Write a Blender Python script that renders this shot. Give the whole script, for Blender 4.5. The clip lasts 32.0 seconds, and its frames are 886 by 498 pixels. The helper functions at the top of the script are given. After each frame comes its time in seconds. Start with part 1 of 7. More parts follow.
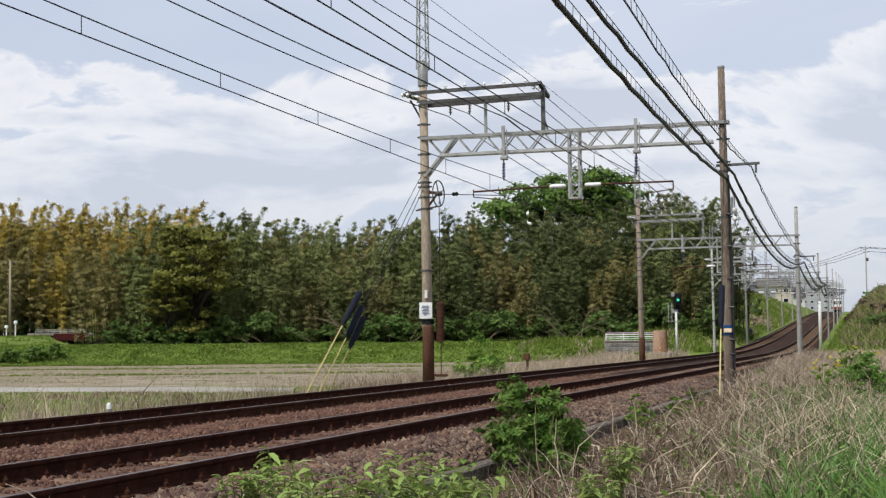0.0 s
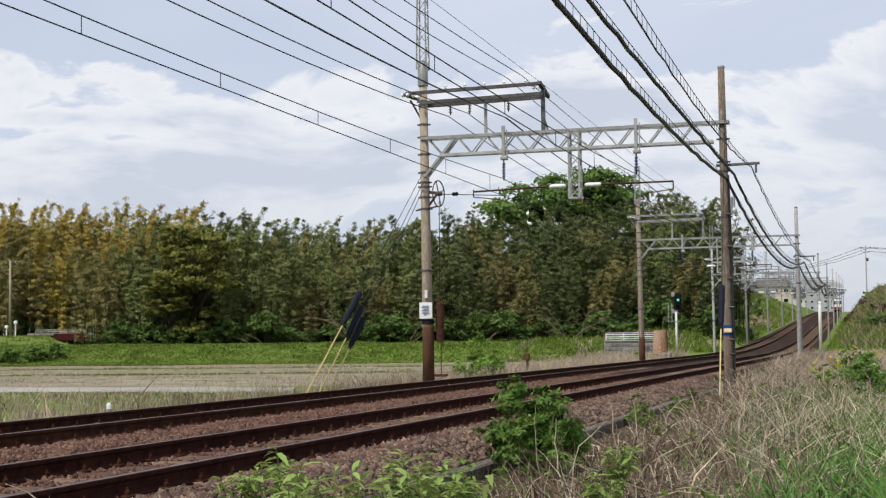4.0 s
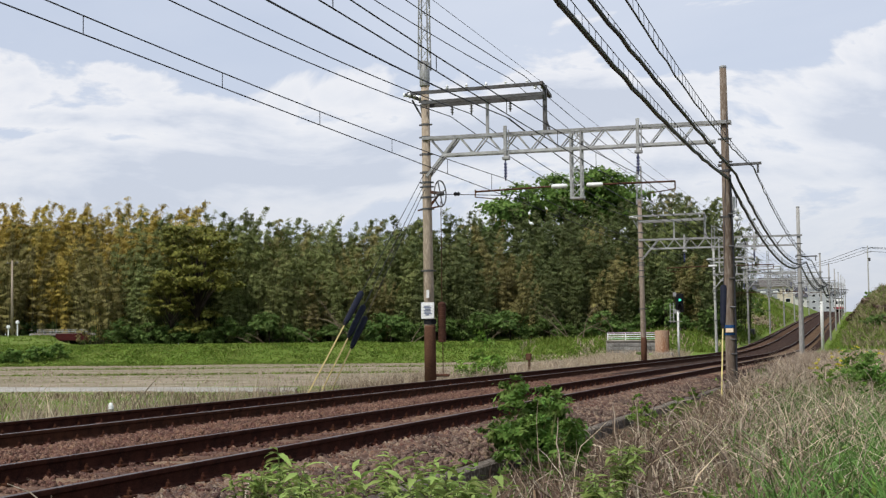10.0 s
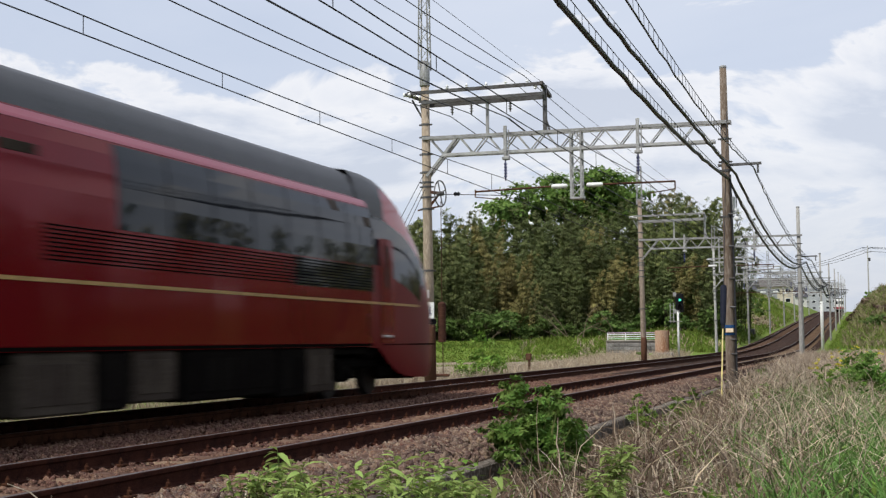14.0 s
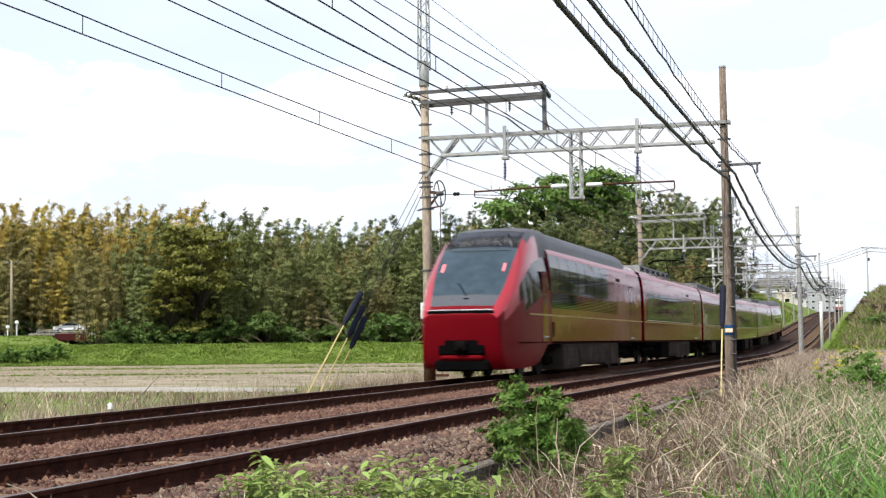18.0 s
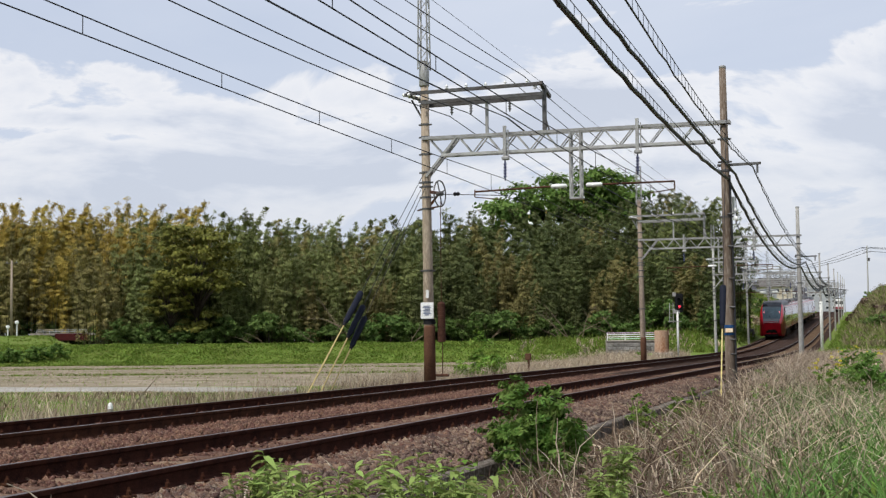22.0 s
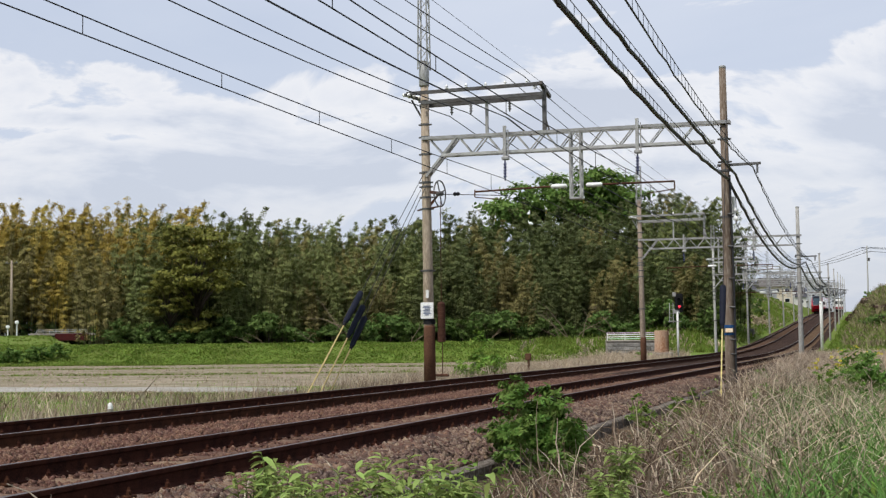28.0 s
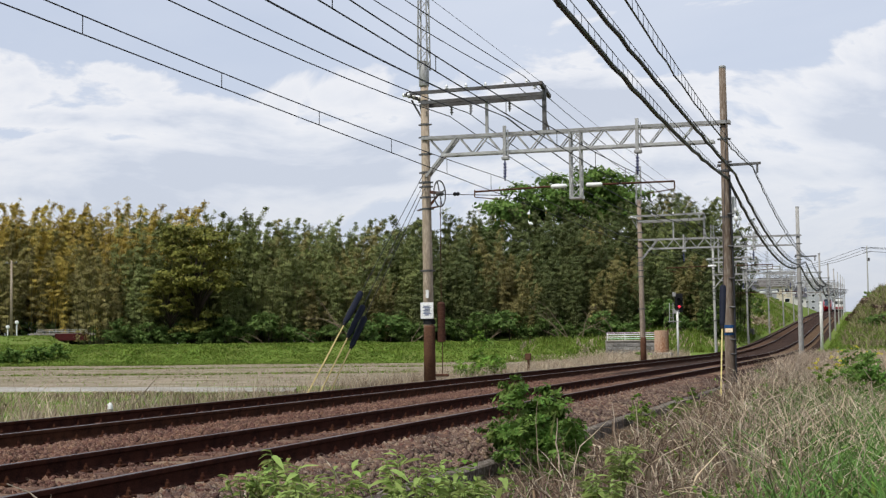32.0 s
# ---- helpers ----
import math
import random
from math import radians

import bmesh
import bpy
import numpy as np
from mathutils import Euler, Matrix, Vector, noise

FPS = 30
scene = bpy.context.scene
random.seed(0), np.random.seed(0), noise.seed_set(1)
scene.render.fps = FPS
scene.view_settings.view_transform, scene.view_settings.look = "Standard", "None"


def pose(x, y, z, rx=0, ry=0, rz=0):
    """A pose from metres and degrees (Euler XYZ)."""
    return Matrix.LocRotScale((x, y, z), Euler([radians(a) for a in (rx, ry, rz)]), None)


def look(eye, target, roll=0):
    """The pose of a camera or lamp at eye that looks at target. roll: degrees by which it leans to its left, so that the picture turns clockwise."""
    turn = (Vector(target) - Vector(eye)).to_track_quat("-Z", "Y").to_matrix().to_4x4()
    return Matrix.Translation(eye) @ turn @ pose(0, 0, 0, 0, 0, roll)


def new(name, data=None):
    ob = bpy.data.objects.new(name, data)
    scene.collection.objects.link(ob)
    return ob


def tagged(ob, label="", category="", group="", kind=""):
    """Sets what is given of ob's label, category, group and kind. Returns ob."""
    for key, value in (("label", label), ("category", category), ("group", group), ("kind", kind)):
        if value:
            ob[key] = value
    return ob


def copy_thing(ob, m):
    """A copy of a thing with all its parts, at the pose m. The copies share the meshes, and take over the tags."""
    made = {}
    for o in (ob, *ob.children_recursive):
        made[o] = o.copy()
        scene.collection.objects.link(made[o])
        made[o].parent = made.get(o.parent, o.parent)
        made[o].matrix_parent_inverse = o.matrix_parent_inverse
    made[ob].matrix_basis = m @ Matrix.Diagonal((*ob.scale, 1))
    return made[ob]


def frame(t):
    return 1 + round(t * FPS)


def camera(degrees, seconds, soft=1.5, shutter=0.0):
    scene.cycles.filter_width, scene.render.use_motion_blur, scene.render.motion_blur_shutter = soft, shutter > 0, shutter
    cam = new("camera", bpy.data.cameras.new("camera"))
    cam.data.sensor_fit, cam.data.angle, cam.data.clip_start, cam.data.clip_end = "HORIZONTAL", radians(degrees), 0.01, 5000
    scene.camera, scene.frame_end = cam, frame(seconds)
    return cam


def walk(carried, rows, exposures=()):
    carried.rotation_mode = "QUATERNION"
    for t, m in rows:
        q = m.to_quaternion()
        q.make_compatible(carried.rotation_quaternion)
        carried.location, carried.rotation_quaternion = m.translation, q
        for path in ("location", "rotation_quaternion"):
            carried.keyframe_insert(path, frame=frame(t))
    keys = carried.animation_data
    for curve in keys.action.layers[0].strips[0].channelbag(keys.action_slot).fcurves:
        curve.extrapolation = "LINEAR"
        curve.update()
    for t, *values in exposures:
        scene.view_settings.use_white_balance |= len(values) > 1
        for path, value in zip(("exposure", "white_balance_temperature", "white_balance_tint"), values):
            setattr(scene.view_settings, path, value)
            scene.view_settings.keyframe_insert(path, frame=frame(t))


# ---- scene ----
# Camera: stands still on a tripod beside the line, with a slight settling of its pan.
EYE = (0.0, 0.0, 1.0)
LENS = 35.5
HEADING = radians(17.2)          # the railway runs this far to the right of the camera's axis
PITCH, ROLL = 3.85, -0.55


def aim(pan):
    a, p = radians(pan), radians(PITCH)
    return look(EYE, (EYE[0] + 100 * math.sin(a), EYE[1] + 100 * math.cos(a), EYE[2] + 100 * math.tan(p)), ROLL)


cam = camera(LENS, 32.0, soft=1.3, shutter=0.3)
walk(cam, [(0.0, aim(0.0)), (6.0, aim(-0.004)), (6.6, aim(-0.035)), (9.2, aim(-0.04)), (9.9, aim(-0.075)), (14.5, aim(-0.075)),
           (16.5, aim(-0.05)), (23.0, aim(-0.055)), (32.0, aim(-0.05))],
     exposures=[(0.0, 0.0), (13.7, 0.0), (14.5, 0.25), (15.5, 0.6), (16.5, 0.78), (17.1, 0.84), (17.5, 0.76), (18.0, 0.62), (18.5, 0.3), (19.0, 0.09), (20.0, 0.0), (32.0, 0.0)])

# World: a cloudy spring sky.
world = bpy.data.worlds.new("sky")
scene.world = world
world.use_nodes = True
wn, wl = world.node_tree.nodes, world.node_tree.links
wn.clear()
SUN_EL, SUN_AZ = 55.0, 222.0     # high, behind the camera on its left
sky = wn.new("ShaderNodeTexSky")
sky.sky_type, sky.sun_disc, sky.sun_elevation, sky.sun_rotation = "NISHITA", False, radians(SUN_EL), radians(SUN_AZ)
sky_bg = wn.new("ShaderNodeBackground")
sky_bg.inputs[1].default_value = 0.10
wl.new(sky.outputs[0], sky_bg.inputs[0])
tc = wn.new("ShaderNodeTexCoord")


def sky_noise(scale, place, size, detail, rough, twist):
    mp = wn.new("ShaderNodeMapping")
    mp.inputs["Scale"].default_value, mp.inputs["Location"].default_value = scale, place
    wl.new(tc.outputs["Generated"], mp.inputs[0])
    n = wn.new("ShaderNodeTexNoise")
    n.inputs["Scale"].default_value, n.inputs["Detail"].default_value, n.inputs["Roughness"].default_value = size, detail, rough
    n.inputs["Distortion"].default_value = twist
    wl.new(mp.outputs[0], n.inputs["Vector"])
    return n.outputs["Fac"]


def sky_ramp(src, *stops):
    r = wn.new("ShaderNodeValToRGB")
    e = r.color_ramp.elements
    for i, (p, c) in enumerate(stops):
        q = e[i] if i < 2 else e.new(p)
        q.position, q.color = p, (*c, 1) if isinstance(c, tuple) else (c, c, c, 1)
    wl.new(src, r.inputs[0])
    return r.outputs[0]


def sky_mix(f, a, b, how="MIX"):
    m = wn.new("ShaderNodeMix")
    m.data_type, m.blend_type = "RGBA", how
    wl.new(f, m.inputs[0])
    for q, i in ((a, 6), (b, 7)):
        if isinstance(q, tuple):
            m.inputs[i].default_value = (*q, 1)
        else:
            wl.new(q, m.inputs[i])
    return m.outputs[2]


# a veil of high cloud, broken softly, over pale blue
veil = sky_ramp(sky_noise((2.2, 2.2, 5.5), (1.3, 0.4, 0.2), 1.1, 7.0, 0.5, 0.3), (0.34, (0.60, 0.67, 0.82)), (0.66, (0.74, 0.79, 0.905)))
# heaps of cumulus low in the sky: lit heads, grey flat bodies below
heap = sky_noise((3.0, 3.0, 7.5), (0.75, 0.1, 0.46), 1.9, 9.0, 0.56, 0.35)
sep = wn.new("ShaderNodeSeparateXYZ")
wl.new(tc.outputs["Generated"], sep.inputs[0])
band = sky_ramp(sep.outputs["Z"], (0.0, 0.25), (0.24, 0.0), (0.05, 0.6), (0.12, 1.0), (0.18, 0.8))
lift = wn.new("ShaderNodeMath")
lift.operation = "MULTIPLY_ADD"
lift.inputs[1].default_value = 0.26
wl.new(band, lift.inputs[0])
wl.new(heap, lift.inputs[2])
body = sky_ramp(lift.outputs[0], (0.60, 0.0), (0.78, 0.85))
rim = sky_ramp(lift.outputs[0], (0.60, 0.0), (0.64, 1.0), (0.69, 0.7), (0.77, 0.05))
clouds = sky_mix(body, veil, (0.64, 0.68, 0.785))
clouds = sky_mix(rim, clouds, (0.94, 0.94, 0.975))
haze = sky_ramp(sep.outputs["Z"], (0.0, 0.85), (0.15, 0.0), (0.06, 0.55))
clouds = sky_mix(haze, clouds, (0.585, 0.63, 0.745))
cl_bg = wn.new("ShaderNodeBackground")
cl_bg.inputs[1].default_value = 1.0
wl.new(clouds, cl_bg.inputs[0])
mixw = wn.new("ShaderNodeMixShader")
mixw.inputs[0].default_value = 0.86
wl.new(sky_bg.outputs[0], mixw.inputs[1])
wl.new(cl_bg.outputs[0], mixw.inputs[2])
wout = wn.new("ShaderNodeOutputWorld")
wl.new(mixw.outputs[0], wout.inputs[0])

# The veiled sun.
sun = new("sun", bpy.data.lights.new("sun", "SUN"))
sun.data.energy, sun.data.angle, sun.data.color = 3.7, radians(6), (1.0, 0.96, 0.9)
sun_to = Vector((math.sin(radians(SUN_AZ)) * math.cos(radians(SUN_EL)), math.cos(radians(SUN_AZ)) * math.cos(radians(SUN_EL)), math.sin(radians(SUN_EL))))
sun.matrix_world = look(tuple(sun_to * 80), (0, 0, 0))
# Materials.
def material(name, color, rough=0.7, metal=0.0, second=None, scale=3.0, fine=40.0, bump=0.15, third=None, spread=0.12, coat=0.0, island=False, stretch=(1, 1, 1), depth=0.02):
    """A base colour broken by a broad noise (towards second) and a fine one (towards third), varied from object to object, with fine relief."""
    m = bpy.data.materials.new(name)
    m.use_nodes = True
    nt, li = m.node_tree.nodes, m.node_tree.links
    bs = nt["Principled BSDF"]
    bs.inputs["Roughness"].default_value, bs.inputs["Metallic"].default_value = rough, metal
    if rough > 0.5:
        bs.inputs["Specular IOR Level"].default_value = 0.05
    if coat:
        bs.inputs["Coat Weight"].default_value, bs.inputs["Coat Roughness"].default_value = coat, 0.04
    co = nt.new("ShaderNodeTexCoord")
    ma = nt.new("ShaderNodeMapping")
    ma.inputs["Scale"].default_value = stretch
    li.new(co.outputs["Object"], ma.inputs[0])
    a, b = nt.new("ShaderNodeTexNoise"), nt.new("ShaderNodeTexNoise")
    a.inputs["Scale"].default_value, a.inputs["Detail"].default_value = scale, 5
    b.inputs["Scale"].default_value, b.inputs["Detail"].default_value = fine, 4
    li.new(ma.outputs[0], a.inputs["Vector"])
    li.new(ma.outputs[0], b.inputs["Vector"])
    second = second or tuple(c * 0.62 for c in color)
    third = third or tuple(min(1, c * 1.35) for c in color)

    def ramp(src, lo, hi):
        r = nt.new("ShaderNodeMapRange")
        r.inputs[1].default_value, r.inputs[2].default_value = lo, hi
        li.new(src, r.inputs[0])
        return r.outputs[0]

    def mix(f, x, y):
        g = nt.new("ShaderNodeMix")
        g.data_type = "RGBA"
        for s, val in ((f, g.inputs[0]), (x, g.inputs[6]), (y, g.inputs[7])):
            if isinstance(s, tuple):
                val.default_value = (*s, 1)
            elif isinstance(s, float):
                val.default_value = s
            else:
                li.new(s, val)
        return g.outputs[2]

    c = mix(ramp(a.outputs["Fac"], 0.35, 0.68), color, second)
    c = mix(ramp(b.outputs["Fac"], 0.45, 0.75), c, third)
    hv = nt.new("ShaderNodeHueSaturation")
    if island:
        ge, oi = nt.new("ShaderNodeNewGeometry"), nt.new("ShaderNodeObjectInfo")
        av = nt.new("ShaderNodeMix")
        av.inputs[0].default_value = 0.4
        li.new(ge.outputs["Random Per Island"], av.inputs[2])
        li.new(oi.outputs["Random"], av.inputs[3])
        rnd = av.outputs[0]
    else:
        oi = nt.new("ShaderNodeObjectInfo")
        rnd = oi.outputs["Random"]
    vr = nt.new("ShaderNodeMapRange")
    vr.inputs[3].default_value, vr.inputs[4].default_value = 1 - spread * 1.6, 1 + spread * 1.6
    li.new(rnd, vr.inputs[0])
    li.new(vr.outputs[0], hv.inputs["Value"])
    hr = nt.new("ShaderNodeMath")
    hr.operation = "MULTIPLY_ADD"
    hr.inputs[1].default_value, hr.inputs[2].default_value = spread * 0.14, 0.5 - spread * 0.07
    li.new(rnd, hr.inputs[0])
    li.new(hr.outputs[0], hv.inputs["Hue"])
    li.new(c, hv.inputs["Color"])
    li.new(hv.outputs[0], bs.inputs["Base Color"])
    if bump:
        bp = nt.new("ShaderNodeBump")
        bp.inputs["Strength"].default_value, bp.inputs["Distance"].default_value = bump, depth
        li.new(b.outputs["Fac"], bp.inputs["Height"])
        li.new(bp.outputs[0], bs.inputs["Normal"])
    return m


def leafy(name, color, second, third=None, spread=0.3, scale=0.35, passing=0.35, island=True):
    """Foliage: mottled by clump and by leaf, some light going into the leaf and out behind."""
    third = third or tuple(c * 1.35 for c in color)
    color, second, third = (tuple(c * 0.86 for c in q) for q in (color, second, third))
    m = material(name, color, 0.55, 0, second, scale, 3.0, 0, third, spread, island=island)
    nt, li = m.node_tree.nodes, m.node_tree.links
    bs, out = nt["Principled BSDF"], nt["Material Output"]
    tr = nt.new("ShaderNodeBsdfTranslucent")
    ms = nt.new("ShaderNodeMixShader")
    ms.inputs[0].default_value = passing
    li.new(bs.inputs["Base Color"].links[0].from_socket, tr.inputs[0])
    li.new(bs.outputs[0], ms.inputs[1])
    li.new(tr.outputs[0], ms.inputs[2])
    li.new(ms.outputs[0], out.inputs[0])
    bs.inputs["Specular IOR Level"].default_value = 0.06
    return m


def glow(name, color, power):
    m = bpy.data.materials.new(name)
    m.use_nodes = True
    b = m.node_tree.nodes["Principled BSDF"]
    b.inputs["Base Color"].default_value = (*color, 1)
    b.inputs["Emission Color"].default_value, b.inputs["Emission Strength"].default_value = (*color, 1), power
    b.inputs["Roughness"].default_value = 0.3
    return m


def dark_glass(name, color, rough=0.04):
    m = material(name, color, rough, 0, spread=0.02, bump=0)
    m.node_tree.nodes["Principled BSDF"].inputs["IOR"].default_value = 1.32
    return m


CONCRETE = material("weathered_concrete", (0.33, 0.30, 0.27), 0.9, 0, (0.20, 0.17, 0.14), 1.2, 30, 0.3, stretch=(1, 1, 0.35))
KERB = material("weathered_brown_kerb", (0.13, 0.108, 0.088), 0.95, 0, (0.06, 0.048, 0.038), 1.6, 22, 0.5, (0.25, 0.22, 0.19), 0.25)
POLE = material("pole_concrete", (0.30, 0.245, 0.195), 0.85, 0, (0.19, 0.145, 0.105), 0.8, 25, 0.2, stretch=(1, 1, 0.25))
POLE_DARK = material("brown_weathered_pole", (0.17, 0.13, 0.10), 0.9, 0, (0.09, 0.065, 0.048), 1.6, 25, 0.3, (0.25, 0.21, 0.175), stretch=(1, 1, 0.2))
POLE_GREY = material("pale_grey_pole", (0.36, 0.355, 0.335), 0.85, 0, (0.27, 0.26, 0.24), 0.8, 25, 0.2, stretch=(1, 1, 0.25))
POLE_RUST = material("pole_rust_stain", (0.16, 0.085, 0.05), 0.9, 0, (0.10, 0.055, 0.035), 2, 30, 0.3)
GALV = material("galvanised_steel", (0.38, 0.38, 0.37), 0.5, 0.55, (0.24, 0.23, 0.22), 2.5, 30, 0.1)
GALV_DARK = material("dull_steel", (0.13, 0.13, 0.13), 0.55, 0.5, (0.07, 0.06, 0.055), 2.5, 30, 0.1)
RUST = material("rusty_steel", (0.10, 0.050, 0.032), 0.85, 0.2, (0.055, 0.03, 0.022), 4, 60, 0.3)
RAIL_SIDE = material("rusty_rail", (0.052, 0.020, 0.012), 0.9, 0.0, (0.018, 0.008, 0.006), 6, 80, 0.2)
RAIL_TOP = material("polished_rail_head", (0.19, 0.175, 0.17), 0.6, 0.7, (0.11, 0.075, 0.065), 3, 60, 0.05)
SLEEPER = material("rust_stained_concrete_sleeper", (0.16, 0.105, 0.076), 0.9, 0, (0.085, 0.05, 0.036), 3, 35, 0.4, spread=0.2)
BALLAST_RED = material("rust_brown_ballast", (0.13, 0.066, 0.046), 0.95, 0, (0.05, 0.026, 0.02), 2.0, 60, 0.6, (0.26, 0.165, 0.13), 0.35, island=True)
BALLAST_GREY = material("grey_ballast", (0.155, 0.096, 0.069), 0.95, 0, (0.055, 0.036, 0.029), 2.0, 60, 0.6, (0.26, 0.20, 0.17), 0.5, island=True)
# Bed darker than its stones: shade of the gaps is put into its colour.
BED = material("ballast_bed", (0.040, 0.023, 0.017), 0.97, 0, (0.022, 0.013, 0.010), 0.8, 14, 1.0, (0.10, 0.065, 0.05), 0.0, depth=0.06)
BLACK_CABLE = material("black_cable_sheath", (0.012, 0.012, 0.014), 0.5, 0, spread=0.1)
WIRE = material("dark_copper_wire", (0.035, 0.035, 0.038), 0.6, 0.3, spread=0.05, bump=0)
PORCELAIN = material("white_porcelain", (0.75, 0.76, 0.75), 0.2, 0, (0.6, 0.6, 0.58), spread=0.05)
BLUE_INS = material("blue_insulator", (0.04, 0.05, 0.13), 0.3, 0, spread=0.05)
NAVY = material("navy_plastic_guard", (0.009, 0.011, 0.018), 0.6, 0, (0.015, 0.017, 0.026), 5, 40, 0.1)
RUBBER_INS = material("dark_rubber", (0.02, 0.02, 0.022), 0.6, 0, spread=0.05)
NAVY_BLUE = material("blue_strap", (0.02, 0.07, 0.17), 0.6, 0, spread=0.05)
TAG = material("faded_tag", (0.6, 0.42, 0.28), 0.6, 0, (0.65, 0.6, 0.52), 12, 40, 0.05)
YELLOW = material("faded_yellow_guard", (0.50, 0.40, 0.17), 0.6, 0, (0.36, 0.29, 0.15), 3, 40, 0.1)
WHITE_WORN = material("worn_white_paint", (0.60, 0.60, 0.58), 0.7, 0, (0.42, 0.41, 0.38), 1.5, 25, 0.15, stretch=(1, 1, 0.3))
WHITE = material("white_paint", (0.78, 0.79, 0.78), 0.5, 0, (0.62, 0.62, 0.6), 2, 30, 0.08)
INK = material("blue_grey_ink", (0.16, 0.19, 0.28), 0.7, 0, spread=0.05)
SOIL = material("field_soil", (0.23, 0.185, 0.135), 0.97, 0, (0.135, 0.125, 0.066), 0.35, 1.6, 0.6, (0.36, 0.31, 0.24), 0.0, stretch=(0.5, 1, 1), depth=0.05)
TURF = material("meadow_turf", (0.12, 0.185, 0.034), 0.95, 0, (0.14, 0.155, 0.045), 0.25, 4.0, 0.4, (0.10, 0.155, 0.03), 0.0, depth=0.06)
PATH = material("pale_concrete_path", (0.30, 0.29, 0.265), 0.9, 0, (0.21, 0.19, 0.155), 0.5, 8, 0.2)
ASPHALT = material("asphalt", (0.06, 0.06, 0.06), 0.9, 0, (0.045, 0.045, 0.045), 1, 40, 0.3)
GRASS = leafy("fresh_grass", (0.145, 0.260, 0.060), (0.070, 0.145, 0.034), (0.26, 0.35, 0.13), 0.35, 1.2, 0.28)
GRASS_LEVEE = leafy("levee_grass", (0.19, 0.275, 0.045), (0.115, 0.19, 0.03), (0.28, 0.33, 0.08), 0.34, 0.5, 0.3)
STRAW = leafy("dry_straw", (0.55, 0.43, 0.30), (0.30, 0.23, 0.165), (0.72, 0.62, 0.49), 0.32, 1.0, 0.22)
DEAD = leafy("dead_brown_weed", (0.175, 0.108, 0.076), (0.055, 0.036, 0.028), (0.31, 0.235, 0.18), 0.45, 1.5, 0.15)
SHRUB = leafy("bright_green_leaf", (0.20, 0.335, 0.055), (0.10, 0.195, 0.03), (0.35, 0.46, 0.11), 0.35, 4.0, 0.35)
BARK = material("bark", (0.055, 0.044, 0.034), 0.95, 0, (0.03, 0.025, 0.02), 2, 18, 0.6)
# Building kit. The railway's own axes: u along the line, v to its right, z above the rails at the camera.
DIR = Vector((math.sin(HEADING), math.cos(HEADING), 0))
NRM = Vector((math.cos(HEADING), -math.sin(HEADING), 0))
V_FAR, V_NEAR = -10.3, -6.33      # centre lines of the two tracks
GRADES = ((-700, 0.0), (90, 0.0), (170, 0.033), (310, 0.033), (360, 0.0285), (420, 0.019), (560, 0.0), (900, 0.0))
BEND_FROM, BEND_TO, BEND = 60.0, 110.0, -0.0108     # a slight curve to the left, then straight on


def bend(u):
    """Sideways departure of the line from its first straight (numbers or arrays)."""
    t = np.clip(u, BEND_FROM, BEND_TO) - BEND_FROM
    return BEND * (t * t / (2 * (BEND_TO - BEND_FROM)) + np.maximum(0.0, u - BEND_TO))


def veer(u):
    """Turn of the line at u, to the right, in radians."""
    return BEND * min(1.0, max(0.0, (u - BEND_FROM) / (BEND_TO - BEND_FROM)))


def rise(u):
    """Height of the rails: level, then a climb."""
    z = 0.0
    for (a, ga), (b, gb) in zip(GRADES, GRADES[1:]):
        if u <= a:
            break
        e = min(u, b)
        ge = ga + (gb - ga) * (e - a) / (b - a)
        z += (e - a) * (ga + ge) / 2
    return z


def W(u, v, z=0.0, climb=True):
    p = DIR * u + NRM * (v + float(bend(u)))
    return Vector((p.x, p.y, z + (rise(u) if climb else 0.0)))


def stand(u, v, z=0.0, turn=0.0):
    """Pose in line with the railway: local x to the right of it, y along it."""
    p = W(u, v, z)
    return Matrix.Translation(p) @ Matrix.Rotation(-HEADING - veer(u) + radians(turn), 4, "Z")


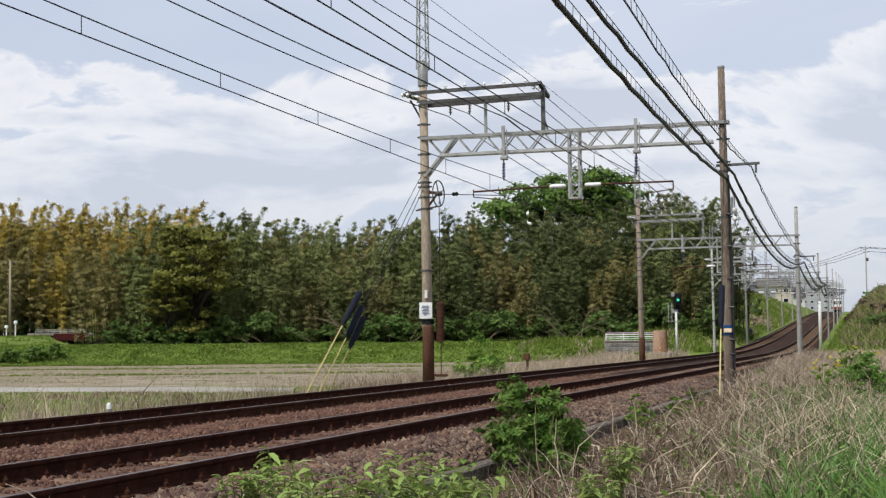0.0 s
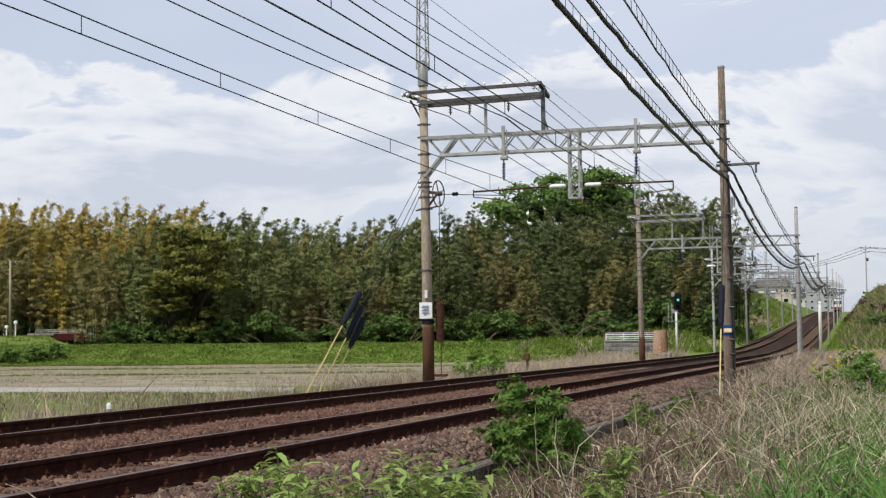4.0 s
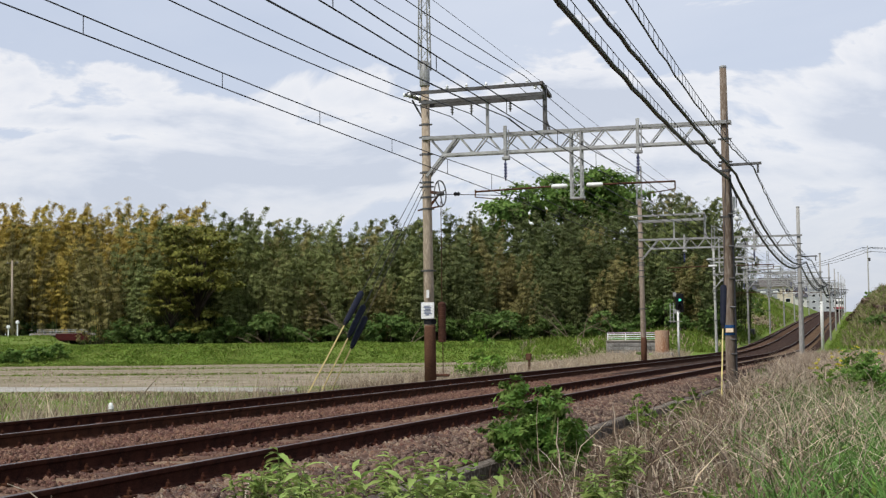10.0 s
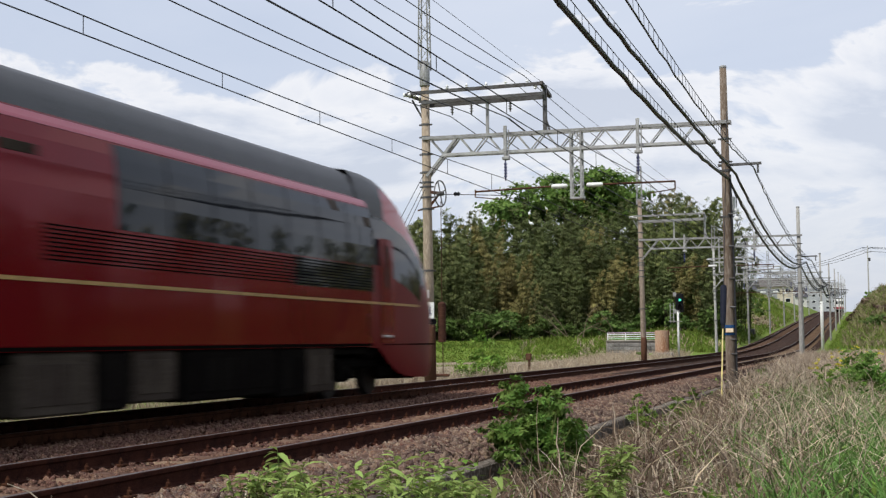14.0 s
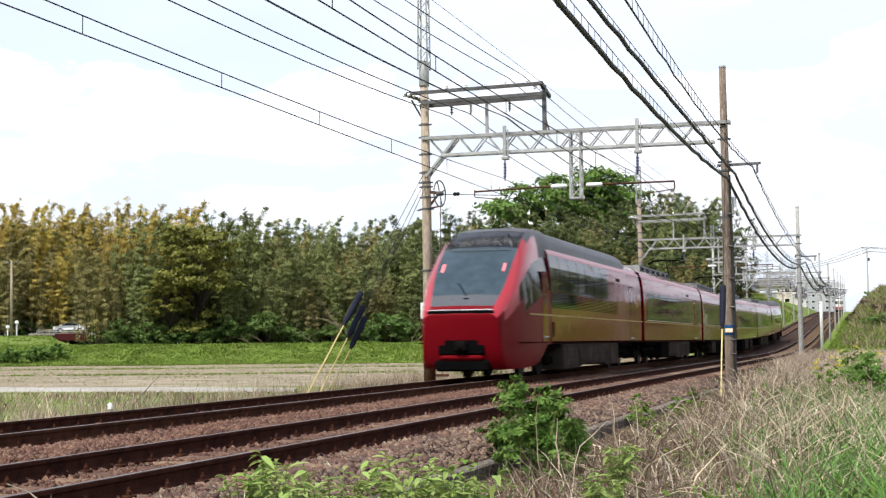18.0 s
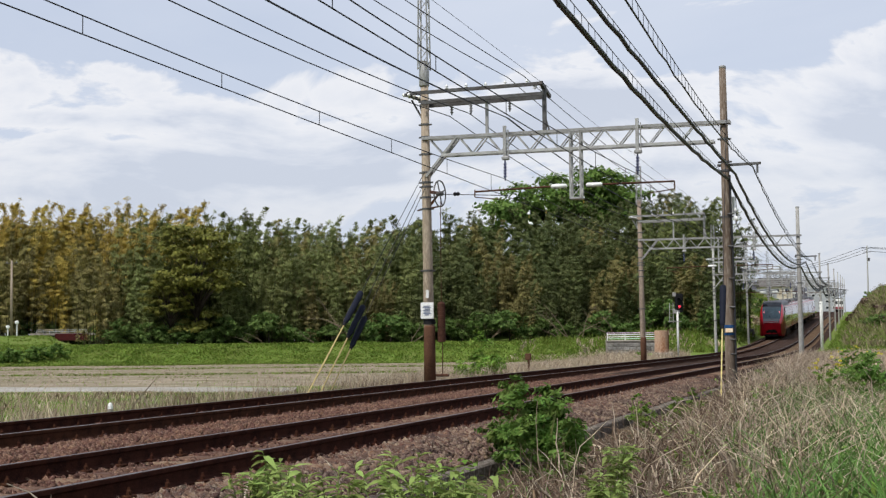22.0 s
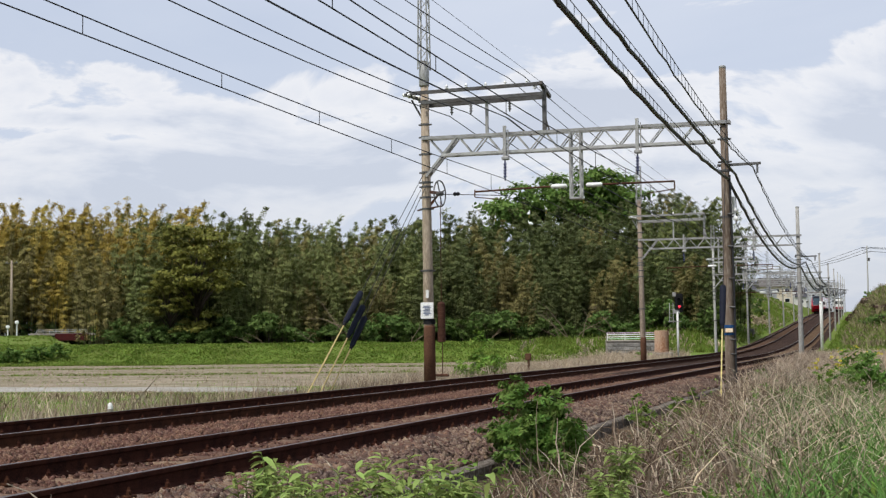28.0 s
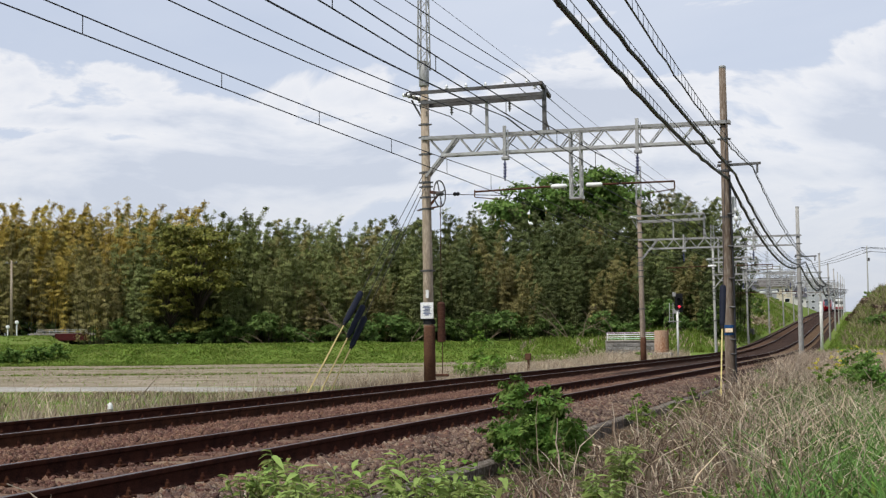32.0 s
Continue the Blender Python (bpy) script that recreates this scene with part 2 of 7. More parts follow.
class Kit:
    """Gathers vertices and faces of one mesh."""

    def __init__(self):
        self.v, self.f = [], []

    def add(self, vs, fs):
        k = len(self.v)
        self.v += [tuple(x) for x in vs]
        self.f += [tuple(i + k for i in f) for f in fs]
        return self

    def box(self, cx, cy, cz, sx, sy, sz, bev=0.0, m=None):
        """A box with chamfered edges, by its centre and sizes."""
        hx, hy, hz = sx / 2, sy / 2, sz / 2
        b = min(bev, hx * 0.9, hy * 0.9, hz * 0.9)
        if b <= 0:
            vs = [(x, y, z) for z in (-hz, hz) for x, y in ((-hx, -hy), (hx, -hy), (hx, hy), (-hx, hy))]
            fs = [(3, 2, 1, 0), (4, 5, 6, 7), (0, 1, 5, 4), (1, 2, 6, 5), (2, 3, 7, 6), (3, 0, 4, 7)]
        else:
            def ring(x, y, z):
                return [(-x + b, -y, z), (x - b, -y, z), (x, -y + b, z), (x, y - b, z), (x - b, y, z), (-x + b, y, z), (-x, y - b, z), (-x, -y + b, z)]
            vs = ring(hx - b, hy - b, -hz) + ring(hx, hy, -hz + b) + ring(hx, hy, hz - b) + ring(hx - b, hy - b, hz)
            fs = [tuple(range(7, -1, -1)), tuple(range(24, 32))]
            fs += [(r * 8 + i, r * 8 + (i + 1) % 8, r * 8 + 8 + (i + 1) % 8, r * 8 + 8 + i) for r in range(3) for i in range(8)]
        vs = [Vector((x + cx, y + cy, z + cz)) for x, y, z in vs]
        return self.add([m @ p for p in vs] if m else vs, fs)

    def tube(self, pts, r, n=6, caps=True):
        """A round bar along a line of points; r may be a list."""
        pts = [Vector(p) for p in pts]
        rs = r if isinstance(r, (list, tuple)) else [r] * len(pts)
        vs, fs = [], []
        for i, p in enumerate(pts):
            t = (pts[min(i + 1, len(pts) - 1)] - pts[max(i - 1, 0)]).normalized()
            a = t.cross(Vector((0, 0, 1)))
            if a.length < 1e-3:
                a = t.cross(Vector((0, 1, 0)))
            a.normalize()
            b = t.cross(a)
            vs += [p + (a * math.cos(2 * math.pi * k / n) + b * math.sin(2 * math.pi * k / n)) * rs[i] for k in range(n)]
        for i in range(len(pts) - 1):
            fs += [(i * n + k, i * n + k + n, i * n + (k + 1) % n + n, i * n + (k + 1) % n) for k in range(n)]
        if caps:
            fs += [tuple(range(n)), tuple(range(len(pts) * n - 1, (len(pts) - 1) * n - 1, -1))]
        return self.add(vs, fs)

    def bar(self, p, q, w, h=None):
        """A straight flat-sided bar from p to q."""
        p, q, h = Vector(p), Vector(q), h or w
        t = (q - p).normalized()
        a = t.cross(Vector((0, 0, 1)))
        if a.length < 1e-3:
            a = t.cross(Vector((0, 1, 0)))
        a.normalize()
        b = t.cross(a)
        vs = [e + a * (sx * w / 2) + b * (sy * h / 2) for e in (p, q) for sx, sy in ((-1, -1), (1, -1), (1, 1), (-1, 1))]
        return self.add(vs, [(0, 1, 2, 3), (7, 6, 5, 4), (0, 4, 5, 1), (1, 5, 6, 2), (2, 6, 7, 3), (3, 7, 4, 0)])

    def lathe(self, prof, n=10, o=(0, 0, 0), axis="z"):
        """A turned body from (radius, height) pairs."""
        vs = []
        for r, h in prof:
            for k in range(n):
                a = 2 * math.pi * k / n
                x, y = r * math.cos(a), r * math.sin(a)
                vs.append(Vector((x, y, h) if axis == "z" else (h, x, y) if axis == "x" else (y, h, x)) + Vector(o))
        fs = [(i * n + k, i * n + (k + 1) % n, i * n + n + (k + 1) % n, i * n + n + k) for i in range(len(prof) - 1) for k in range(n)]
        fs += [tuple(range(n - 1, -1, -1)), tuple(range((len(prof) - 1) * n, len(prof) * n))]
        return self.add(vs, fs)

    def mesh(self, name, smooth=False):
        me = bpy.data.meshes.new(name)
        me.from_pydata(self.v, [], self.f)
        if smooth:
            me.shade_smooth()
        return me


def part(name, kit, mat, parent=None, label="", m=None, smooth=False):
    """Links a kit (or a finished mesh) as one mesh object, under a thing when one is given."""
    me = kit.mesh(name, smooth) if isinstance(kit, Kit) else kit
    if mat is not None and not me.materials:
        me.materials.append(mat)
    ob = new(name, me)
    if parent is not None:
        ob.parent = parent
    if m is not None:
        ob.matrix_basis = m
    if label:
        ob["label"] = label
    return ob


def thing(name, m=None, label="", category="", group="", kind=""):
    """An Empty at the base of a thing."""
    ob = new(name)
    ob.empty_display_size = 0.2
    if m is not None:
        ob.matrix_basis = m
    return tagged(ob, label, category, group, kind)


def from_arrays(name, vs, faces, mat):
    """A mesh from arrays: (n, 3) vertices and (m, k) faces."""
    me = bpy.data.meshes.new(name)
    vs, faces = np.asarray(vs, dtype=np.float32), np.asarray(faces, dtype=np.int32)
    k = faces.shape[1]
    me.vertices.add(len(vs))
    me.vertices.foreach_set("co", vs.ravel())
    me.loops.add(faces.size)
    me.loops.foreach_set("vertex_index", faces.ravel())
    me.polygons.add(len(faces))
    me.polygons.foreach_set("loop_start", np.arange(0, faces.size, k, dtype=np.int32))
    me.update(calc_edges=True)
    if mat:
        me.materials.append(mat)
    return me


def to_world(u, v, z):
    """Arrays of railway coordinates to world coordinates, without the climb."""
    v = v + bend(u)
    return np.stack([u * DIR.x + v * NRM.x, u * DIR.y + v * NRM.y, z], axis=-1)
# Ground: one sheet to the horizon. Fields on the left, a levee before the wood, and a hill that the line cuts into.
FIELD_Z = -1.0


def smooth01(x, a, b):
    t = np.clip((x - a) / (b - a), 0, 1)
    return t * t * (3 - 2 * t)


def lumps(x, y, s, k):
    """Smooth pseudo-random relief from a few waves."""
    return (np.sin(x / s + k) * np.cos(y / (s * 1.3) - k * 2) + 0.5 * np.sin((x + y * 0.7) / (s * 0.43) + k * 3) * np.cos((y - x * 0.6) / (s * 0.51))) / 1.5


US = np.concatenate([np.linspace(-700, -40, 34)[:-1], np.linspace(-40, 0, 31)[:-1], np.linspace(0, 60, 101)[:-1], np.linspace(60, 300, 201)[:-1], np.linspace(300, 620, 65)[:-1], np.geomspace(620, 4500, 14)])
RISE = np.array([rise(u) for u in US])


def ground_z(u, v):
    w = v + bend(u)
    x, y = u * DIR.x + w * NRM.x, u * DIR.y + w * NRM.y
    r = np.interp(u, US, RISE)
    field = FIELD_Z + 0.03 * lumps(x, y, 3.0, 1.0)
    # levee across the view, before the wood
    lev = smooth01(y, 136, 146) * 1.95 + smooth01(-x / np.maximum(y, 1.0) * 200, 54.5, 57.5) * smooth01(y, 148, 188) * 1.35
    z = field + lev * smooth01(-v, 13, 20) + 0.10 * lumps(x, y, 1.7, 2.0) * smooth01(y, 132, 140)
    z = z + (0.85 * smooth01(y, 70, 135)) * smooth01(v, -32, -15)
    # bank of the line on the field side
    z = np.maximum(z, -0.5 + (v + 12.6) * 0.5 + r)
    # verge on the camera's side
    verge = -0.62 + 0.07 * lumps(u, v, 1.1, 0.7) + 0.08 * smooth01(-v, 2.2, 4.2)
    verge = verge + smooth01(u, 26, 60) * 0.35 + smooth01(v, 6, 40) * 0.5
    w = smooth01(v, -4.45, -4.3)
    z = z * (1 - w) + np.maximum(verge, verge + r) * w
    # hill plateau, cut through by the line
    top = 10.5 + 0.5 * lumps(u, v, 23.0, 0.4)
    left = smooth01(u, 142, 195) * smooth01(v, -75, -45)
    right = smooth01(u, 92, 178)
    top = np.where(v < -8.25, top, 6.4 + 0.5 * lumps(u, v, 17.0, 1.4))
    hill = top * np.where(v < -8.25, left, right) + z * (1 - np.where(v < -8.25, left, right))
    cut_l = r - 0.45 + np.maximum(0, -12.9 - v) * 0.62
    cut_r = r - 0.3 + np.maximum(0, v + 2.6) * 1.27 + 0.12 * lumps(u, v, 1.9, 1.2)
    z = np.where(v < -8.25, np.where(left > 0, np.maximum(z, np.minimum(hill, cut_l)), z), np.where(right > 0, np.maximum(z, np.minimum(hill, cut_r)), z))
    # under the ballast
    inside = (v > -12.6) & (v < -4.4)
    return np.where(inside, r - 0.55, z)


VS = np.concatenate([-np.geomspace(3800, 130, 16)[:-1], np.linspace(-130, -70, 21)[:-1], np.linspace(-70, -14, 71)[:-1], np.linspace(-14, -2, 49)[:-1], np.linspace(-2, 16, 41)[:-1], np.linspace(16, 80, 22)[:-1], np.geomspace(80, 3800, 14)])
gu, gv = np.meshgrid(US, VS, indexing="ij")
gz = ground_z(gu, gv)
gverts = to_world(gu, gv, gz).reshape(-1, 3)
nv = len(VS)
ii, jj = np.meshgrid(np.arange(len(US) - 1), np.arange(nv - 1), indexing="ij")
k0 = (ii * nv + jj).ravel()
gfaces = np.stack([k0, k0 + nv, k0 + nv + 1, k0 + 1], axis=1)[:, ::-1]
gme = from_arrays("ground", gverts, gfaces, TURF)
gme.shade_smooth()
tagged(new("ground", gme), "uneven grassy ground of verge, levee and cutting", "ground", kind="structure")


def height_at(u, v):
    return float(ground_z(np.array([u]), np.array([v]))[0])


def uv_of(x, y):
    u = x * DIR.x + y * DIR.y
    return u, x * NRM.x + y * NRM.y - float(bend(u))


def patch(name, corners, mat, lift, label, nu=24, nw=6):
    """A thin sheet that lies on the ground between four corners (world x, y), with an edge of its own."""
    a, b, c, d = [Vector((*p, 0)) for p in corners]
    k = Kit()
    vs = []
    for i in range(nu + 1):
        for j in range(nw + 1):
            s, t = i / nu, j / nw
            p = a.lerp(b, s).lerp(d.lerp(c, s), t)
            wob = 0.12 * math.sin(i * 1.7 + j) if 0 < i < nu else 0
            u, v = uv_of(p.x, p.y)
            vs.append((p.x, p.y + wob, height_at(u, v) + (lift if 0 < j < nw else -0.03)))
    n = nw + 1
    k.add(vs, [(i * n + j, i * n + n + j, i * n + n + j + 1, i * n + j + 1) for i in range(nu) for j in range(nw)])
    return tagged(part(name, k, mat), label, "ground", kind="structure")


patch("field", [(-75, 66), (1, 64), (19, 134), (-85, 134)], SOIL, 0.05, "bare tilled rice field of pale dry soil", 40, 30)
patch("field_path", [(-40, 65.5), (-6.3, 57.7), (-6.6, 61.9), (-40, 72.8)], PATH, 0.07, "pale concrete farm path between the fields", 30, 12)
# Railway: ballast bed, rails, sleepers.
def line_samples(a, b, step=5.0):
    n = max(1, int(round((b - a) / step)))
    return [a + (b - a) * i / n for i in range(n + 1)]


def extrude(prof, us, v0=0.0, closed=False):
    """A profile of (v, z) pairs carried along the line."""
    k = Kit()
    n = len(prof)
    vs = [W(u, v0 + v, z) for u in us for v, z in prof]
    m = n if closed else n - 1
    fs = [(i * n + j, i * n + n + j, i * n + n + (j + 1) % n, i * n + (j + 1) % n) for i in range(len(us) - 1) for j in range(m)]
    k.add(vs, fs)
    if closed:
        k.f += [tuple(range(n)), tuple(range(len(us) * n - 1, (len(us) - 1) * n - 1, -1))]
    return k


LONG = line_samples(-700, 60, 40) + line_samples(62, 640, 4)
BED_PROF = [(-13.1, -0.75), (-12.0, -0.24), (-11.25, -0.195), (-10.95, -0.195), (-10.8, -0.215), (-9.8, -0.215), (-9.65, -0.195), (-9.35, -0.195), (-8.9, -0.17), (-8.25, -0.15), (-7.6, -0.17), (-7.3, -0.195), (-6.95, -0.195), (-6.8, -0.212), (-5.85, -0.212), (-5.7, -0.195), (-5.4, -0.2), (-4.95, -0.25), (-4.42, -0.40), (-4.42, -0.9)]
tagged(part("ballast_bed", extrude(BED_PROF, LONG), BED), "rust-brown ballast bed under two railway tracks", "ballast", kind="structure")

HEAD = [(-0.033, -0.012), (-0.028, -0.002), (0.0, 0.0), (0.028, -0.002), (0.033, -0.012)]
RAIL = HEAD + [(0.034, -0.038), (0.010, -0.055), (0.009, -0.135), (0.03, -0.152), (0.068, -0.160), (0.068, -0.172), (-0.068, -0.172), (-0.068, -0.160), (-0.03, -0.152), (-0.009, -0.135), (-0.010, -0.055), (-0.034, -0.038)]
tracks = {}
for name, vc in (("far", V_FAR), ("near", V_NEAR)):
    tr = thing("railway_track", None, "standard-gauge track with rusty rails on concrete sleepers", "track", "tracks of the line", "structure")
    tracks[name] = tr
    for side in (-0.752, 0.752):
        k = extrude(RAIL, LONG, vc + side, True)
        rail = part("rail", k, RAIL_SIDE, tr, "rusty steel rail with a worn bright head")
        rail.data.materials.append(RAIL_TOP)
        n = len(RAIL)
        for i in range(len(LONG) - 1):
            for j in (1, 2):
                rail.data.polygons[i * n + j].material_index = 1

# Sleepers: those by the camera one by one, the far ones as one piece.
sl = Kit().box(0, 0, -0.262, 2.4, 0.24, 0.18, 0.03)
sl_me = sl.mesh("sleeper")
sl_me.materials.append(SLEEPER)
clip_k = Kit()
for s in (-1, 1):
    clip_k.box(s * 0.095, 0, -0.158, 0.085, 0.12, 0.03, 0.008)
    clip_k.lathe([(0.024, -0.15), (0.024, -0.115), (0.014, -0.105), (0.012, -0.085)], 6, (s * 0.095, 0, 0))
clip_me = clip_k.mesh("rail_clip")
clip_me.materials.append(RAIL_SIDE)
rs = random.Random(4)
for name, vc, u0, u1 in (("near", V_NEAR, 4.0, 66.0), ("far", V_FAR, 9.0, 60.0)):
    u = u0
    while u < u1:
        part("sleeper", sl_me, None, tracks[name], m=stand(u + rs.uniform(-0.02, 0.02), vc, rs.uniform(-0.008, 0.006), rs.uniform(-0.6, 0.6)))
        if name == "near" and u < 42 or name == "far" and u < 40:
            for side in (-0.752, 0.752):
                part("rail_clip", clip_me, None, tracks[name], m=stand(u, vc + side))
        u += 0.61
for name, vc, u0, u1 in (("near", V_NEAR, 66.2, 300.0), ("far", V_FAR, 60.2, 300.0), ("near", V_NEAR, -60.0, 3.6), ("far", V_FAR, -60.0, 8.6)):
    k = Kit()
    u = u0
    while u < u1:
        m = stand(u, vc)
        k.box(0, 0, -0.265, 2.4, 0.24, 0.14, 0, m)
        u += 0.61
    tagged(part("sleepers", k, SLEEPER, tracks[name], "distant sleepers"), kind="stuff")

# Loose stones on the bed.
def stones(name, count, u0, u1, v0, v1, mat, seed, smin, smax, label):
    g = np.random.default_rng(seed)
    u = u0 + (u1 - u0) * g.random(count) ** 1.25
    v = v0 + (v1 - v0) * g.random(count)
    z = np.interp(v, [p[0] for p in BED_PROF[:-1]], [p[1] for p in BED_PROF[:-1]])
    s = smin + (smax - smin) * g.random(count) ** 2
    base = np.array([(1, 0, 0), (-1, 0, 0), (0, 1, 0), (0, -1, 0), (0, 0, 1), (0, 0, -1), ], dtype=float)
    pts = base[None] * (0.6 + 0.75 * g.random((count, 6, 1))) + 0.28 * (g.random((count, 6, 3)) - 0.5)
    ang = g.random(count) * 6.28
    tilt = g.random(count) * 1.2
    ca, sa, ct, st = np.cos(ang)[:, None], np.sin(ang)[:, None], np.cos(tilt)[:, None], np.sin(tilt)[:, None]
    x, y, w = pts[..., 0], pts[..., 1], pts[..., 2] * 0.8
    y, w = y * ct - w * st, y * st + w * ct
    x, y = x * ca - y * sa, x * sa + y * ca
    P = to_world(u, v, z + s * 0.25)[:, None, :] + np.stack([x, y, w], -1) * s[:, None, None]
    tri = np.array([(0, 2, 4), (2, 1, 4), (1, 3, 4), (3, 0, 4), (2, 0, 5), (1, 2, 5), (3, 1, 5), (0, 3, 5)])
    faces = (np.arange(count)[:, None, None] * 6 + tri[None]).reshape(-1, 3)
    me = from_arrays(name, P.reshape(-1, 3), faces, mat)
    return tagged(new(name, me), label, "ballast", kind="stuff")


stones("ballast_stones", 46000, 4, 46, -9.5, -5.0, BALLAST_RED, 1, 0.024, 0.058, "rust-brown crushed stones between and around the rails")
stones("ballast_stones", 26000, 10, 60, -12.6, -9.4, BALLAST_RED, 2, 0.028, 0.06, "rust-brown crushed stones around the far rails")
stones("ballast_stones", 19000, 5, 44, -5.45, -4.45, BALLAST_GREY, 3, 0.024, 0.064, "paler grey crushed stones on the ballast shoulder")

# Concrete kerb that holds the ballast beside the verge.
kerb = thing("concrete_kerb", None, "weathered low concrete kerb beside the ballast, in lengths", "kerb", "", "structure")
kb = Kit().box(0, 0, 0, 0.2, 1.96, 0.5, 0.02)
kb_me = kb.mesh("kerb_block")
kb_me.materials.append(KERB)
for i in range(-24, 46):
    part("kerb_block", kb_me, None, kerb, m=stand(3 + i * 2.0, -4.32 + rs.uniform(-0.025, 0.025), -0.63 + rs.uniform(-0.02, 0.02), rs.uniform(-0.6, 0.6)))
# Overhead line: portals every 38 m, wires, fittings. In a portal's space x runs across the line, from pole to pole.
PORTAL_V, HALF = -8.25, 4.4
PORTAL_U = [39.3, 79.5, 121.0, 158.0, 197.0, 236.0, 275.0, 315.0, 358.0]


def insulator(n=3, r=0.06, step=0.055, z0=0.0):
    """A pin insulator: skirts one above another."""
    prof = [(0.02, z0)]
    for i in range(n):
        z = z0 + 0.03 + i * step
        prof += [(r * 0.45, z), (r, z + 0.006), (r * 0.9, z + 0.02), (r * 0.4, z + 0.034)]
    prof += [(0.02, z0 + 0.05 + n * step)]
    return prof


def lattice(k, x, y, z0, z1, w0, w1, n, t=0.035):
    """Four corner angles and zigzag lacing on each side."""
    c = lambda i, f: Vector((x + (1, 1, -1, -1)[i] * (w0 + (w1 - w0) * f) / 2, y + (1, -1, -1, 1)[i] * (w0 + (w1 - w0) * f) / 2, z0 + (z1 - z0) * f))
    for i in range(4):
        k.bar(c(i, 0), c(i, 1), t)
        for s in range(n):
            a, b = s / n, (s + 1) / n
            k.bar(c(i, a), c((i + 1) % 4, b), t * 0.5) if s % 2 else k.bar(c((i + 1) % 4, a), c(i, b), t * 0.5)


def portal(u, first=False):
    drop = 0.0 if first else 0.33 if u < 100 else 0.7 if u < 130 else 0.4
    p = thing("catenary_portal", stand(u, PORTAL_V) @ Matrix.Translation((0, 0, -drop)), "concrete-poled catenary portal with lattice steel beam" + (", tension wheel and notice" if first else ""), "catenary portal", "portals along the line")
    # poles, slightly leaning outwards as they stand
    slim = 1.0 if u < 100 else 0.78
    for name, x, top, r0, r1, lean in (("left_pole", -HALF, 9.4, 0.165, 0.115, -0.10), ("right_pole", HALF, 8.65, 0.15, 0.095, -0.04)):
        pole = part("pole", Kit().tube([(x, 0, -1.2), (x, 0, 0.0), (x + lean * 0.5, 0, top / 2), (x + lean, 0, top)], [r0 * 1.02 * slim, r0 * slim, (r0 + r1) / 2 * slim, r1 * slim], 14), (POLE if u < 100 else POLE_GREY) if x < 0 else (POLE_DARK if first else POLE_GREY), p, smooth=True)
        k = Kit()
        k.lathe([(r1 * 1.06, top), (r1 * 1.08, top + 0.05), (r1 * 0.8, top + 0.07)], 12, (x + lean, 0, 0))
        part("pole_cap", k, GALV, pole, "steel cap")
        for z in ((3.1, 4.95, 5.3, 5.62, 5.75, 6.05, 6.6, 7.12, 7.5, 8.2) if x < 0 else (4.4, 5.7, 5.95, 6.6, 7.1)):
            if z < top:
                rr = r0 + (r1 - r0) * z / top + 0.012
                k = Kit()
                k.lathe([(rr, z), (rr, z + 0.06)], 12, (x + lean * z / top, 0, 0))
                k.box(x + lean * z / top + rr + 0.03, 0, z + 0.03, 0.08, 0.05, 0.05, 0.01)
                k.box(x + lean * z / top - rr - 0.03, 0, z + 0.03, 0.08, 0.05, 0.05, 0.01)
                part("pole_band", k, GALV_DARK, pole)
    if 100 < u < 130:
        part("pole_sleeve", Kit().lathe([(0.135, -0.4), (0.135, 4.6), (0.12, 4.62)], 14, (HALF, 0, 0)), WHITE_WORN, p, "worn white-painted lower pole", smooth=True)
    if u < 100:
        base = Kit().lathe([(0.178, -0.6), (0.172, 1.45), (0.168, 1.5)], 14, (-HALF, 0, 0))
        part("pole_sleeve", base, POLE_RUST, p, "rust-stained lower sleeve", smooth=True)
    # beam
    zt, zb = 7.1, 6.57
    beam = part("beam", Kit().bar((-HALF - 0.15, -0.13, zt), (HALF + 0.15, -0.13, zt), 0.09), GALV, p, "lattice girder top chord")
    part("chord", Kit().bar((-HALF - 0.15, 0.13, zt), (HALF + 0.15, 0.13, zt), 0.09), GALV, beam)
    for y in (-0.13, 0.13):
        part("chord", Kit().bar((-HALF + 0.5, y, zb), (HALF - 0.3, y, zb), 0.08), GALV, beam)
    n = 9
    for y in (-0.13, 0.13):
        for i in range(n):
            a = -HALF + 0.55 + (2 * HALF - 0.95) * i / n
            b = -HALF + 0.55 + (2 * HALF - 0.95) * (i + 1) / n
            mid = (a + b) / 2
            for q, w in (((a, y, zb), (mid, y, zt)), ((mid, y, zt), (b, y, zb))):
                part("brace", Kit().bar(q, w, 0.055, 0.03), GALV, beam)
    for i in range(n + 1):
        x = -HALF + 0.55 + (2 * HALF - 0.95) * i / n
        part("beam_tie", Kit().bar((x, -0.13, zb), (x, 0.13, zb), 0.03), GALV, beam)
        part("beam_tie", Kit().bar((x, -0.13, zt), (x, 0.13, zt), 0.03), GALV, beam)
    for y in (-0.13, 0.13):
        part("knee_brace", Kit().bar((-HALF - 0.02, y, 5.95), (-HALF + 0.88, y, 7.02), 0.07), GALV, p)
        part("brace", Kit().bar((-HALF + 0.05, y, zt), (-HALF + 0.52, y, zb), 0.055, 0.03), GALV, beam)
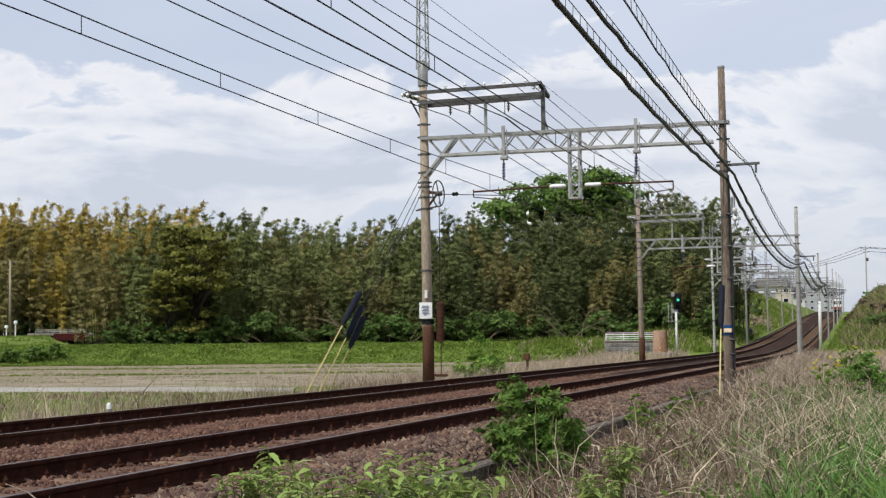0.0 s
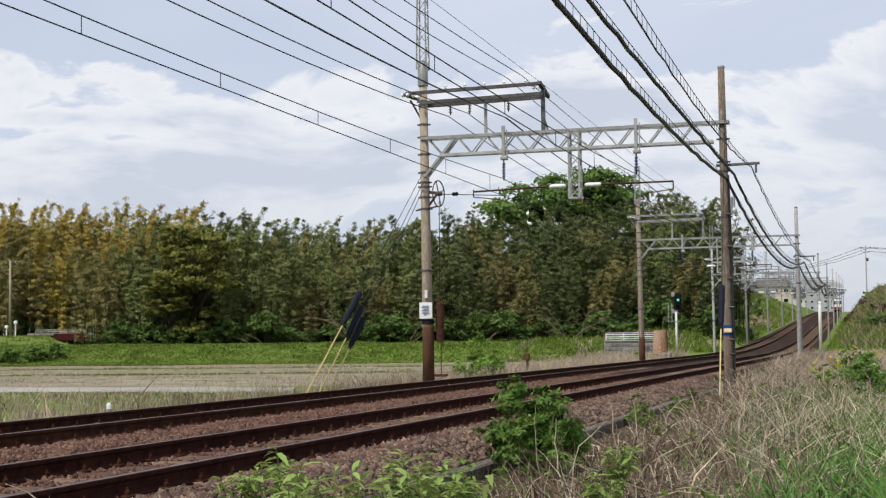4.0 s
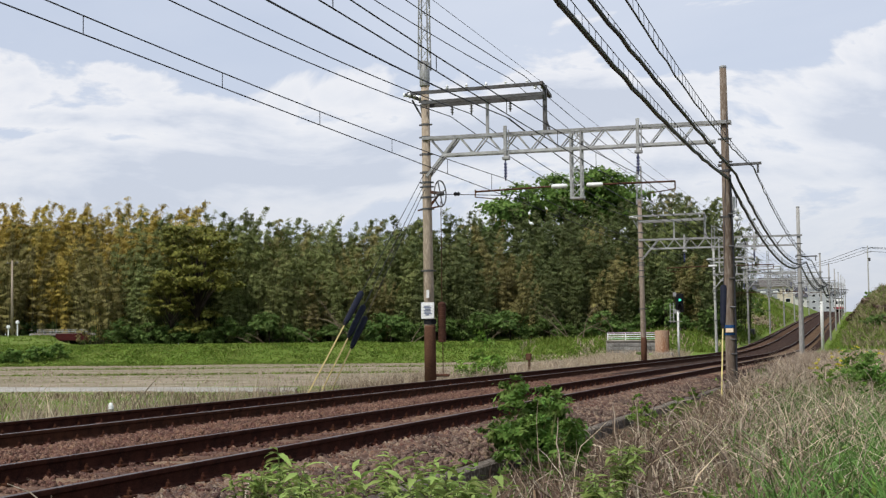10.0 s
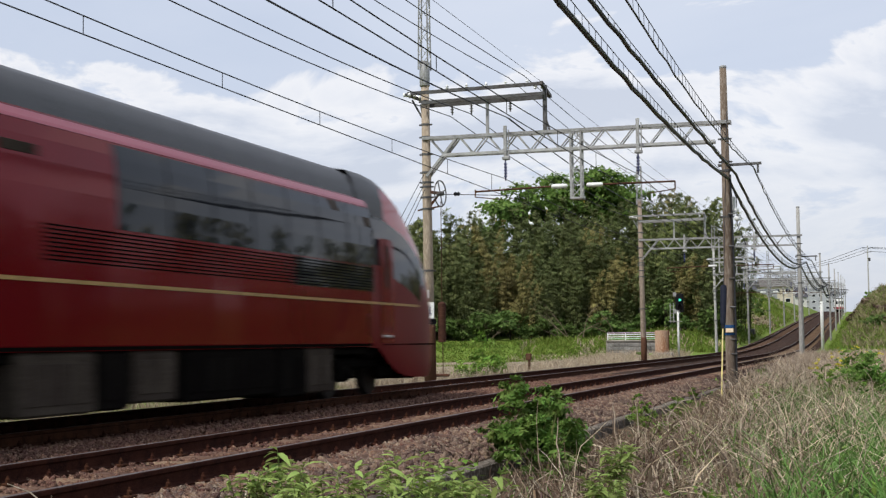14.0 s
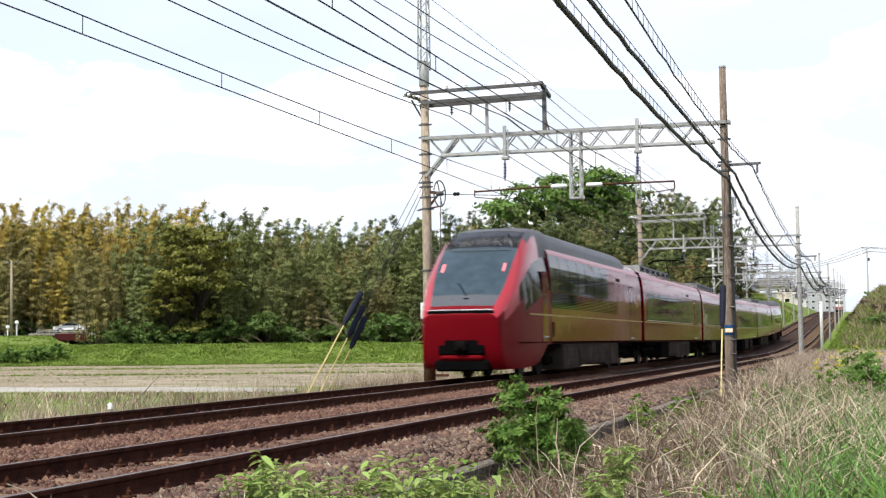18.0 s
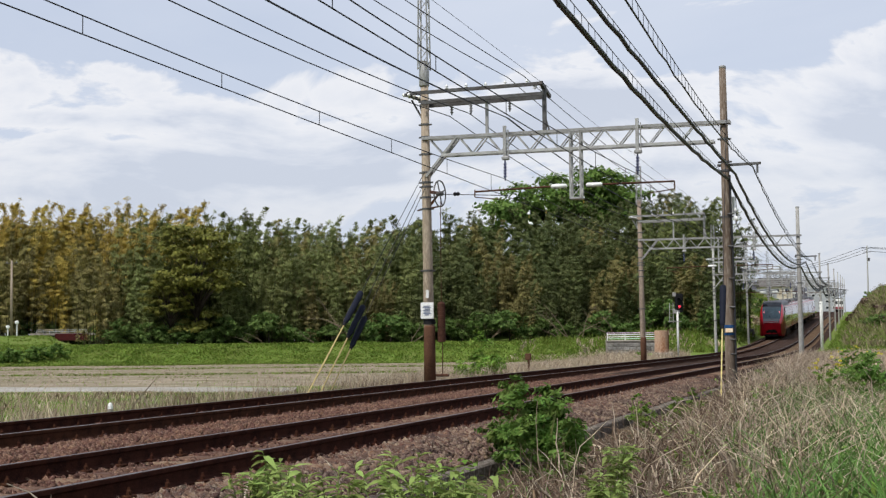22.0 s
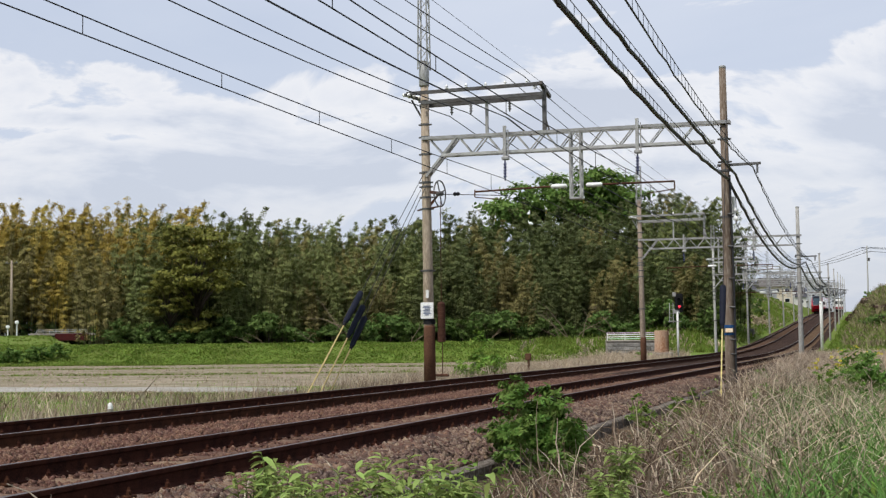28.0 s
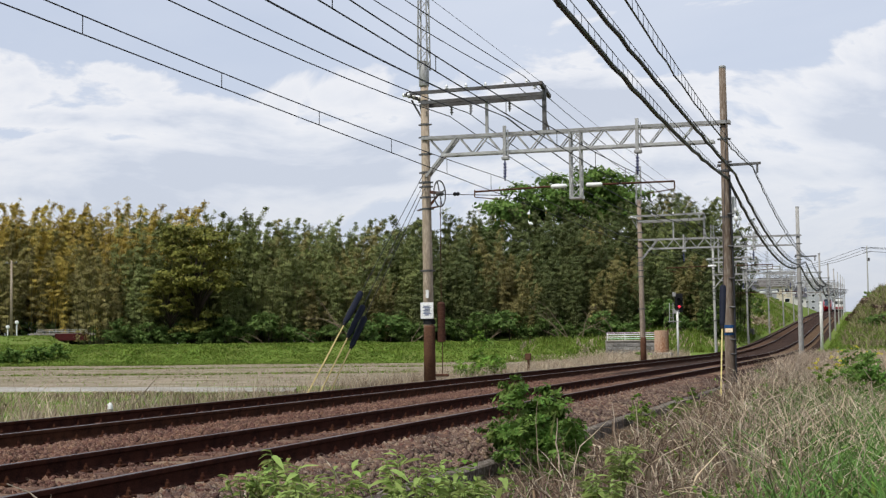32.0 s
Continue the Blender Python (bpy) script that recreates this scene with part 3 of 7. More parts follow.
    # feeder arm on the left pole
    arm = part("feeder_arm", Kit().bar((-HALF - 0.55, -0.3, 8.45), (-0.8, -0.3, 8.5), 0.08, 0.1).bar((-HALF - 0.1, 0.25, 8.15), (-0.8, 0.25, 8.2), 0.1, 0.12).bar((-HALF - 0.1, -0.3, 8.15), (-0.8, -0.3, 8.2), 0.07, 0.1)
               .bar((-0.8, -0.45, 8.5), (-0.8, 0.7, 8.28), 0.1, 0.1).bar((-HALF - 0.55, -0.45, 8.4), (-HALF - 0.3, 0.35, 8.35), 0.08), GALV_DARK if first else GALV, p, "dark steel feeder arm")
    part("arm_post", Kit().bar((-0.8, 0, zt), (-0.8, 0, 8.5), 0.11).bar((-0.65, 0, zt), (-0.8, 0, 7.6), 0.05), GALV_DARK if first else GALV, p)
    part("arm_post", Kit().bar((-2.55, 0, zt), (-2.55, 0, 8.15), 0.08), GALV, p)
    part("arm_stay", Kit().bar((-HALF - 0.5, 0, 8.3), (-HALF - 0.1, 0, 7.6), 0.05).bar((-HALF - 0.3, 0.2, 8.2), (-HALF - 0.1, 0, 7.3), 0.03), GALV_DARK if first else GALV, p)
    for x in (-3.7, -3.1, -2.5, -1.9, -1.25):
        part("insulator", Kit().lathe(insulator(2, 0.055, 0.05, 8.5), 8, (x, -0.3, 0)), PORCELAIN, arm, smooth=True)
    for x in (-3.7, -3.1, -1.9):
        part("insulator", Kit().lathe([(r, 8.1 - z) for r, z in insulator(3, 0.06, 0.08, 0)][::-1], 8, (x, 0.2, 0)), GALV_DARK, arm, smooth=True)
    for x in (-1.15, -0.95):
        part("insulator", Kit().lathe(insulator(3, 0.07, 0.05, 8.45), 8, (x, 0.3, 0)), PORCELAIN, arm, smooth=True)
    for dx, dy in ((-0.50, -0.38), (-0.42, -0.12), (-0.36, 0.16)):
        part("insulator", Kit().lathe([(0.025, -HALF + dx - 0.16), (0.07, -HALF + dx - 0.13), (0.045, -HALF + dx - 0.09), (0.07, -HALF + dx - 0.05), (0.045, -HALF + dx), (0.07, -HALF + dx + 0.04), (0.025, -HALF + dx + 0.08)], 8, (0, dy, 8.40), "x"), PORCELAIN, arm, "white strain insulator", smooth=True)
    # hangers over both tracks
    for x in (-1.95, 1.95):
        h = part("hanger", Kit().bar((x, -0.25, 7.32), (x, -0.25, 6.4), 0.09).bar((x + 0.1, -0.25, 7.2), (x + 0.1, -0.25, 6.4), 0.03).box(x + 0.02, -0.25, 6.36, 0.22, 0.16, 0.1, 0.02), GALV, p)
        part("insulator", Kit().lathe([(0.02, 6.3)] + [q for i in range(5) for q in ((0.03, 6.22 - i * 0.09), (0.055, 6.2 - i * 0.09), (0.05, 6.17 - i * 0.09), (0.025, 6.155 - i * 0.09))] + [(0.02, 5.7)], 8, (x, -0.25, 0)), BLUE_INS, h, "blue insulator string", smooth=True)
    # lattice drop post between the tracks and the steady bars
    k = Kit()
    lattice(k, 0.12, 0, 5.1, zt, 0.3, 0.3, 6, 0.05)
    k.box(0.12, 0, 5.12, 0.36, 0.34, 0.06, 0.01)
    post = part("drop_post", k, GALV, p)
    for s, x1 in ((-1, -2.95), (1, 2.95)):
        part("steady_bar", Kit().tube([(0.12 + s * 0.75, 0, 5.5), (x1, 0, 5.47 + 0.03 * s)], 0.03, 6).tube([(x1, 0, 5.5), (x1, 0, 5.28)], 0.02, 6).tube([(x1, 0, 5.28), (x1 - s * 0.8, 0, 5.18)], 0.016, 6), RUST, post, "rusty steady bar")
        part("insulator", Kit().lathe([(0.035, 0.12 + s * 0.28), (0.065, 0.12 + s * 0.32), (0.065, 0.12 + s * 0.72), (0.035, 0.12 + s * 0.76)] if s > 0 else [(0.035, 0.12 - 0.76), (0.065, 0.12 - 0.72), (0.065, 0.12 - 0.32), (0.035, 0.12 - 0.28)], 8, (0, 0, 5.5), "x"), PORCELAIN, post, "white insulator sleeve", smooth=True)
    # cross-arm for the cables on the right pole
    part("cable_arm", Kit().bar((HALF - 0.25, 0.12, 5.9), (HALF + 0.95, 0.12, 5.92), 0.09, 0.07).tube([(HALF + 0.85, 0.12, 5.9), (HALF + 0.85, 0.12, 5.65)], 0.03, 6), GALV_DARK, p)
    k = Kit()
    lattice(k, -HALF - 0.10, 0, 9.2, 12.6 if first else 11.4, 0.3, 0.22, 9, 0.035)
    mast = part("lattice_mast", k, GALV, p, "slim lattice steel mast on the pole top")
    return p


p1 = portal(PORTAL_U[0], True)
for u in PORTAL_U[1:]:
    portal(u)
# Wires. Each is a thing of its own, carried from portal to portal with its sag.
def span_points(u0, u1, v, z0, z1, sag, n=14):
    out = []
    for i in range(n + 1):
        t = i / n
        u = u0 + (u1 - u0) * t
        g = rise(u0) + (rise(u1) - rise(u0)) * t
        p = W(u, v, 0, False)
        out.append(Vector((p.x, p.y, g + z0 + (z1 - z0) * t - 4 * sag * t * (1 - t))))
    return out


SPAN_ENDS = [-75.9, -37.5, 0.9] + PORTAL_U


def run_of(v, z, sag, ends=SPAN_ENDS):
    pts = []
    for a, b in zip(ends, ends[1:]):
        pts += span_points(a, b, v, z, z, sag)[(1 if pts else 0):]
    return pts


for v, zc0, zm0 in ((V_FAR, 5.29, 5.80), (V_NEAR, 5.17, 5.74)):
    cat = thing("catenary_wire", None, "contact wire hung from a messenger wire by thin droppers", "overhead wire", "overhead wires", "")
    part("contact_wire", Kit().tube(run_of(v, zc0, 0.01), 0.011, 5), WIRE, cat)
    part("messenger_wire", Kit().tube(run_of(v, zm0, 0.27 if v == V_FAR else 0.34), 0.011, 5), WIRE, cat)
    for a, b in zip(SPAN_ENDS, SPAN_ENDS[1:]):
        if a < -20 or a > 120:
            continue
        for i in range(9):
            t = (i + (0.66 if v == V_FAR else 0.5)) / 9
            u = a + (b - a) * t
            g = rise(a) + (rise(b) - rise(a)) * t
            p = W(u, v, 0, False)
            zc, zm = g + zc0 - 0.04 * t * (1 - t), g + zm0 - (1.08 if v == V_FAR else 1.36) * t * (1 - t)
            part("dropper", Kit().tube([(p.x, p.y, zc), (p.x, p.y, zm)], 0.007, 4), WIRE, cat)

FEEDERS = ((-11.95, 7.74, 0.56, 0.014), (-11.35, 7.80, 0.58, 0.014), (-10.22, 7.62, 0.48, 0.016), (-10.14, 7.58, 0.50, 0.014), (-10.12, 8.78, 0.46, 0.012),
           (-9.67, 8.82, 0.35, 0.012), (-8.72, 8.26, 0.05, 0.006))
for v, z, sag, r in FEEDERS:
    tagged(part("feeder_wire", Kit().tube(run_of(v, z, sag), r, 5), WIRE), "long dark feeder wire over the railway", "overhead wire", "overhead wires")


def hung_cable(props, r, name, label):
    """A cable slung under a thin carrier wire by ties, from prop to prop: (u, v, z, sag of the span that follows)."""
    th = thing(name, None, label, "cable", "cables on the right-hand poles")
    low, high = [], []
    for (ua, va, za, sag), (ub, vb, zb, _) in zip(props, props[1:]):
        for i in range(1 if low else 0, 41):
            t = i / 40
            base = W(ua + (ub - ua) * t, va + (vb - va) * t, 0, False)
            base.z = rise(ua) + za + (rise(ub) + zb - rise(ua) - za) * t
            low.append(base - Vector((0, 0, 4 * sag * t * (1 - t))))
            high.append(base + Vector((0, 0, 0.04 - 4 * max(0.05, sag - 0.17) * t * (1 - t))))
    wob = [p + Vector((0.010 * math.sin(i * 2.3), 0, 0.012 * math.sin(i * 2.9))) for i, p in enumerate(low)]
    part("sheath", Kit().tube(wob, r, 7), BLACK_CABLE, th)
    part("binding", Kit().tube([p + Vector((r * 0.7 * math.sin(i * 2.2), 0, r * 0.7 * math.cos(i * 2.2))) for i, p in enumerate(wob)], r * 0.45, 5), BLACK_CABLE, th, "cord wound about the cable")
    part("carrier_wire", Kit().tube(high, 0.008, 4), WIRE, th)
    k = Kit()
    for i in range(40, 170):
        for f in (0.0, 0.5):
            p, q = wob[i].lerp(wob[i + 1], f), high[i].lerp(high[i + 1], f)
            k.tube([p, q + Vector((0.0, 0.02, 0))], 0.005, 3, False)
    tagged(part("tie_wrap", k, WIRE, th), kind="stuff")
    return th


FAR_PROPS = PORTAL_U[2:]
hung_cable([(-37.5, -3.4, 5.7, 0.55), (0.9, -3.37, 5.70, 0.54), (39.3, -3.80, 5.50, 0.95)] + [(79.5, -3.78, 5.05, 0.75)] + [(u, -3.7, 5.1, 0.75) for u in FAR_PROPS], 0.040, "telecom_cable", "thick black cable tied under a carrier wire")
hung_cable([(-37.5, -3.7, 6.0, 0.35), (0.9, -3.69, 6.08, 0.14), (39.3, -3.60, 5.62, 0.95)] + [(79.5, -3.5, 5.25, 0.7)] + [(u, -3.45, 5.25, 0.7) for u in FAR_PROPS], 0.036, "telecom_cable", "thick black cable tied under a carrier wire")
hung_cable([(-37.5, -2.7, 6.1, 0.7), (0.9, -2.70, 6.18, 0.75), (39.3, -3.12, 5.80, 0.6)] + [(79.5, -3.2, 5.3, 0.5)] + [(u, -3.2, 5.3, 0.5) for u in FAR_PROPS], 0.014, "telecom_cable", "thin black cable tied under a carrier wire")
# Fittings of the first portal, in its own space (x across from its middle, y along, z up).
wheel = part("tension_wheel", Kit().tube([(0, 0.39 * math.cos(i * math.pi / 14), 0.39 * math.sin(i * math.pi / 14)) for i in range(29)], 0.022, 6, False), GALV_DARK, p1, "dark spoked tension wheel", smooth=False, m=Matrix.Translation((-HALF + 0.36, 0, 5.43)) @ Matrix.Rotation(radians(-9), 4, "Z"))
for i in range(4):
    a = i * math.pi / 2 + 0.4
    part("spoke", Kit().bar((0, 0, 0), (0, 0.38 * math.cos(a), 0.38 * math.sin(a)), 0.026), GALV_DARK, wheel)
part("hub", Kit().lathe([(0.03, -0.12), (0.07, -0.1), (0.07, 0.1), (0.03, 0.12)], 12, (0, 0, 0), "x"), GALV_DARK, wheel)
part("wheel_bracket", Kit().bar((-HALF, 0, 5.5), (-HALF + 0.4, 0, 5.43), 0.09).bar((-HALF - 0.05, 0, 4.95), (-HALF + 0.3, 0, 5.4), 0.06).bar((-HALF - 0.35, 0, 4.95), (-HALF + 0.35, 0, 5.05), 0.04), RUST, p1)
part("tension_wire", Kit().tube([(-HALF + 0.4, 0.1, 5.42), (-2.95, 0.1, 5.36), (-1.95, 0.1, 5.3)], 0.012, 5), WIRE, p1)
part("tension_insulator", Kit().lathe([(0.03, -HALF + 0.75), (0.07, -HALF + 0.8), (0.04, -HALF + 0.85), (0.07, -HALF + 0.9), (0.03, -HALF + 0.95)], 8, (0, 0.1, 5.41), "x"), RUBBER_INS, p1)
weight = part("balance_weight", Kit().lathe([(0.05, 1.0), (0.12, 1.01), (0.12, 1.07)] + [q for i in range(9) for q in ((0.108, 1.075 + i * 0.12), (0.12, 1.085 + i * 0.12), (0.12, 1.185 + i * 0.12))] + [(0.05, 2.2)], 14, (-HALF + 0.36, 0.05, 0)), RUST, p1, "stack of rusty balance weights")
part("weight_rod", Kit().tube([(-HALF + 0.36, 0.05, 2.2), (-HALF + 0.36, 0.05, 5.2)], 0.012, 5).tube([(-HALF + 0.38, 0.05, 0.0), (-HALF + 0.38, 0.05, 1.0)], 0.014, 5), RUST, weight)
part("weight_guide", Kit().box(-HALF + 0.33, 0.05, 0.02, 0.5, 0.1, 0.08, 0.02), RUST, weight)
part("pole_collar", Kit().lathe([(0.150, 8.70), (0.156, 8.72), (0.156, 9.40), (0.150, 9.42), (0.06, 9.43)], 14, (-HALF - 0.1, 0, 0)), GALV, p1, "grey steel collar that carries the mast", smooth=True)
notice = part("notice_board", Kit().box(-HALF - 0.0, -0.22, 1.94, 0.40, 0.015, 0.48, 0.004), WHITE, p1, "white notice with unreadable print")
for i, (w, dz) in enumerate(((0.2, 0.13), (0.24, 0.085), (0.16, 0.04), (0.22, 0.0), (0.2, -0.045), (0.24, -0.09), (0.12, -0.13))):
    part("print_line", Kit().box(-HALF + 0.01 * (i % 3 - 1), -0.232, 1.94 + dz, w, 0.006, 0.026), INK, notice)
part("number_plate", Kit().box(-HALF + 0.005, -0.2, 2.43, 0.09, 0.012, 0.24, 0.003), WHITE, p1, "small white plate")
part("strap", Kit().lathe([(0.182, 1.54), (0.182, 1.68)], 16, (-HALF, 0, 0)), RUBBER_INS, p1, "dark strap")
part("strap", Kit().lathe([(0.162, 1.32), (0.162, 1.40)], 16, (HALF, 0, 0)), NAVY_BLUE, p1, "blue strap")
part("strap", Kit().lathe([(0.162, 1.12), (0.162, 1.18)], 16, (HALF, 0, 0)), NAVY_BLUE, p1, "blue strap")
part("tag", Kit().box(HALF, -0.18, 1.25, 0.2, 0.02, 0.11, 0.004), TAG, p1, "faded orange and white tag")
part("conduit", Kit().tube([(HALF + 0.16, -0.08, -0.6), (HALF + 0.15, -0.08, 3.0), (HALF + 0.1, -0.08, 5.6)], 0.03, 7), BLACK_CABLE, p1, "black cable conduit up the pole")
for z in (0.6, 1.0, 1.9, 2.7, 3.6, 4.5):
    part("conduit_clip", Kit().box(HALF + 0.1, -0.09, z, 0.17, 0.12, 0.04, 0.01), GALV_DARK, p1)
part("pole_bracket", Kit().box(HALF + 0.16, 0.1, 4.75, 0.12, 0.1, 0.5, 0.02), PORCELAIN, p1)
guy = part("insulated_wire", Kit().tube([(HALF + 0.12, -0.12, 5.3), (HALF + 0.26, -0.12, 4.95), (HALF + 0.27, -0.12, 4.2), (HALF + 0.5, -0.12, 3.6)], 0.012, 5), WIRE, p1)
for z in (4.36, 4.6):
    part("ball_insulator", Kit().lathe([(0.02, z - 0.08), (0.055, z - 0.05), (0.066, z), (0.055, z + 0.05), (0.02, z + 0.07)], 10, (HALF + 0.265, -0.12, 0)), PORCELAIN, guy, "white porcelain insulator", smooth=True)
part("pole_footing", Kit().box(HALF, 0, -0.68, 0.6, 0.6, 0.8, 0.05), KERB, p1, "concrete footing")


# Stays with yellow covers and dark guards.
def stay(foot, head, lo, hi, name_label):
    foot, head = Vector(foot), Vector(head)
    s = thing("guy_stay", None, name_label, "guy wire", "pole stays")
    part("wire", Kit().tube([foot, head], 0.010, 5), WIRE, s)
    part("yellow_cover", Kit().tube([foot, foot.lerp(head, lo)], 0.019, 8), YELLOW, s, "faded yellow wire cover")
    a, b = foot.lerp(head, lo), foot.lerp(head, hi)
    d = (b - a)
    g = part("guard_tube", Kit().tube([a, a + d * 0.04, a + d * 0.1, a + d * 0.5, a + d * 0.96, b], [0.045, 0.06, 0.07, 0.082, 0.086, 0.075], 10), NAVY, s, "dark navy guard tube", smooth=True)
    part("guard_neck", Kit().tube([a - d * 0.07, a], [0.035, 0.05], 8), RUBBER_INS, g)
    return s


for i, (u, v, zt) in enumerate(((30.9, -13.35, 6.1), (31.5, -13.25, 5.8), (31.95, -13.15, 5.6))):
    stay(W(u, v, -0.75), W(39.2, -12.72, zt), 0.33 - 0.035 * i, 0.45 - 0.035 * i, "stay with yellow cover and dark navy guard")
stay(W(34.6, -3.66, -0.9), W(39.2, -3.8, 7.4), 0.27, 0.395, "stay with yellow cover and dark navy guard")
# The red express of six cars. In a car's space y runs forward along the line, z up from the rails.
PAINT = material("metallic_maroon_paint", (0.150, 0.0036, 0.009), 0.08, 0.2, (0.135, 0.0032, 0.008), 0.6, 200, 0, (0.16, 0.004, 0.0095), 0.02)
PAINT.node_tree.nodes["Principled BSDF"].inputs["IOR"].default_value = 1.42
PAINT.node_tree.nodes["Principled BSDF"].inputs["Specular Tint"].default_value = (0.78, 0.36, 0.37, 1)
# long pressed panels: the flank is not quite flat
pn, pl = PAINT.node_tree.nodes, PAINT.node_tree.links
dent_co, dent, dent_bump = pn.new("ShaderNodeTexCoord"), pn.new("ShaderNodeTexNoise"), pn.new("ShaderNodeBump")
dent_map = pn.new("ShaderNodeMapping")
dent_map.inputs["Scale"].default_value = (1.0, 0.9, 0.5)
dent.inputs["Scale"].default_value, dent.inputs["Detail"].default_value = 1.3, 2.0
dent_bump.inputs["Strength"].default_value, dent_bump.inputs["Distance"].default_value = 0.35, 0.02
pl.new(dent_co.outputs["Object"], dent_map.inputs[0])
pl.new(dent_map.outputs[0], dent.inputs["Vector"])
pl.new(dent.outputs["Fac"], dent_bump.inputs["Height"])
pl.new(dent_bump.outputs[0], pn["Principled BSDF"].inputs["Normal"])
PAINT_BRIGHT = material("bright_red_paint", (0.14, 0.0025, 0.006), 0.45, 0.0, (0.112, 0.002, 0.005), 0.6, 200, 0, (0.135, 0.003, 0.007), 0.02)
PAINT_BRIGHT.node_tree.nodes["Principled BSDF"].inputs["Specular Tint"].default_value = (0.7, 0.2, 0.2, 1)
PAINT_BRIGHT.node_tree.nodes["Principled BSDF"].inputs["Specular IOR Level"].default_value = 0.2
# Sheen of the sky on the roof shoulder, put into a paler rose colour.
SHOULDER_SHEEN = material("painted_rose_sky_sheen", (0.42, 0.115, 0.145), 0.3, 0.6, (0.38, 0.10, 0.13), 0.6, 200, 0, (0.44, 0.12, 0.15), 0.02)
PILLAR_RED = material("pillar_red_paint", (0.36, 0.010, 0.022), 0.3, 0.2, (0.33, 0.009, 0.02), 0.6, 200, 0, (0.38, 0.012, 0.024), 0.02, coat=0.5)
GOLD = material("gold_stripe", (0.46, 0.29, 0.11), 0.35, 0.5, spread=0.02, bump=0)
CAR_GLASS = dark_glass("tinted_window_glass", (0.006, 0.008, 0.012))
SCREEN_GLASS = dark_glass("windscreen_glass", (0.035, 0.055, 0.07), 0.06)
COWL = material("satin_silver_cowl", (0.085, 0.088, 0.095), 0.22, 0.3, (0.075, 0.076, 0.08), 2, 40, 0.05, spread=0.02)
ROOF_GREY = material("grey_roof_cowl", (0.055, 0.055, 0.06), 0.5, 0.1, (0.038, 0.038, 0.042), 1.5, 30, 0.1, spread=0.03)
UNDER = material("grimy_underframe", (0.009, 0.008, 0.007), 0.9, 0.0, (0.006, 0.005, 0.005), 2, 30, 0.3)
UNDER_BOX = material("grimy_equipment_case", (0.060, 0.049, 0.040), 0.85, 0.0, (0.03, 0.024, 0.02), 2, 30, 0.2)
# Rubber; near-black because it also paints the shade of the coupler opening.
RUBBER_AND_SHADE = material("black_rubber_and_shade", (0.004, 0.004, 0.004), 0.95, 0, spread=0.05)
SILVER = material("pale_trim", (0.55, 0.55, 0.56), 0.35, 0.5, spread=0.02)
WHEEL = material("worn_wheel_steel", (0.035, 0.03, 0.027), 0.6, 0.4, (0.02, 0.017, 0.015), 3, 40, 0.1)
for dull in (UNDER, UNDER_BOX, RUBBER_AND_SHADE):
    dull.node_tree.nodes["Principled BSDF"].inputs["Specular IOR Level"].default_value = 0.0
LAMP_OFF = glow("lit_red_lamp", (0.9, 0.22, 0.24), 0.35)

SECTION = [(1.37, 0.93), (1.40, 1.0), (1.40, 1.7), (1.40, 1.95), (1.395, 2.4), (1.385, 2.8), (1.365, 3.1), (1.33, 3.35), (1.27, 3.57), (1.17, 3.75), (0.98, 3.88), (0.70, 3.95), (0.35, 3.99), (0.0, 4.0)]


def side_x(z):
    return float(np.interp(z, [p[1] for p in SECTION], [p[0] for p in SECTION]))


def shell(y0, y1, n=8):
    prof = SECTION + [(-x, z) for x, z in SECTION[-2::-1]]
    k = Kit()
    m = len(prof)
    ys = [y0 + (y1 - y0) * i / n for i in range(n + 1)]
    k.add([(x, y, z) for y in ys for x, z in prof], [(i * m + j, i * m + j + 1, i * m + m + j + 1, i * m + m + j) for i in range(n) for j in range(m - 1)])
    for i in (0, n):
        k.f.append(tuple(i * m + j for j in (range(m) if i == 0 else range(m - 1, -1, -1))))
    k.add([(-1.37, y0, 0.93), (1.37, y0, 0.93), (1.37, y1, 0.93), (-1.37, y1, 0.93)], [(3, 2, 1, 0)])
    return k


def skin(s, y0, y1, z0, z1, proud=0.006, n=5, skew=0.0):
    """A panel that follows the car's flank."""
    k = Kit()
    vs = []
    for i in range(n + 1):
        z = z0 + (z1 - z0) * i / n
        x = side_x(z) + proud
        vs += [(s * x, y0 + skew * i / n, z), (s * x, y1 + skew * i / n, z)]
    fs = [(2 * i, 2 * i + 1, 2 * i + 3, 2 * i + 2) if s > 0 else (2 * i + 2, 2 * i + 3, 2 * i + 1, 2 * i) for i in range(n)]
    k.add(vs, fs)
    k.add([(s * (side_x(z0) - 0.01), y0, z0), (s * (side_x(z0) - 0.01), y1, z0), vs[1], vs[0]], [(0, 1, 2, 3)])
    k.add([(s * (side_x(z1) - 0.01), y0 + skew, z1), (s * (side_x(z1) - 0.01), y1 + skew, z1), vs[-1], vs[-2]], [(3, 2, 1, 0)])
    return k


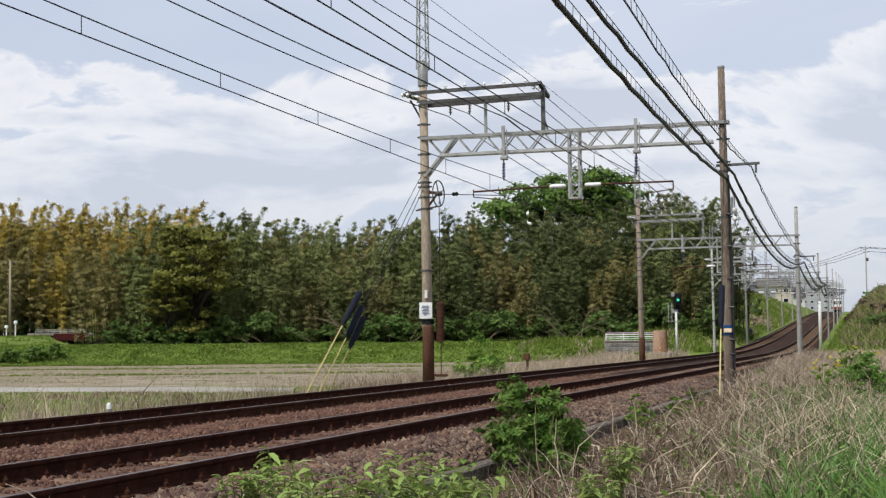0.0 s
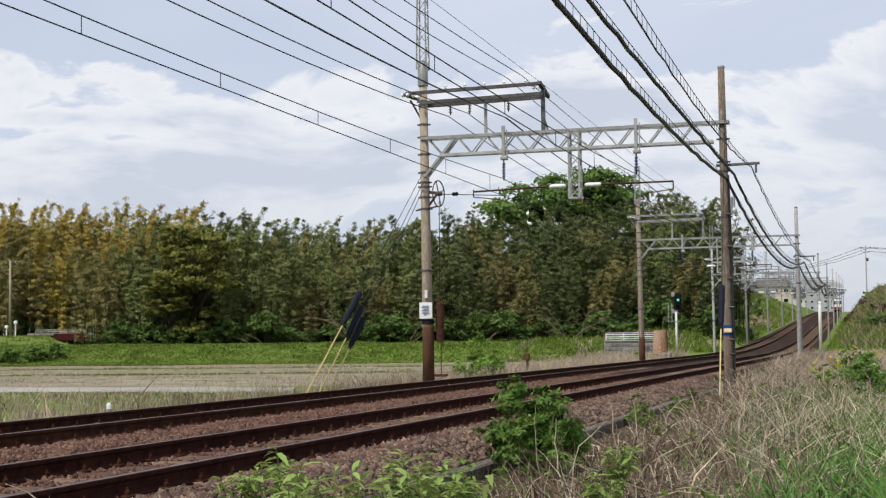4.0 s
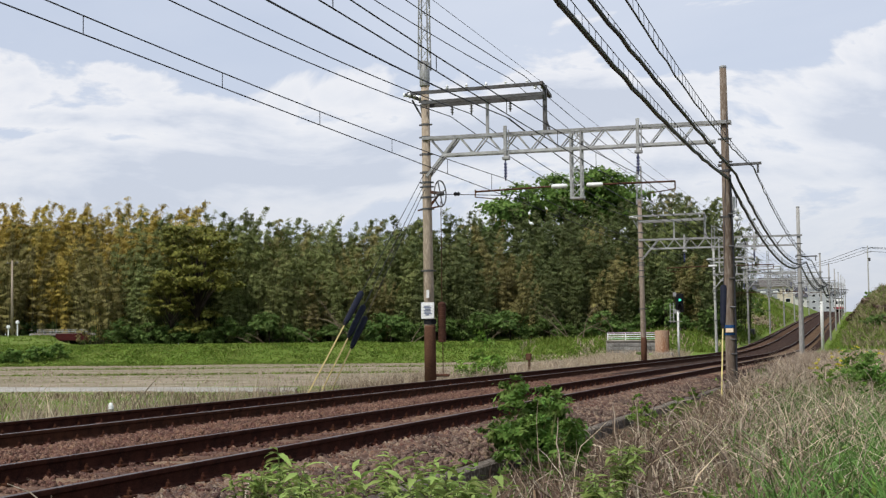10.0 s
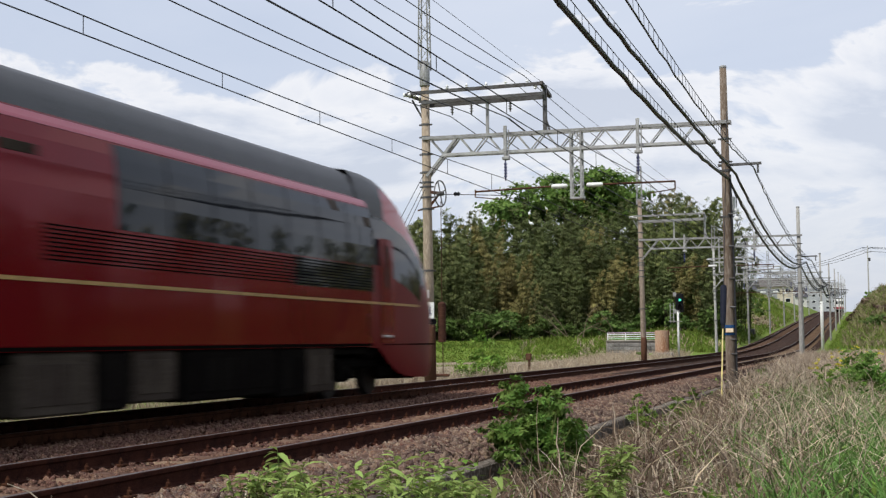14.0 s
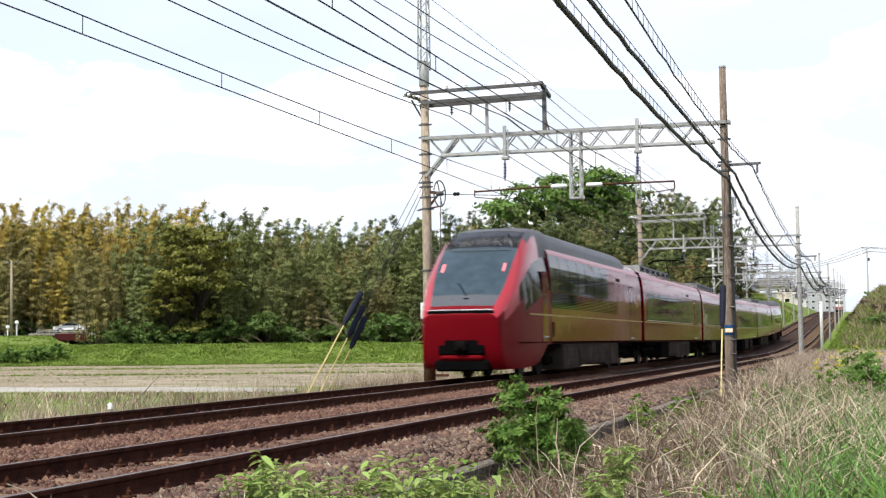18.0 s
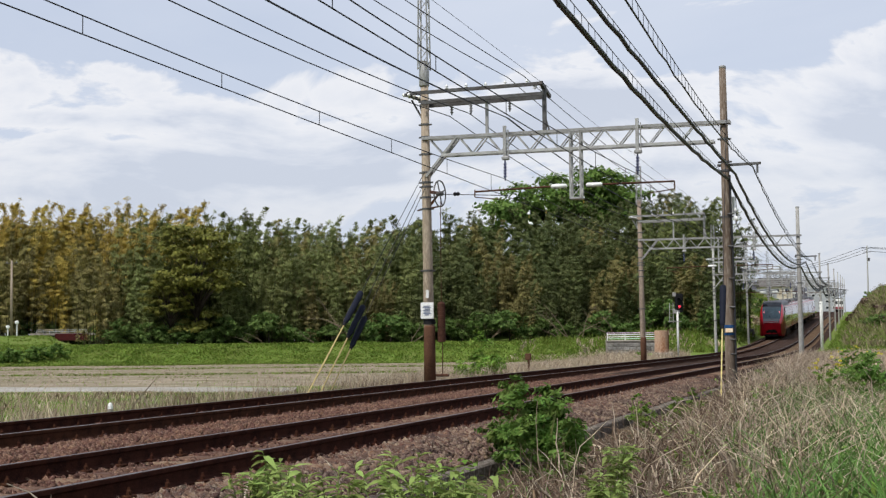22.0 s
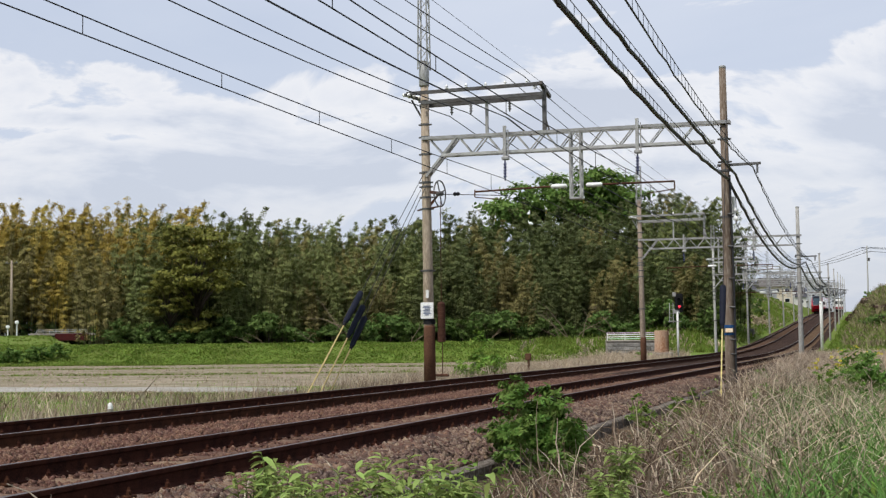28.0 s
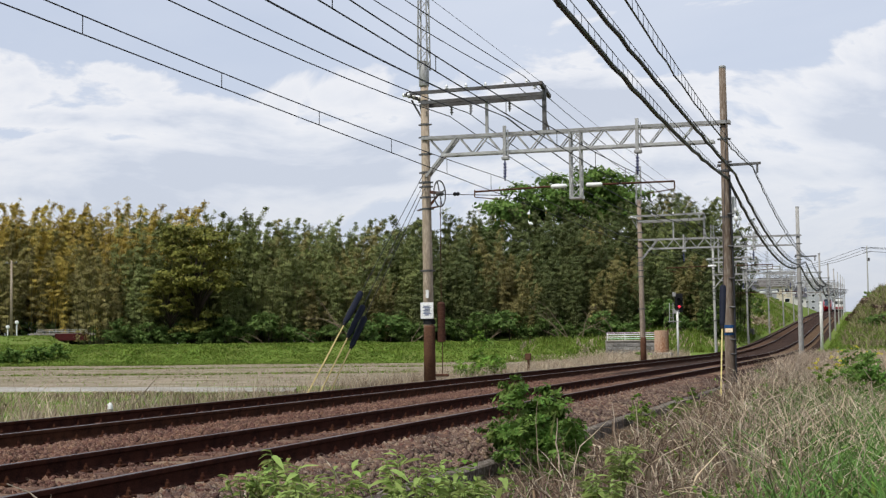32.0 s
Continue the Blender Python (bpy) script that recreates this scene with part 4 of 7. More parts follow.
def bogie(car, y):
    b = part("bogie", Kit().box(1.02, y, 0.62, 0.14, 2.6, 0.2, 0.05).box(-1.02, y, 0.62, 0.14, 2.6, 0.2, 0.05).box(0, y, 0.6, 2.0, 0.5, 0.22, 0.05).box(1.1, y, 0.82, 0.3, 0.55, 0.22, 0.06).box(-1.1, y, 0.82, 0.3, 0.55, 0.22, 0.06), UNDER, car)
    for dy in (-1.05, 1.05):
        for s in (-1, 1):
            part("wheel", Kit().lathe([(0.3, s * 0.75 - 0.07), (0.46, s * 0.75 - 0.07), (0.43, s * 0.75 - s * 0.02), (0.43, s * 0.75 + 0.07), (0.3, s * 0.75 + 0.07)], 20, (0, y + dy, 0.43), "x"), WHEEL, b)
            part("axle_box", Kit().box(s * 1.05, y + dy, 0.45, 0.24, 0.34, 0.3, 0.05).lathe([(0.09, s * 1.05 + 0.1), (0.09, s * 1.05 + 0.2)] if s > 0 else [(0.09, -1.25), (0.09, -1.15)], 10, (0, y + dy, 0.45), "x"), UNDER, b)
        part("axle", Kit().tube([(-0.85, y + dy, 0.43), (0.85, y + dy, 0.43)], 0.08, 8), WHEEL, b)


def flank_gear(car, y0, y1, seed):
    """Cases and pipes under the floor between the bogies."""
    g = random.Random(seed)
    y = y0
    while y < y1 - 0.6:
        w = min(g.choice((0.7, 1.1, 1.6, 2.2, 3.0)), y1 - y - 0.1)
        h = g.uniform(0.66, 0.80)
        for s in (-1, 1):
            k = Kit().box(s * 0.98, y + w / 2, 0.92 - h / 2, 0.75, w, h, 0.03)
            mat = g.choice((UNDER_BOX, UNDER_BOX, UNDER))
            case = part("equipment_case", k, mat, car)
            for i in range(int(w / 0.5)):
                part("case_cover", Kit().box(s * 1.36, y + 0.27 + i * 0.5, 0.92 - h / 2, 0.02, 0.4, h * 0.66, 0.006), mat, case)
        y += w + g.uniform(0.05, 0.3)
    # the inner, lower box is a near-black filler added to close gaps above the bogies
    part("underframe", Kit().box(0, (y0 + y1) / 2, 0.86, 2.5, y1 - y0 + 7.5, 0.13, 0.02).box(0, (y0 + y1) / 2, 0.66, 1.3, y1 - y0 + 8.5, 0.5, 0.03), UNDER, car)


def roof_unit(car, y0, y1, w=1.5, h=0.40):
    k = Kit()
    z0 = 3.86
    k.add([(-w / 2, y0, z0), (w / 2, y0, z0), (w / 2, y1, z0), (-w / 2, y1, z0), (-w * 0.42, y0 + 0.18, z0 + h), (w * 0.42, y0 + 0.18, z0 + h), (w * 0.42, y1 - 0.18, z0 + h), (-w * 0.42, y1 - 0.18, z0 + h)],
          [(4, 5, 6, 7), (0, 1, 5, 4), (1, 2, 6, 5), (2, 3, 7, 6), (3, 0, 4, 7)])
    u = part("air_conditioner", k, ROOF_GREY, car, "dark grey roof air-conditioner cover")
    n = int((y1 - y0) / 1.4)
    for i in range(n):
        y = y0 + (y1 - y0) * (i + 0.5) / n
        for s in (-1, 1):
            g = Kit()
            for j in range(4):
                g.box(s * (w * 0.46 + 0.012), y, z0 + 0.1 + j * 0.065, 0.03, 0.85, 0.028, 0.004)
            part("louvre", g, RUBBER_AND_SHADE, u)


def pantograph(car, y):
    p = part("pantograph", Kit().box(0.45, y, 3.95, 0.08, 1.1, 0.06, 0.01).box(-0.45, y, 3.95, 0.08, 1.1, 0.06, 0.01).box(0, y + 0.45, 3.97, 1.0, 0.08, 0.08, 0.01).box(0, y - 0.45, 3.97, 1.0, 0.08, 0.08, 0.01), UNDER_BOX, car, "grey single-arm pantograph, raised")
    part("lower_arm", Kit().tube([(0, y - 0.35, 4.0), (0, y + 0.75, 4.42)], 0.05, 8), UNDER_BOX, p)
    part("upper_arm", Kit().tube([(0, y + 0.75, 4.42), (0, y - 0.25, 5.08)], 0.035, 8).tube([(0.1, y + 0.75, 4.42), (0.35, y - 0.25, 5.08)], 0.015, 6).tube([(-0.1, y + 0.75, 4.42), (-0.35, y - 0.25, 5.08)], 0.015, 6), UNDER_BOX, p)
    part("collector_head", Kit().tube([(-0.95, y - 0.45, 4.98), (-0.6, y - 0.45, 5.15), (0.6, y - 0.45, 5.15), (0.95, y - 0.45, 4.98)], 0.03, 6).tube([(-0.95, y - 0.05, 4.98), (-0.6, y - 0.05, 5.15), (0.6, y - 0.05, 5.15), (0.95, y - 0.05, 4.98)], 0.03, 6).tube([(-0.4, y - 0.45, 5.12), (-0.4, y - 0.05, 5.12)], 0.025, 6).tube([(0.4, y - 0.45, 5.12), (0.4, y - 0.05, 5.12)], 0.025, 6), RUBBER_AND_SHADE, p)
    for dx in (-0.4, 0.4):
        for dy in (-0.45, 0.45):
            part("insulator", Kit().lathe(insulator(2, 0.05, 0.035, 3.82), 8, (dx, y + dy, 0)), PORCELAIN, p)
    part("arrester", Kit().box(-0.3, y - 1.1, 4.0, 0.35, 0.3, 0.3, 0.04), RUBBER_AND_SHADE, car)


def door(car, s, y, w=0.85, vestibule=False):
    d = part("door", skin(s, y, y + w, 1.02, 3.02, 0.004), PAINT, car)
    for yy in (y - 0.025, y + w):
        part("door_seam", skin(s, yy, yy + 0.025, 1.02, 3.04, 0.007), RUBBER_AND_SHADE, d)
    part("door_seam", skin(s, y - 0.02, y + w + 0.02, 3.03, 3.055, 0.007, 1), RUBBER_AND_SHADE, d)
    part("door_window", skin(s, y + 0.22, y + w - 0.22, 1.98, 2.78, 0.010), CAR_GLASS, d)
    part("door_step", Kit().box(s * 1.41, y + w / 2, 1.08, 0.04, w * 0.75, 0.06, 0.01), SILVER, d, "pale step plate")
    part("door_lamp", Kit().box(s * (side_x(2.95) + 0.01), y + w / 2 - 0.35, 2.9, 0.03, 0.14, 0.05, 0.01), SILVER, d)


def common(car, L, y_lo, y_hi, seed):
    for s in (-1, 1):
        part("gold_stripe", skin(s, y_lo, y_hi, 1.72, 1.765, 0.008, 1), GOLD, car, "thin gold stripe")
        part("sill", skin(s, y_lo, y_hi, 0.94, 0.985, 0.008, 1), UNDER, car)
    bogie(car, -L / 2 + 3.4)
    bogie(car, L / 2 - 3.4)
    flank_gear(car, -L / 2 + 5.4, L / 2 - 5.4, seed)


def gangway(car, y):
    k = Kit()
    for i in range(4):
        k.box(0, y + i * 0.085, 2.3, 2.5 - (i % 2) * 0.1, 0.06, 2.85, 0.25)
    part("gangway_bellows", k, RUBBER_AND_SHADE, car, "black rubber gangway")


def middle_car(seed, pans, units):
    L = 20.5
    car = thing("train_car", None, "glossy maroon express train car with dark windows and gold stripe", "train car", "cars of the train")
    h = L / 2 - 0.32
    part("body", shell(-h, h), PAINT, car, smooth=False)
    for s in (-1, 1):
        part("window_band", skin(s, -h + 0.8, h - 4.05, 1.85, 2.96, 0.008, 6, 0.1), CAR_GLASS, car, "long dark window band")
        for i in range(7):
            y = -h + 0.8 + (2 * h - 4.85) * (i + 1) / 8
            part("window_divider", skin(s, y, y + 0.03, 1.85, 2.96, 0.010, 5), RUBBER_AND_SHADE, car)
        part("window_sill", skin(s, -h + 0.8, h - 4.05, 1.80, 1.83, 0.011, 1), SILVER, car)
        part("window", skin(s, h - 1.85, h - 0.25, 1.85, 2.94, 0.008), CAR_GLASS, car)
        part("window_sill", skin(s, h - 1.85, h - 0.25, 1.80, 1.83, 0.011, 1), SILVER, car)
        door(car, s, h - 3.2)
        part("side_sign", Kit().box(s * (side_x(3.2) + 0.006), h - 5.6, 3.2, 0.02, 0.75, 0.12, 0.005), UNDER_BOX, car, "dark side display")
        part("shoulder_strip", skin(s, -h, h, 3.54, 3.70, 0.006, 3), SHOULDER_SHEEN, car, "sky sheen on the roof edge, painted as a pale rose strip")
        part("body_end_trim", skin(s, h - 0.09, h, 1.0, 3.6, 0.005), RUBBER_AND_SHADE, car)
    common(car, L, -h, h, seed)
    gangway(car, h)
    gangway(car, -h - 0.32)
    for a, b in units:
        roof_unit(car, a, b)
    for y in pans:
        pantograph(car, y)
    for y in (h - 1.2, -h + 1.4):
        part("roof_box", Kit().box(0.15, y, 3.93, 0.7, 0.6, 0.16, 0.04), RUBBER_AND_SHADE, car)
    return car


# Nose of the end cars: stations back from the tip with (half width, roof height, floor height).
NOSE = [(0.00, 0.98, 1.74, 1.52), (0.05, 1.03, 1.80, 1.15), (0.12, 1.07, 1.87, 0.78), (0.20, 1.09, 1.95, 0.46), (0.32, 1.12, 2.05, 0.31), (0.55, 1.18, 2.25, 0.28), (0.85, 1.25, 2.53, 0.28), (1.2, 1.31, 2.88, 0.28), (1.6, 1.355, 3.23, 0.29),
        (2.1, 1.385, 3.60, 0.31), (2.6, 1.40, 3.91, 0.34), (3.1, 1.40, 4.12, 0.42), (3.6, 1.40, 4.23, 0.6), (4.2, 1.40, 4.28, 0.9), (5.0, 1.40, 4.28, 0.93)]


def nose_ring(y, w, top, low):
    """Half section from the floor up the flank, over the pillar to the middle."""
    sh = max(low + 0.4 * (top - low), top - 0.13 - 0.74 * min(1.0, y / 3.0))
    out = []
    for f in (0.0, 0.08, 0.25, 0.45, 0.62, 0.8, 1.0):
        z = low + (sh - low) * f
        xw = w * (0.97 if f == 0 else 1.0) - max(0, z - 2.0) ** 2 * 0.075
        out.append((xw, z))
    x0 = out[-1][0]
    for x, f in ((0.968, 0.42), (0.905, 0.74), (0.80, 0.92)):
        out.append((x0 * x, sh + (top - sh) * f))
    out += [(x0 * 0.5, top - 0.012), (x0 * 0.25, top - 0.003), (0.0, top)]
    return out


def end_car(seed, front):
    """front: +1 with the nose at the leading end, -1 at the trailing end."""
    L = 21.2
    car = thing("train_end_car", None, "glossy maroon express end car with raked windscreen and red pillars", "train car", "cars of the train")
    h = L / 2 - 0.1
    f = front
    rings = [[Vector((x, f * (h - y), z)) for x, z in nose_ring(y, w, t, lo)] for y, w, t, lo in NOSE]
    nr = len(rings[0])
    kits = {key: Kit() for key in ("nose_panel", "windscreen", "roof_glass", "pillar", "cab_side_window", "cab_roof", "screen_cowl")}
    for i in range(len(rings) - 1):
        y = NOSE[i][0]
        if i < 5:
            q = [rings[i][0], rings[i + 1][0]]
            q = [q[0], q[1], Vector((-q[1].x, q[1].y, q[1].z)), Vector((-q[0].x, q[0].y, q[0].z))]
            kits["nose_panel"].add(q if f > 0 else q[::-1], [(0, 1, 2, 3)])
        for j in range(nr - 1):
            for s in (1, -1):
                q = [rings[i][j], rings[i][j + 1], rings[i + 1][j + 1], rings[i + 1][j]]
                q = [Vector((s * p.x, p.y, p.z)) for p in q]
                if (s > 0) != (f > 0):
                    q = q[::-1]
                mz = sum(p.z for p in q) / 4
                if j >= 9:
                    key = "cab_roof" if y >= 3.0 else "roof_glass" if y >= 2.05 else ("windscreen" if y >= 0.5 else "screen_cowl" if y >= 0.15 else "nose_panel")
                elif j >= 6:
                    key = "pillar" if y < 3.5 and (j < 8 or y < 2.5) else "cab_roof"
                elif j >= 4 and mz > 1.95 and y >= 1.2:
                    key = "cab_side_window"
                elif j == 5 and y >= 0.3:
                    key = "pillar"
                else:
                    key = "nose_panel"
                kits[key].add(q, [(0, 1, 2, 3)])
    front_cap = [Vector((s * p.x, p.y, p.z)) for s in (1,) for p in rings[0]] + [Vector((-p.x, p.y, p.z)) for p in rings[0][-2::-1]]
    kits["nose_panel"].add(front_cap, [tuple(range(len(front_cap))) if f < 0 else tuple(range(len(front_cap) - 1, -1, -1))])
    mats = {"nose_panel": PAINT_BRIGHT, "windscreen": SCREEN_GLASS, "roof_glass": CAR_GLASS, "pillar": PILLAR_RED, "cab_side_window": CAR_GLASS, "cab_roof": ROOF_GREY, "screen_cowl": COWL}
    nose = None
    for key, k in kits.items():
        me = k.mesh(key)
        b = bmesh.new()
        b.from_mesh(me)
        bmesh.ops.remove_doubles(b, verts=b.verts, dist=0.001)
        b.to_mesh(me)
        b.free()
        me.shade_smooth()
        ob = part(key, me, mats[key], car)
        nose = nose or ob
    tip = f * h
    # coupler opening, its shade made by a near-black block; lip, lamps
    part("coupler_recess", Kit().box(0, tip - f * 0.17, 0.93, 0.98, 0.2, 0.44, 0.05).box(0, tip - f * 0.171, 0.80, 1.28, 0.2, 0.3, 0.05), RUBBER_AND_SHADE, nose, "near-black block standing for the shaded coupler opening")
    part("coupler", Kit().box(0, tip - f * 0.05, 0.88, 0.34, 0.2, 0.28, 0.05).box(0, tip + f * 0.02, 0.88, 0.16, 0.14, 0.14, 0.03), UNDER, nose)
    part("front_lip", Kit().box(0, tip - f * 0.18, 0.60, 1.2, 0.2, 0.17, 0.06), PAINT_BRIGHT, nose)
    part("snow_plough", Kit().box(0, tip - f * 0.27, 0.38, 1.5, 0.3, 0.3, 0.05), RUBBER_AND_SHADE, nose)
    part("screen_trim", Kit().box(0, tip - f * 0.07, 1.83, 1.75, 0.05, 0.035, 0.012), SILVER, nose, "pale trim below the windscreen")
    part("screen_seal", Kit().box(0, tip - f * 0.03, 1.765, 1.82, 0.05, 0.09, 0.012), RUBBER_AND_SHADE, nose)
    for s in (-1, 1):
        part("tail_lamp", Kit().bar((s * 0.86, tip - f * 1.22, 2.88), (s * 0.85, tip - f * 1.48, 3.105), 0.055, 0.03), LAMP_OFF, nose, "slim lit lamp behind the windscreen")
        part("headlamp", Kit().box(s * 0.90, tip - f * 0.17, 1.76, 0.14, 0.07, 0.04, 0.015), SILVER, nose)
    part("sunshade_bar", Kit().tube([(-0.85, tip - f * 1.98, 3.49), (-0.4, tip - f * 1.93, 3.51), (0.4, tip - f * 1.93, 3.51), (0.85, tip - f * 1.98, 3.49)], 0.010, 5), COWL, nose)
    part("wiper_hub", Kit().box(0.05, tip - f * 0.45, 2.13, 0.16, 0.1, 0.06, 0.02), RUBBER_AND_SHADE, nose)
    part("wiper", Kit().tube([(0.1, tip - f * 0.44, 2.12), (-0.28, tip - f * 0.86, 2.57)], 0.018, 5), RUBBER_AND_SHADE, nose)
    part("skirt_groove", Kit().box(1.385, tip - f * 2.4, 0.965, 0.03, 3.2, 0.03).box(-1.385, tip - f * 2.4, 0.965, 0.03, 3.2, 0.03), RUBBER_AND_SHADE, nose)
    # body behind the nose
    ya, yb = sorted((f * (h - 4.6), -f * (h - 0.22)))
    part("body", shell(ya, yb), PAINT, car)
    rear = -f * (h - 0.22)

    def along(a, b):
        """Distances back from the tip to ordered y."""
        return sorted((f * (h - a), f * (h - b)))

    for s in (-1, 1):
        a, b = along(4.55, 13.7)
        part("saloon_window", skin(s, a, b, 2.43, 3.50, 0.008, 6), CAR_GLASS, car, "raised dark saloon window")
        for i in range(1, 7):
            y = a + (b - a) * i / 7
            part("window_divider", skin(s, y, y + 0.035, 2.43, 3.50, 0.011, 5), RUBBER_AND_SHADE, car)
        a, b = along(4.6, L - 0.3)
        part("shoulder_strip", skin(s, a, b, 3.53, 3.66, 0.006, 3), SHOULDER_SHEEN, car, "sky sheen on the roof edge, painted as a pale rose strip")
        a, b = along(4.55, 8.2)
        part("lower_glass", skin(s, a, b, 1.95, 2.41, 0.005, 2), CAR_GLASS, car)
        a2, b2 = along(4.6, 15.3)
        for i in range(9):
            part("louvre_line", skin(s, a2, b2, 1.97 + i * 0.05, 1.988 + i * 0.05, 0.008, 1), RUBBER_AND_SHADE, car)
        a, b = along(15.5, 17.3)
        part("equipment_panel", skin(s, a, b, 2.0, 2.75, 0.005), PAINT, car)
        a, b = along(18.05, 18.9)
        door(car, s, a)
        a, b = along(19.3, 20.3)
        part("emblem", skin(s, a + 0.30, a + 0.62, 2.30, 2.72, 0.007, 2), GOLD, car, "small gold emblem")
        a, b = along(15.4, 16.15)
        part("side_sign", Kit().box(s * (side_x(3.2) + 0.006), (a + b) / 2, 3.2, 0.02, 0.75, 0.12, 0.005), UNDER_BOX, car, "dark side display")
        a, b = along(3.45, 4.2)
        part("cab_door", skin(s, a, b, 1.0, 2.98, 0.012), PAINT, car, "narrow cab door")
        part("cab_door_window", skin(s, a + 0.28, b - 0.28, 2.05, 2.85, 0.016), CAR_GLASS, car)
        part("step_plate", Kit().box(s * 1.42, (a + b) / 2, 1.12, 0.04, 0.5, 0.05, 0.01), SILVER, car)
        a, b = along(1.9, L - 0.3)
        part("gold_stripe", skin(s, a, b, 1.72, 1.765, 0.014, 1), GOLD, car, "thin gold stripe")
        a, b = along(4.6, L - 0.3)
        part("sill", skin(s, a, b, 0.94, 0.985, 0.008, 1), UNDER, car)
    # roof cowl
    a, b = along(4.2, 18.2)
    k = Kit()
    secs = [(0.0, 1.0), (0.15, 1.0), (13.4, 1.0), (14.1, 0.82), (14.8, 0.1)]
    prof = [(1.22, 3.6), (1.17, 3.88), (1.05, 4.10), (0.80, 4.23), (0.35, 4.275), (0, 4.285)]
    prof = prof + [(-x, z) for x, z in prof[-2::-1]]
    for d, e in secs:
        for x, z in prof:
            k.v.append((x * (0.9 + 0.1 * e), f * (h - 4.15 - d), 3.5 + (z - 3.5) * (0.3 + 0.7 * e) - (0.1 if e < 0.5 else 0)))
    m = len(prof)
    for i in range(len(secs) - 1):
        for j in range(m - 1):
            q = (i * m + j, i * m + j + 1, i * m + m + j + 1, i * m + m + j)
            k.f.append(q if f < 0 else q[::-1])
    part("roof_cowl", k, ROOF_GREY, car, "raised matt grey roof cowl", smooth=True)
    part("roof_box", Kit().box(0.1, -f * (h - 1.1), 3.93, 0.75, 0.8, 0.16, 0.06), RUBBER_AND_SHADE, car)
    bogie(car, f * (h - 4.3))
    bogie(car, -f * (h - 3.3))
    flank_gear(car, *sorted((f * (h - 6.4), -f * (h - 5.3))), seed)
    gangway(car, rear if f < 0 else rear - 0.3)
    return car


# Where the tail of the train is along the line, time by time: it slows a little on the climb.
TAIL = ((0.0, -558.1), (14.0, -95.5), (16.5, -14.1), (17.5, 18.4), (18.0, 34.6), (19.0, 66.6), (20.0, 98.4), (23.0, 191.9), (28.0, 346.5), (32.0, 470.0))
CARS = [end_car(11, -1), middle_car(12, (6.9,), ((-6.5, 2.8),)), middle_car(13, (6.9,), ((-6.5, 2.8),)), middle_car(14, (), ((-6.5, 2.8),)), middle_car(15, (), ((-6.5, 2.8),)), end_car(16, 1)]
OFFSETS = [10.5, 31.4, 51.9, 72.4, 92.9, 113.8]


def on_line(u, half=7.0):
    """A car's pose with its two bogies on the far track."""
    a, b = W(u - half, V_FAR), W(u + half, V_FAR)
    t = (b - a).normalized()
    return Matrix.Translation((a + b) / 2) @ Matrix.Rotation(-math.atan2(t.x, t.y), 4, "Z") @ Matrix.Rotation(math.asin(t.z), 4, "X")


def tail_u(t):
    return float(np.interp(t, [p[0] for p in TAIL], [p[1] for p in TAIL]))
# The wood behind the levee: bamboo, evergreens, undergrowth.
def rhombi(c, d, s, n, ln, wd):
    """Leaf faces: centres, directions, side directions (arrays), length and width."""
    a = c - d * (ln * 0.5)[:, None]
    b = c + s * (wd * 0.5)[:, None]
    e = c + d * (ln * 0.5)[:, None]
    f = c - s * (wd * 0.5)[:, None]
    P = np.stack([a, b, e, f], 1).reshape(-1, 3)
    return P, np.arange(len(c) * 4).reshape(-1, 4)


def unit(a):
    return a / np.maximum(np.linalg.norm(a, axis=1, keepdims=True), 1e-6)


def crown_mesh(name, seed, lobes, leaves, ln, wd, mat, droop=0.3, shellness=0.55):
    """A crown of leaf faces gathered into lobes (x, y, z, rx, ry, rz); the leaves turn their faces outwards and up."""
    g = np.random.default_rng(seed)
    lob = np.array(lobes, dtype=float)
    wgt = lob[:, 3] * lob[:, 4] + lob[:, 4] * lob[:, 5]
    # clumps on the lobes, then leaves about each clump
    nc = max(6, leaves // 26)
    li = g.choice(len(lob), nc, p=wgt / wgt.sum())
    dv = unit(g.normal(size=(nc, 3)) + np.array([0, 0, 0.35]))
    rad = shellness + (1 - shellness) * g.random(nc) ** 0.5
    rad = rad * (0.85 + 0.3 * g.random(nc))
    cc = lob[li, :3] + dv * lob[li, 3:] * rad[:, None]
    ci = g.integers(0, nc, leaves)
    spread = np.minimum(lob[li, 3:].mean(1) * 0.22, 1.0)[ci]
    c = cc[ci] + g.normal(size=(leaves, 3)) * spread[:, None] * np.array([1, 1, 0.5])
    n = unit(dv[ci] * 0.8 + np.array([0, 0, 0.55]) + 0.45 * g.normal(size=(leaves, 3)))
    d = unit(np.cross(n, g.normal(size=(leaves, 3))) + np.array([0, 0, -droop]))
    s = unit(np.cross(d, n))
    k = 0.6 + 0.8 * g.random(leaves)
    P, F = rhombi(c, d, s, None, ln * k, wd * k)
    return from_arrays(name, P, F, mat)


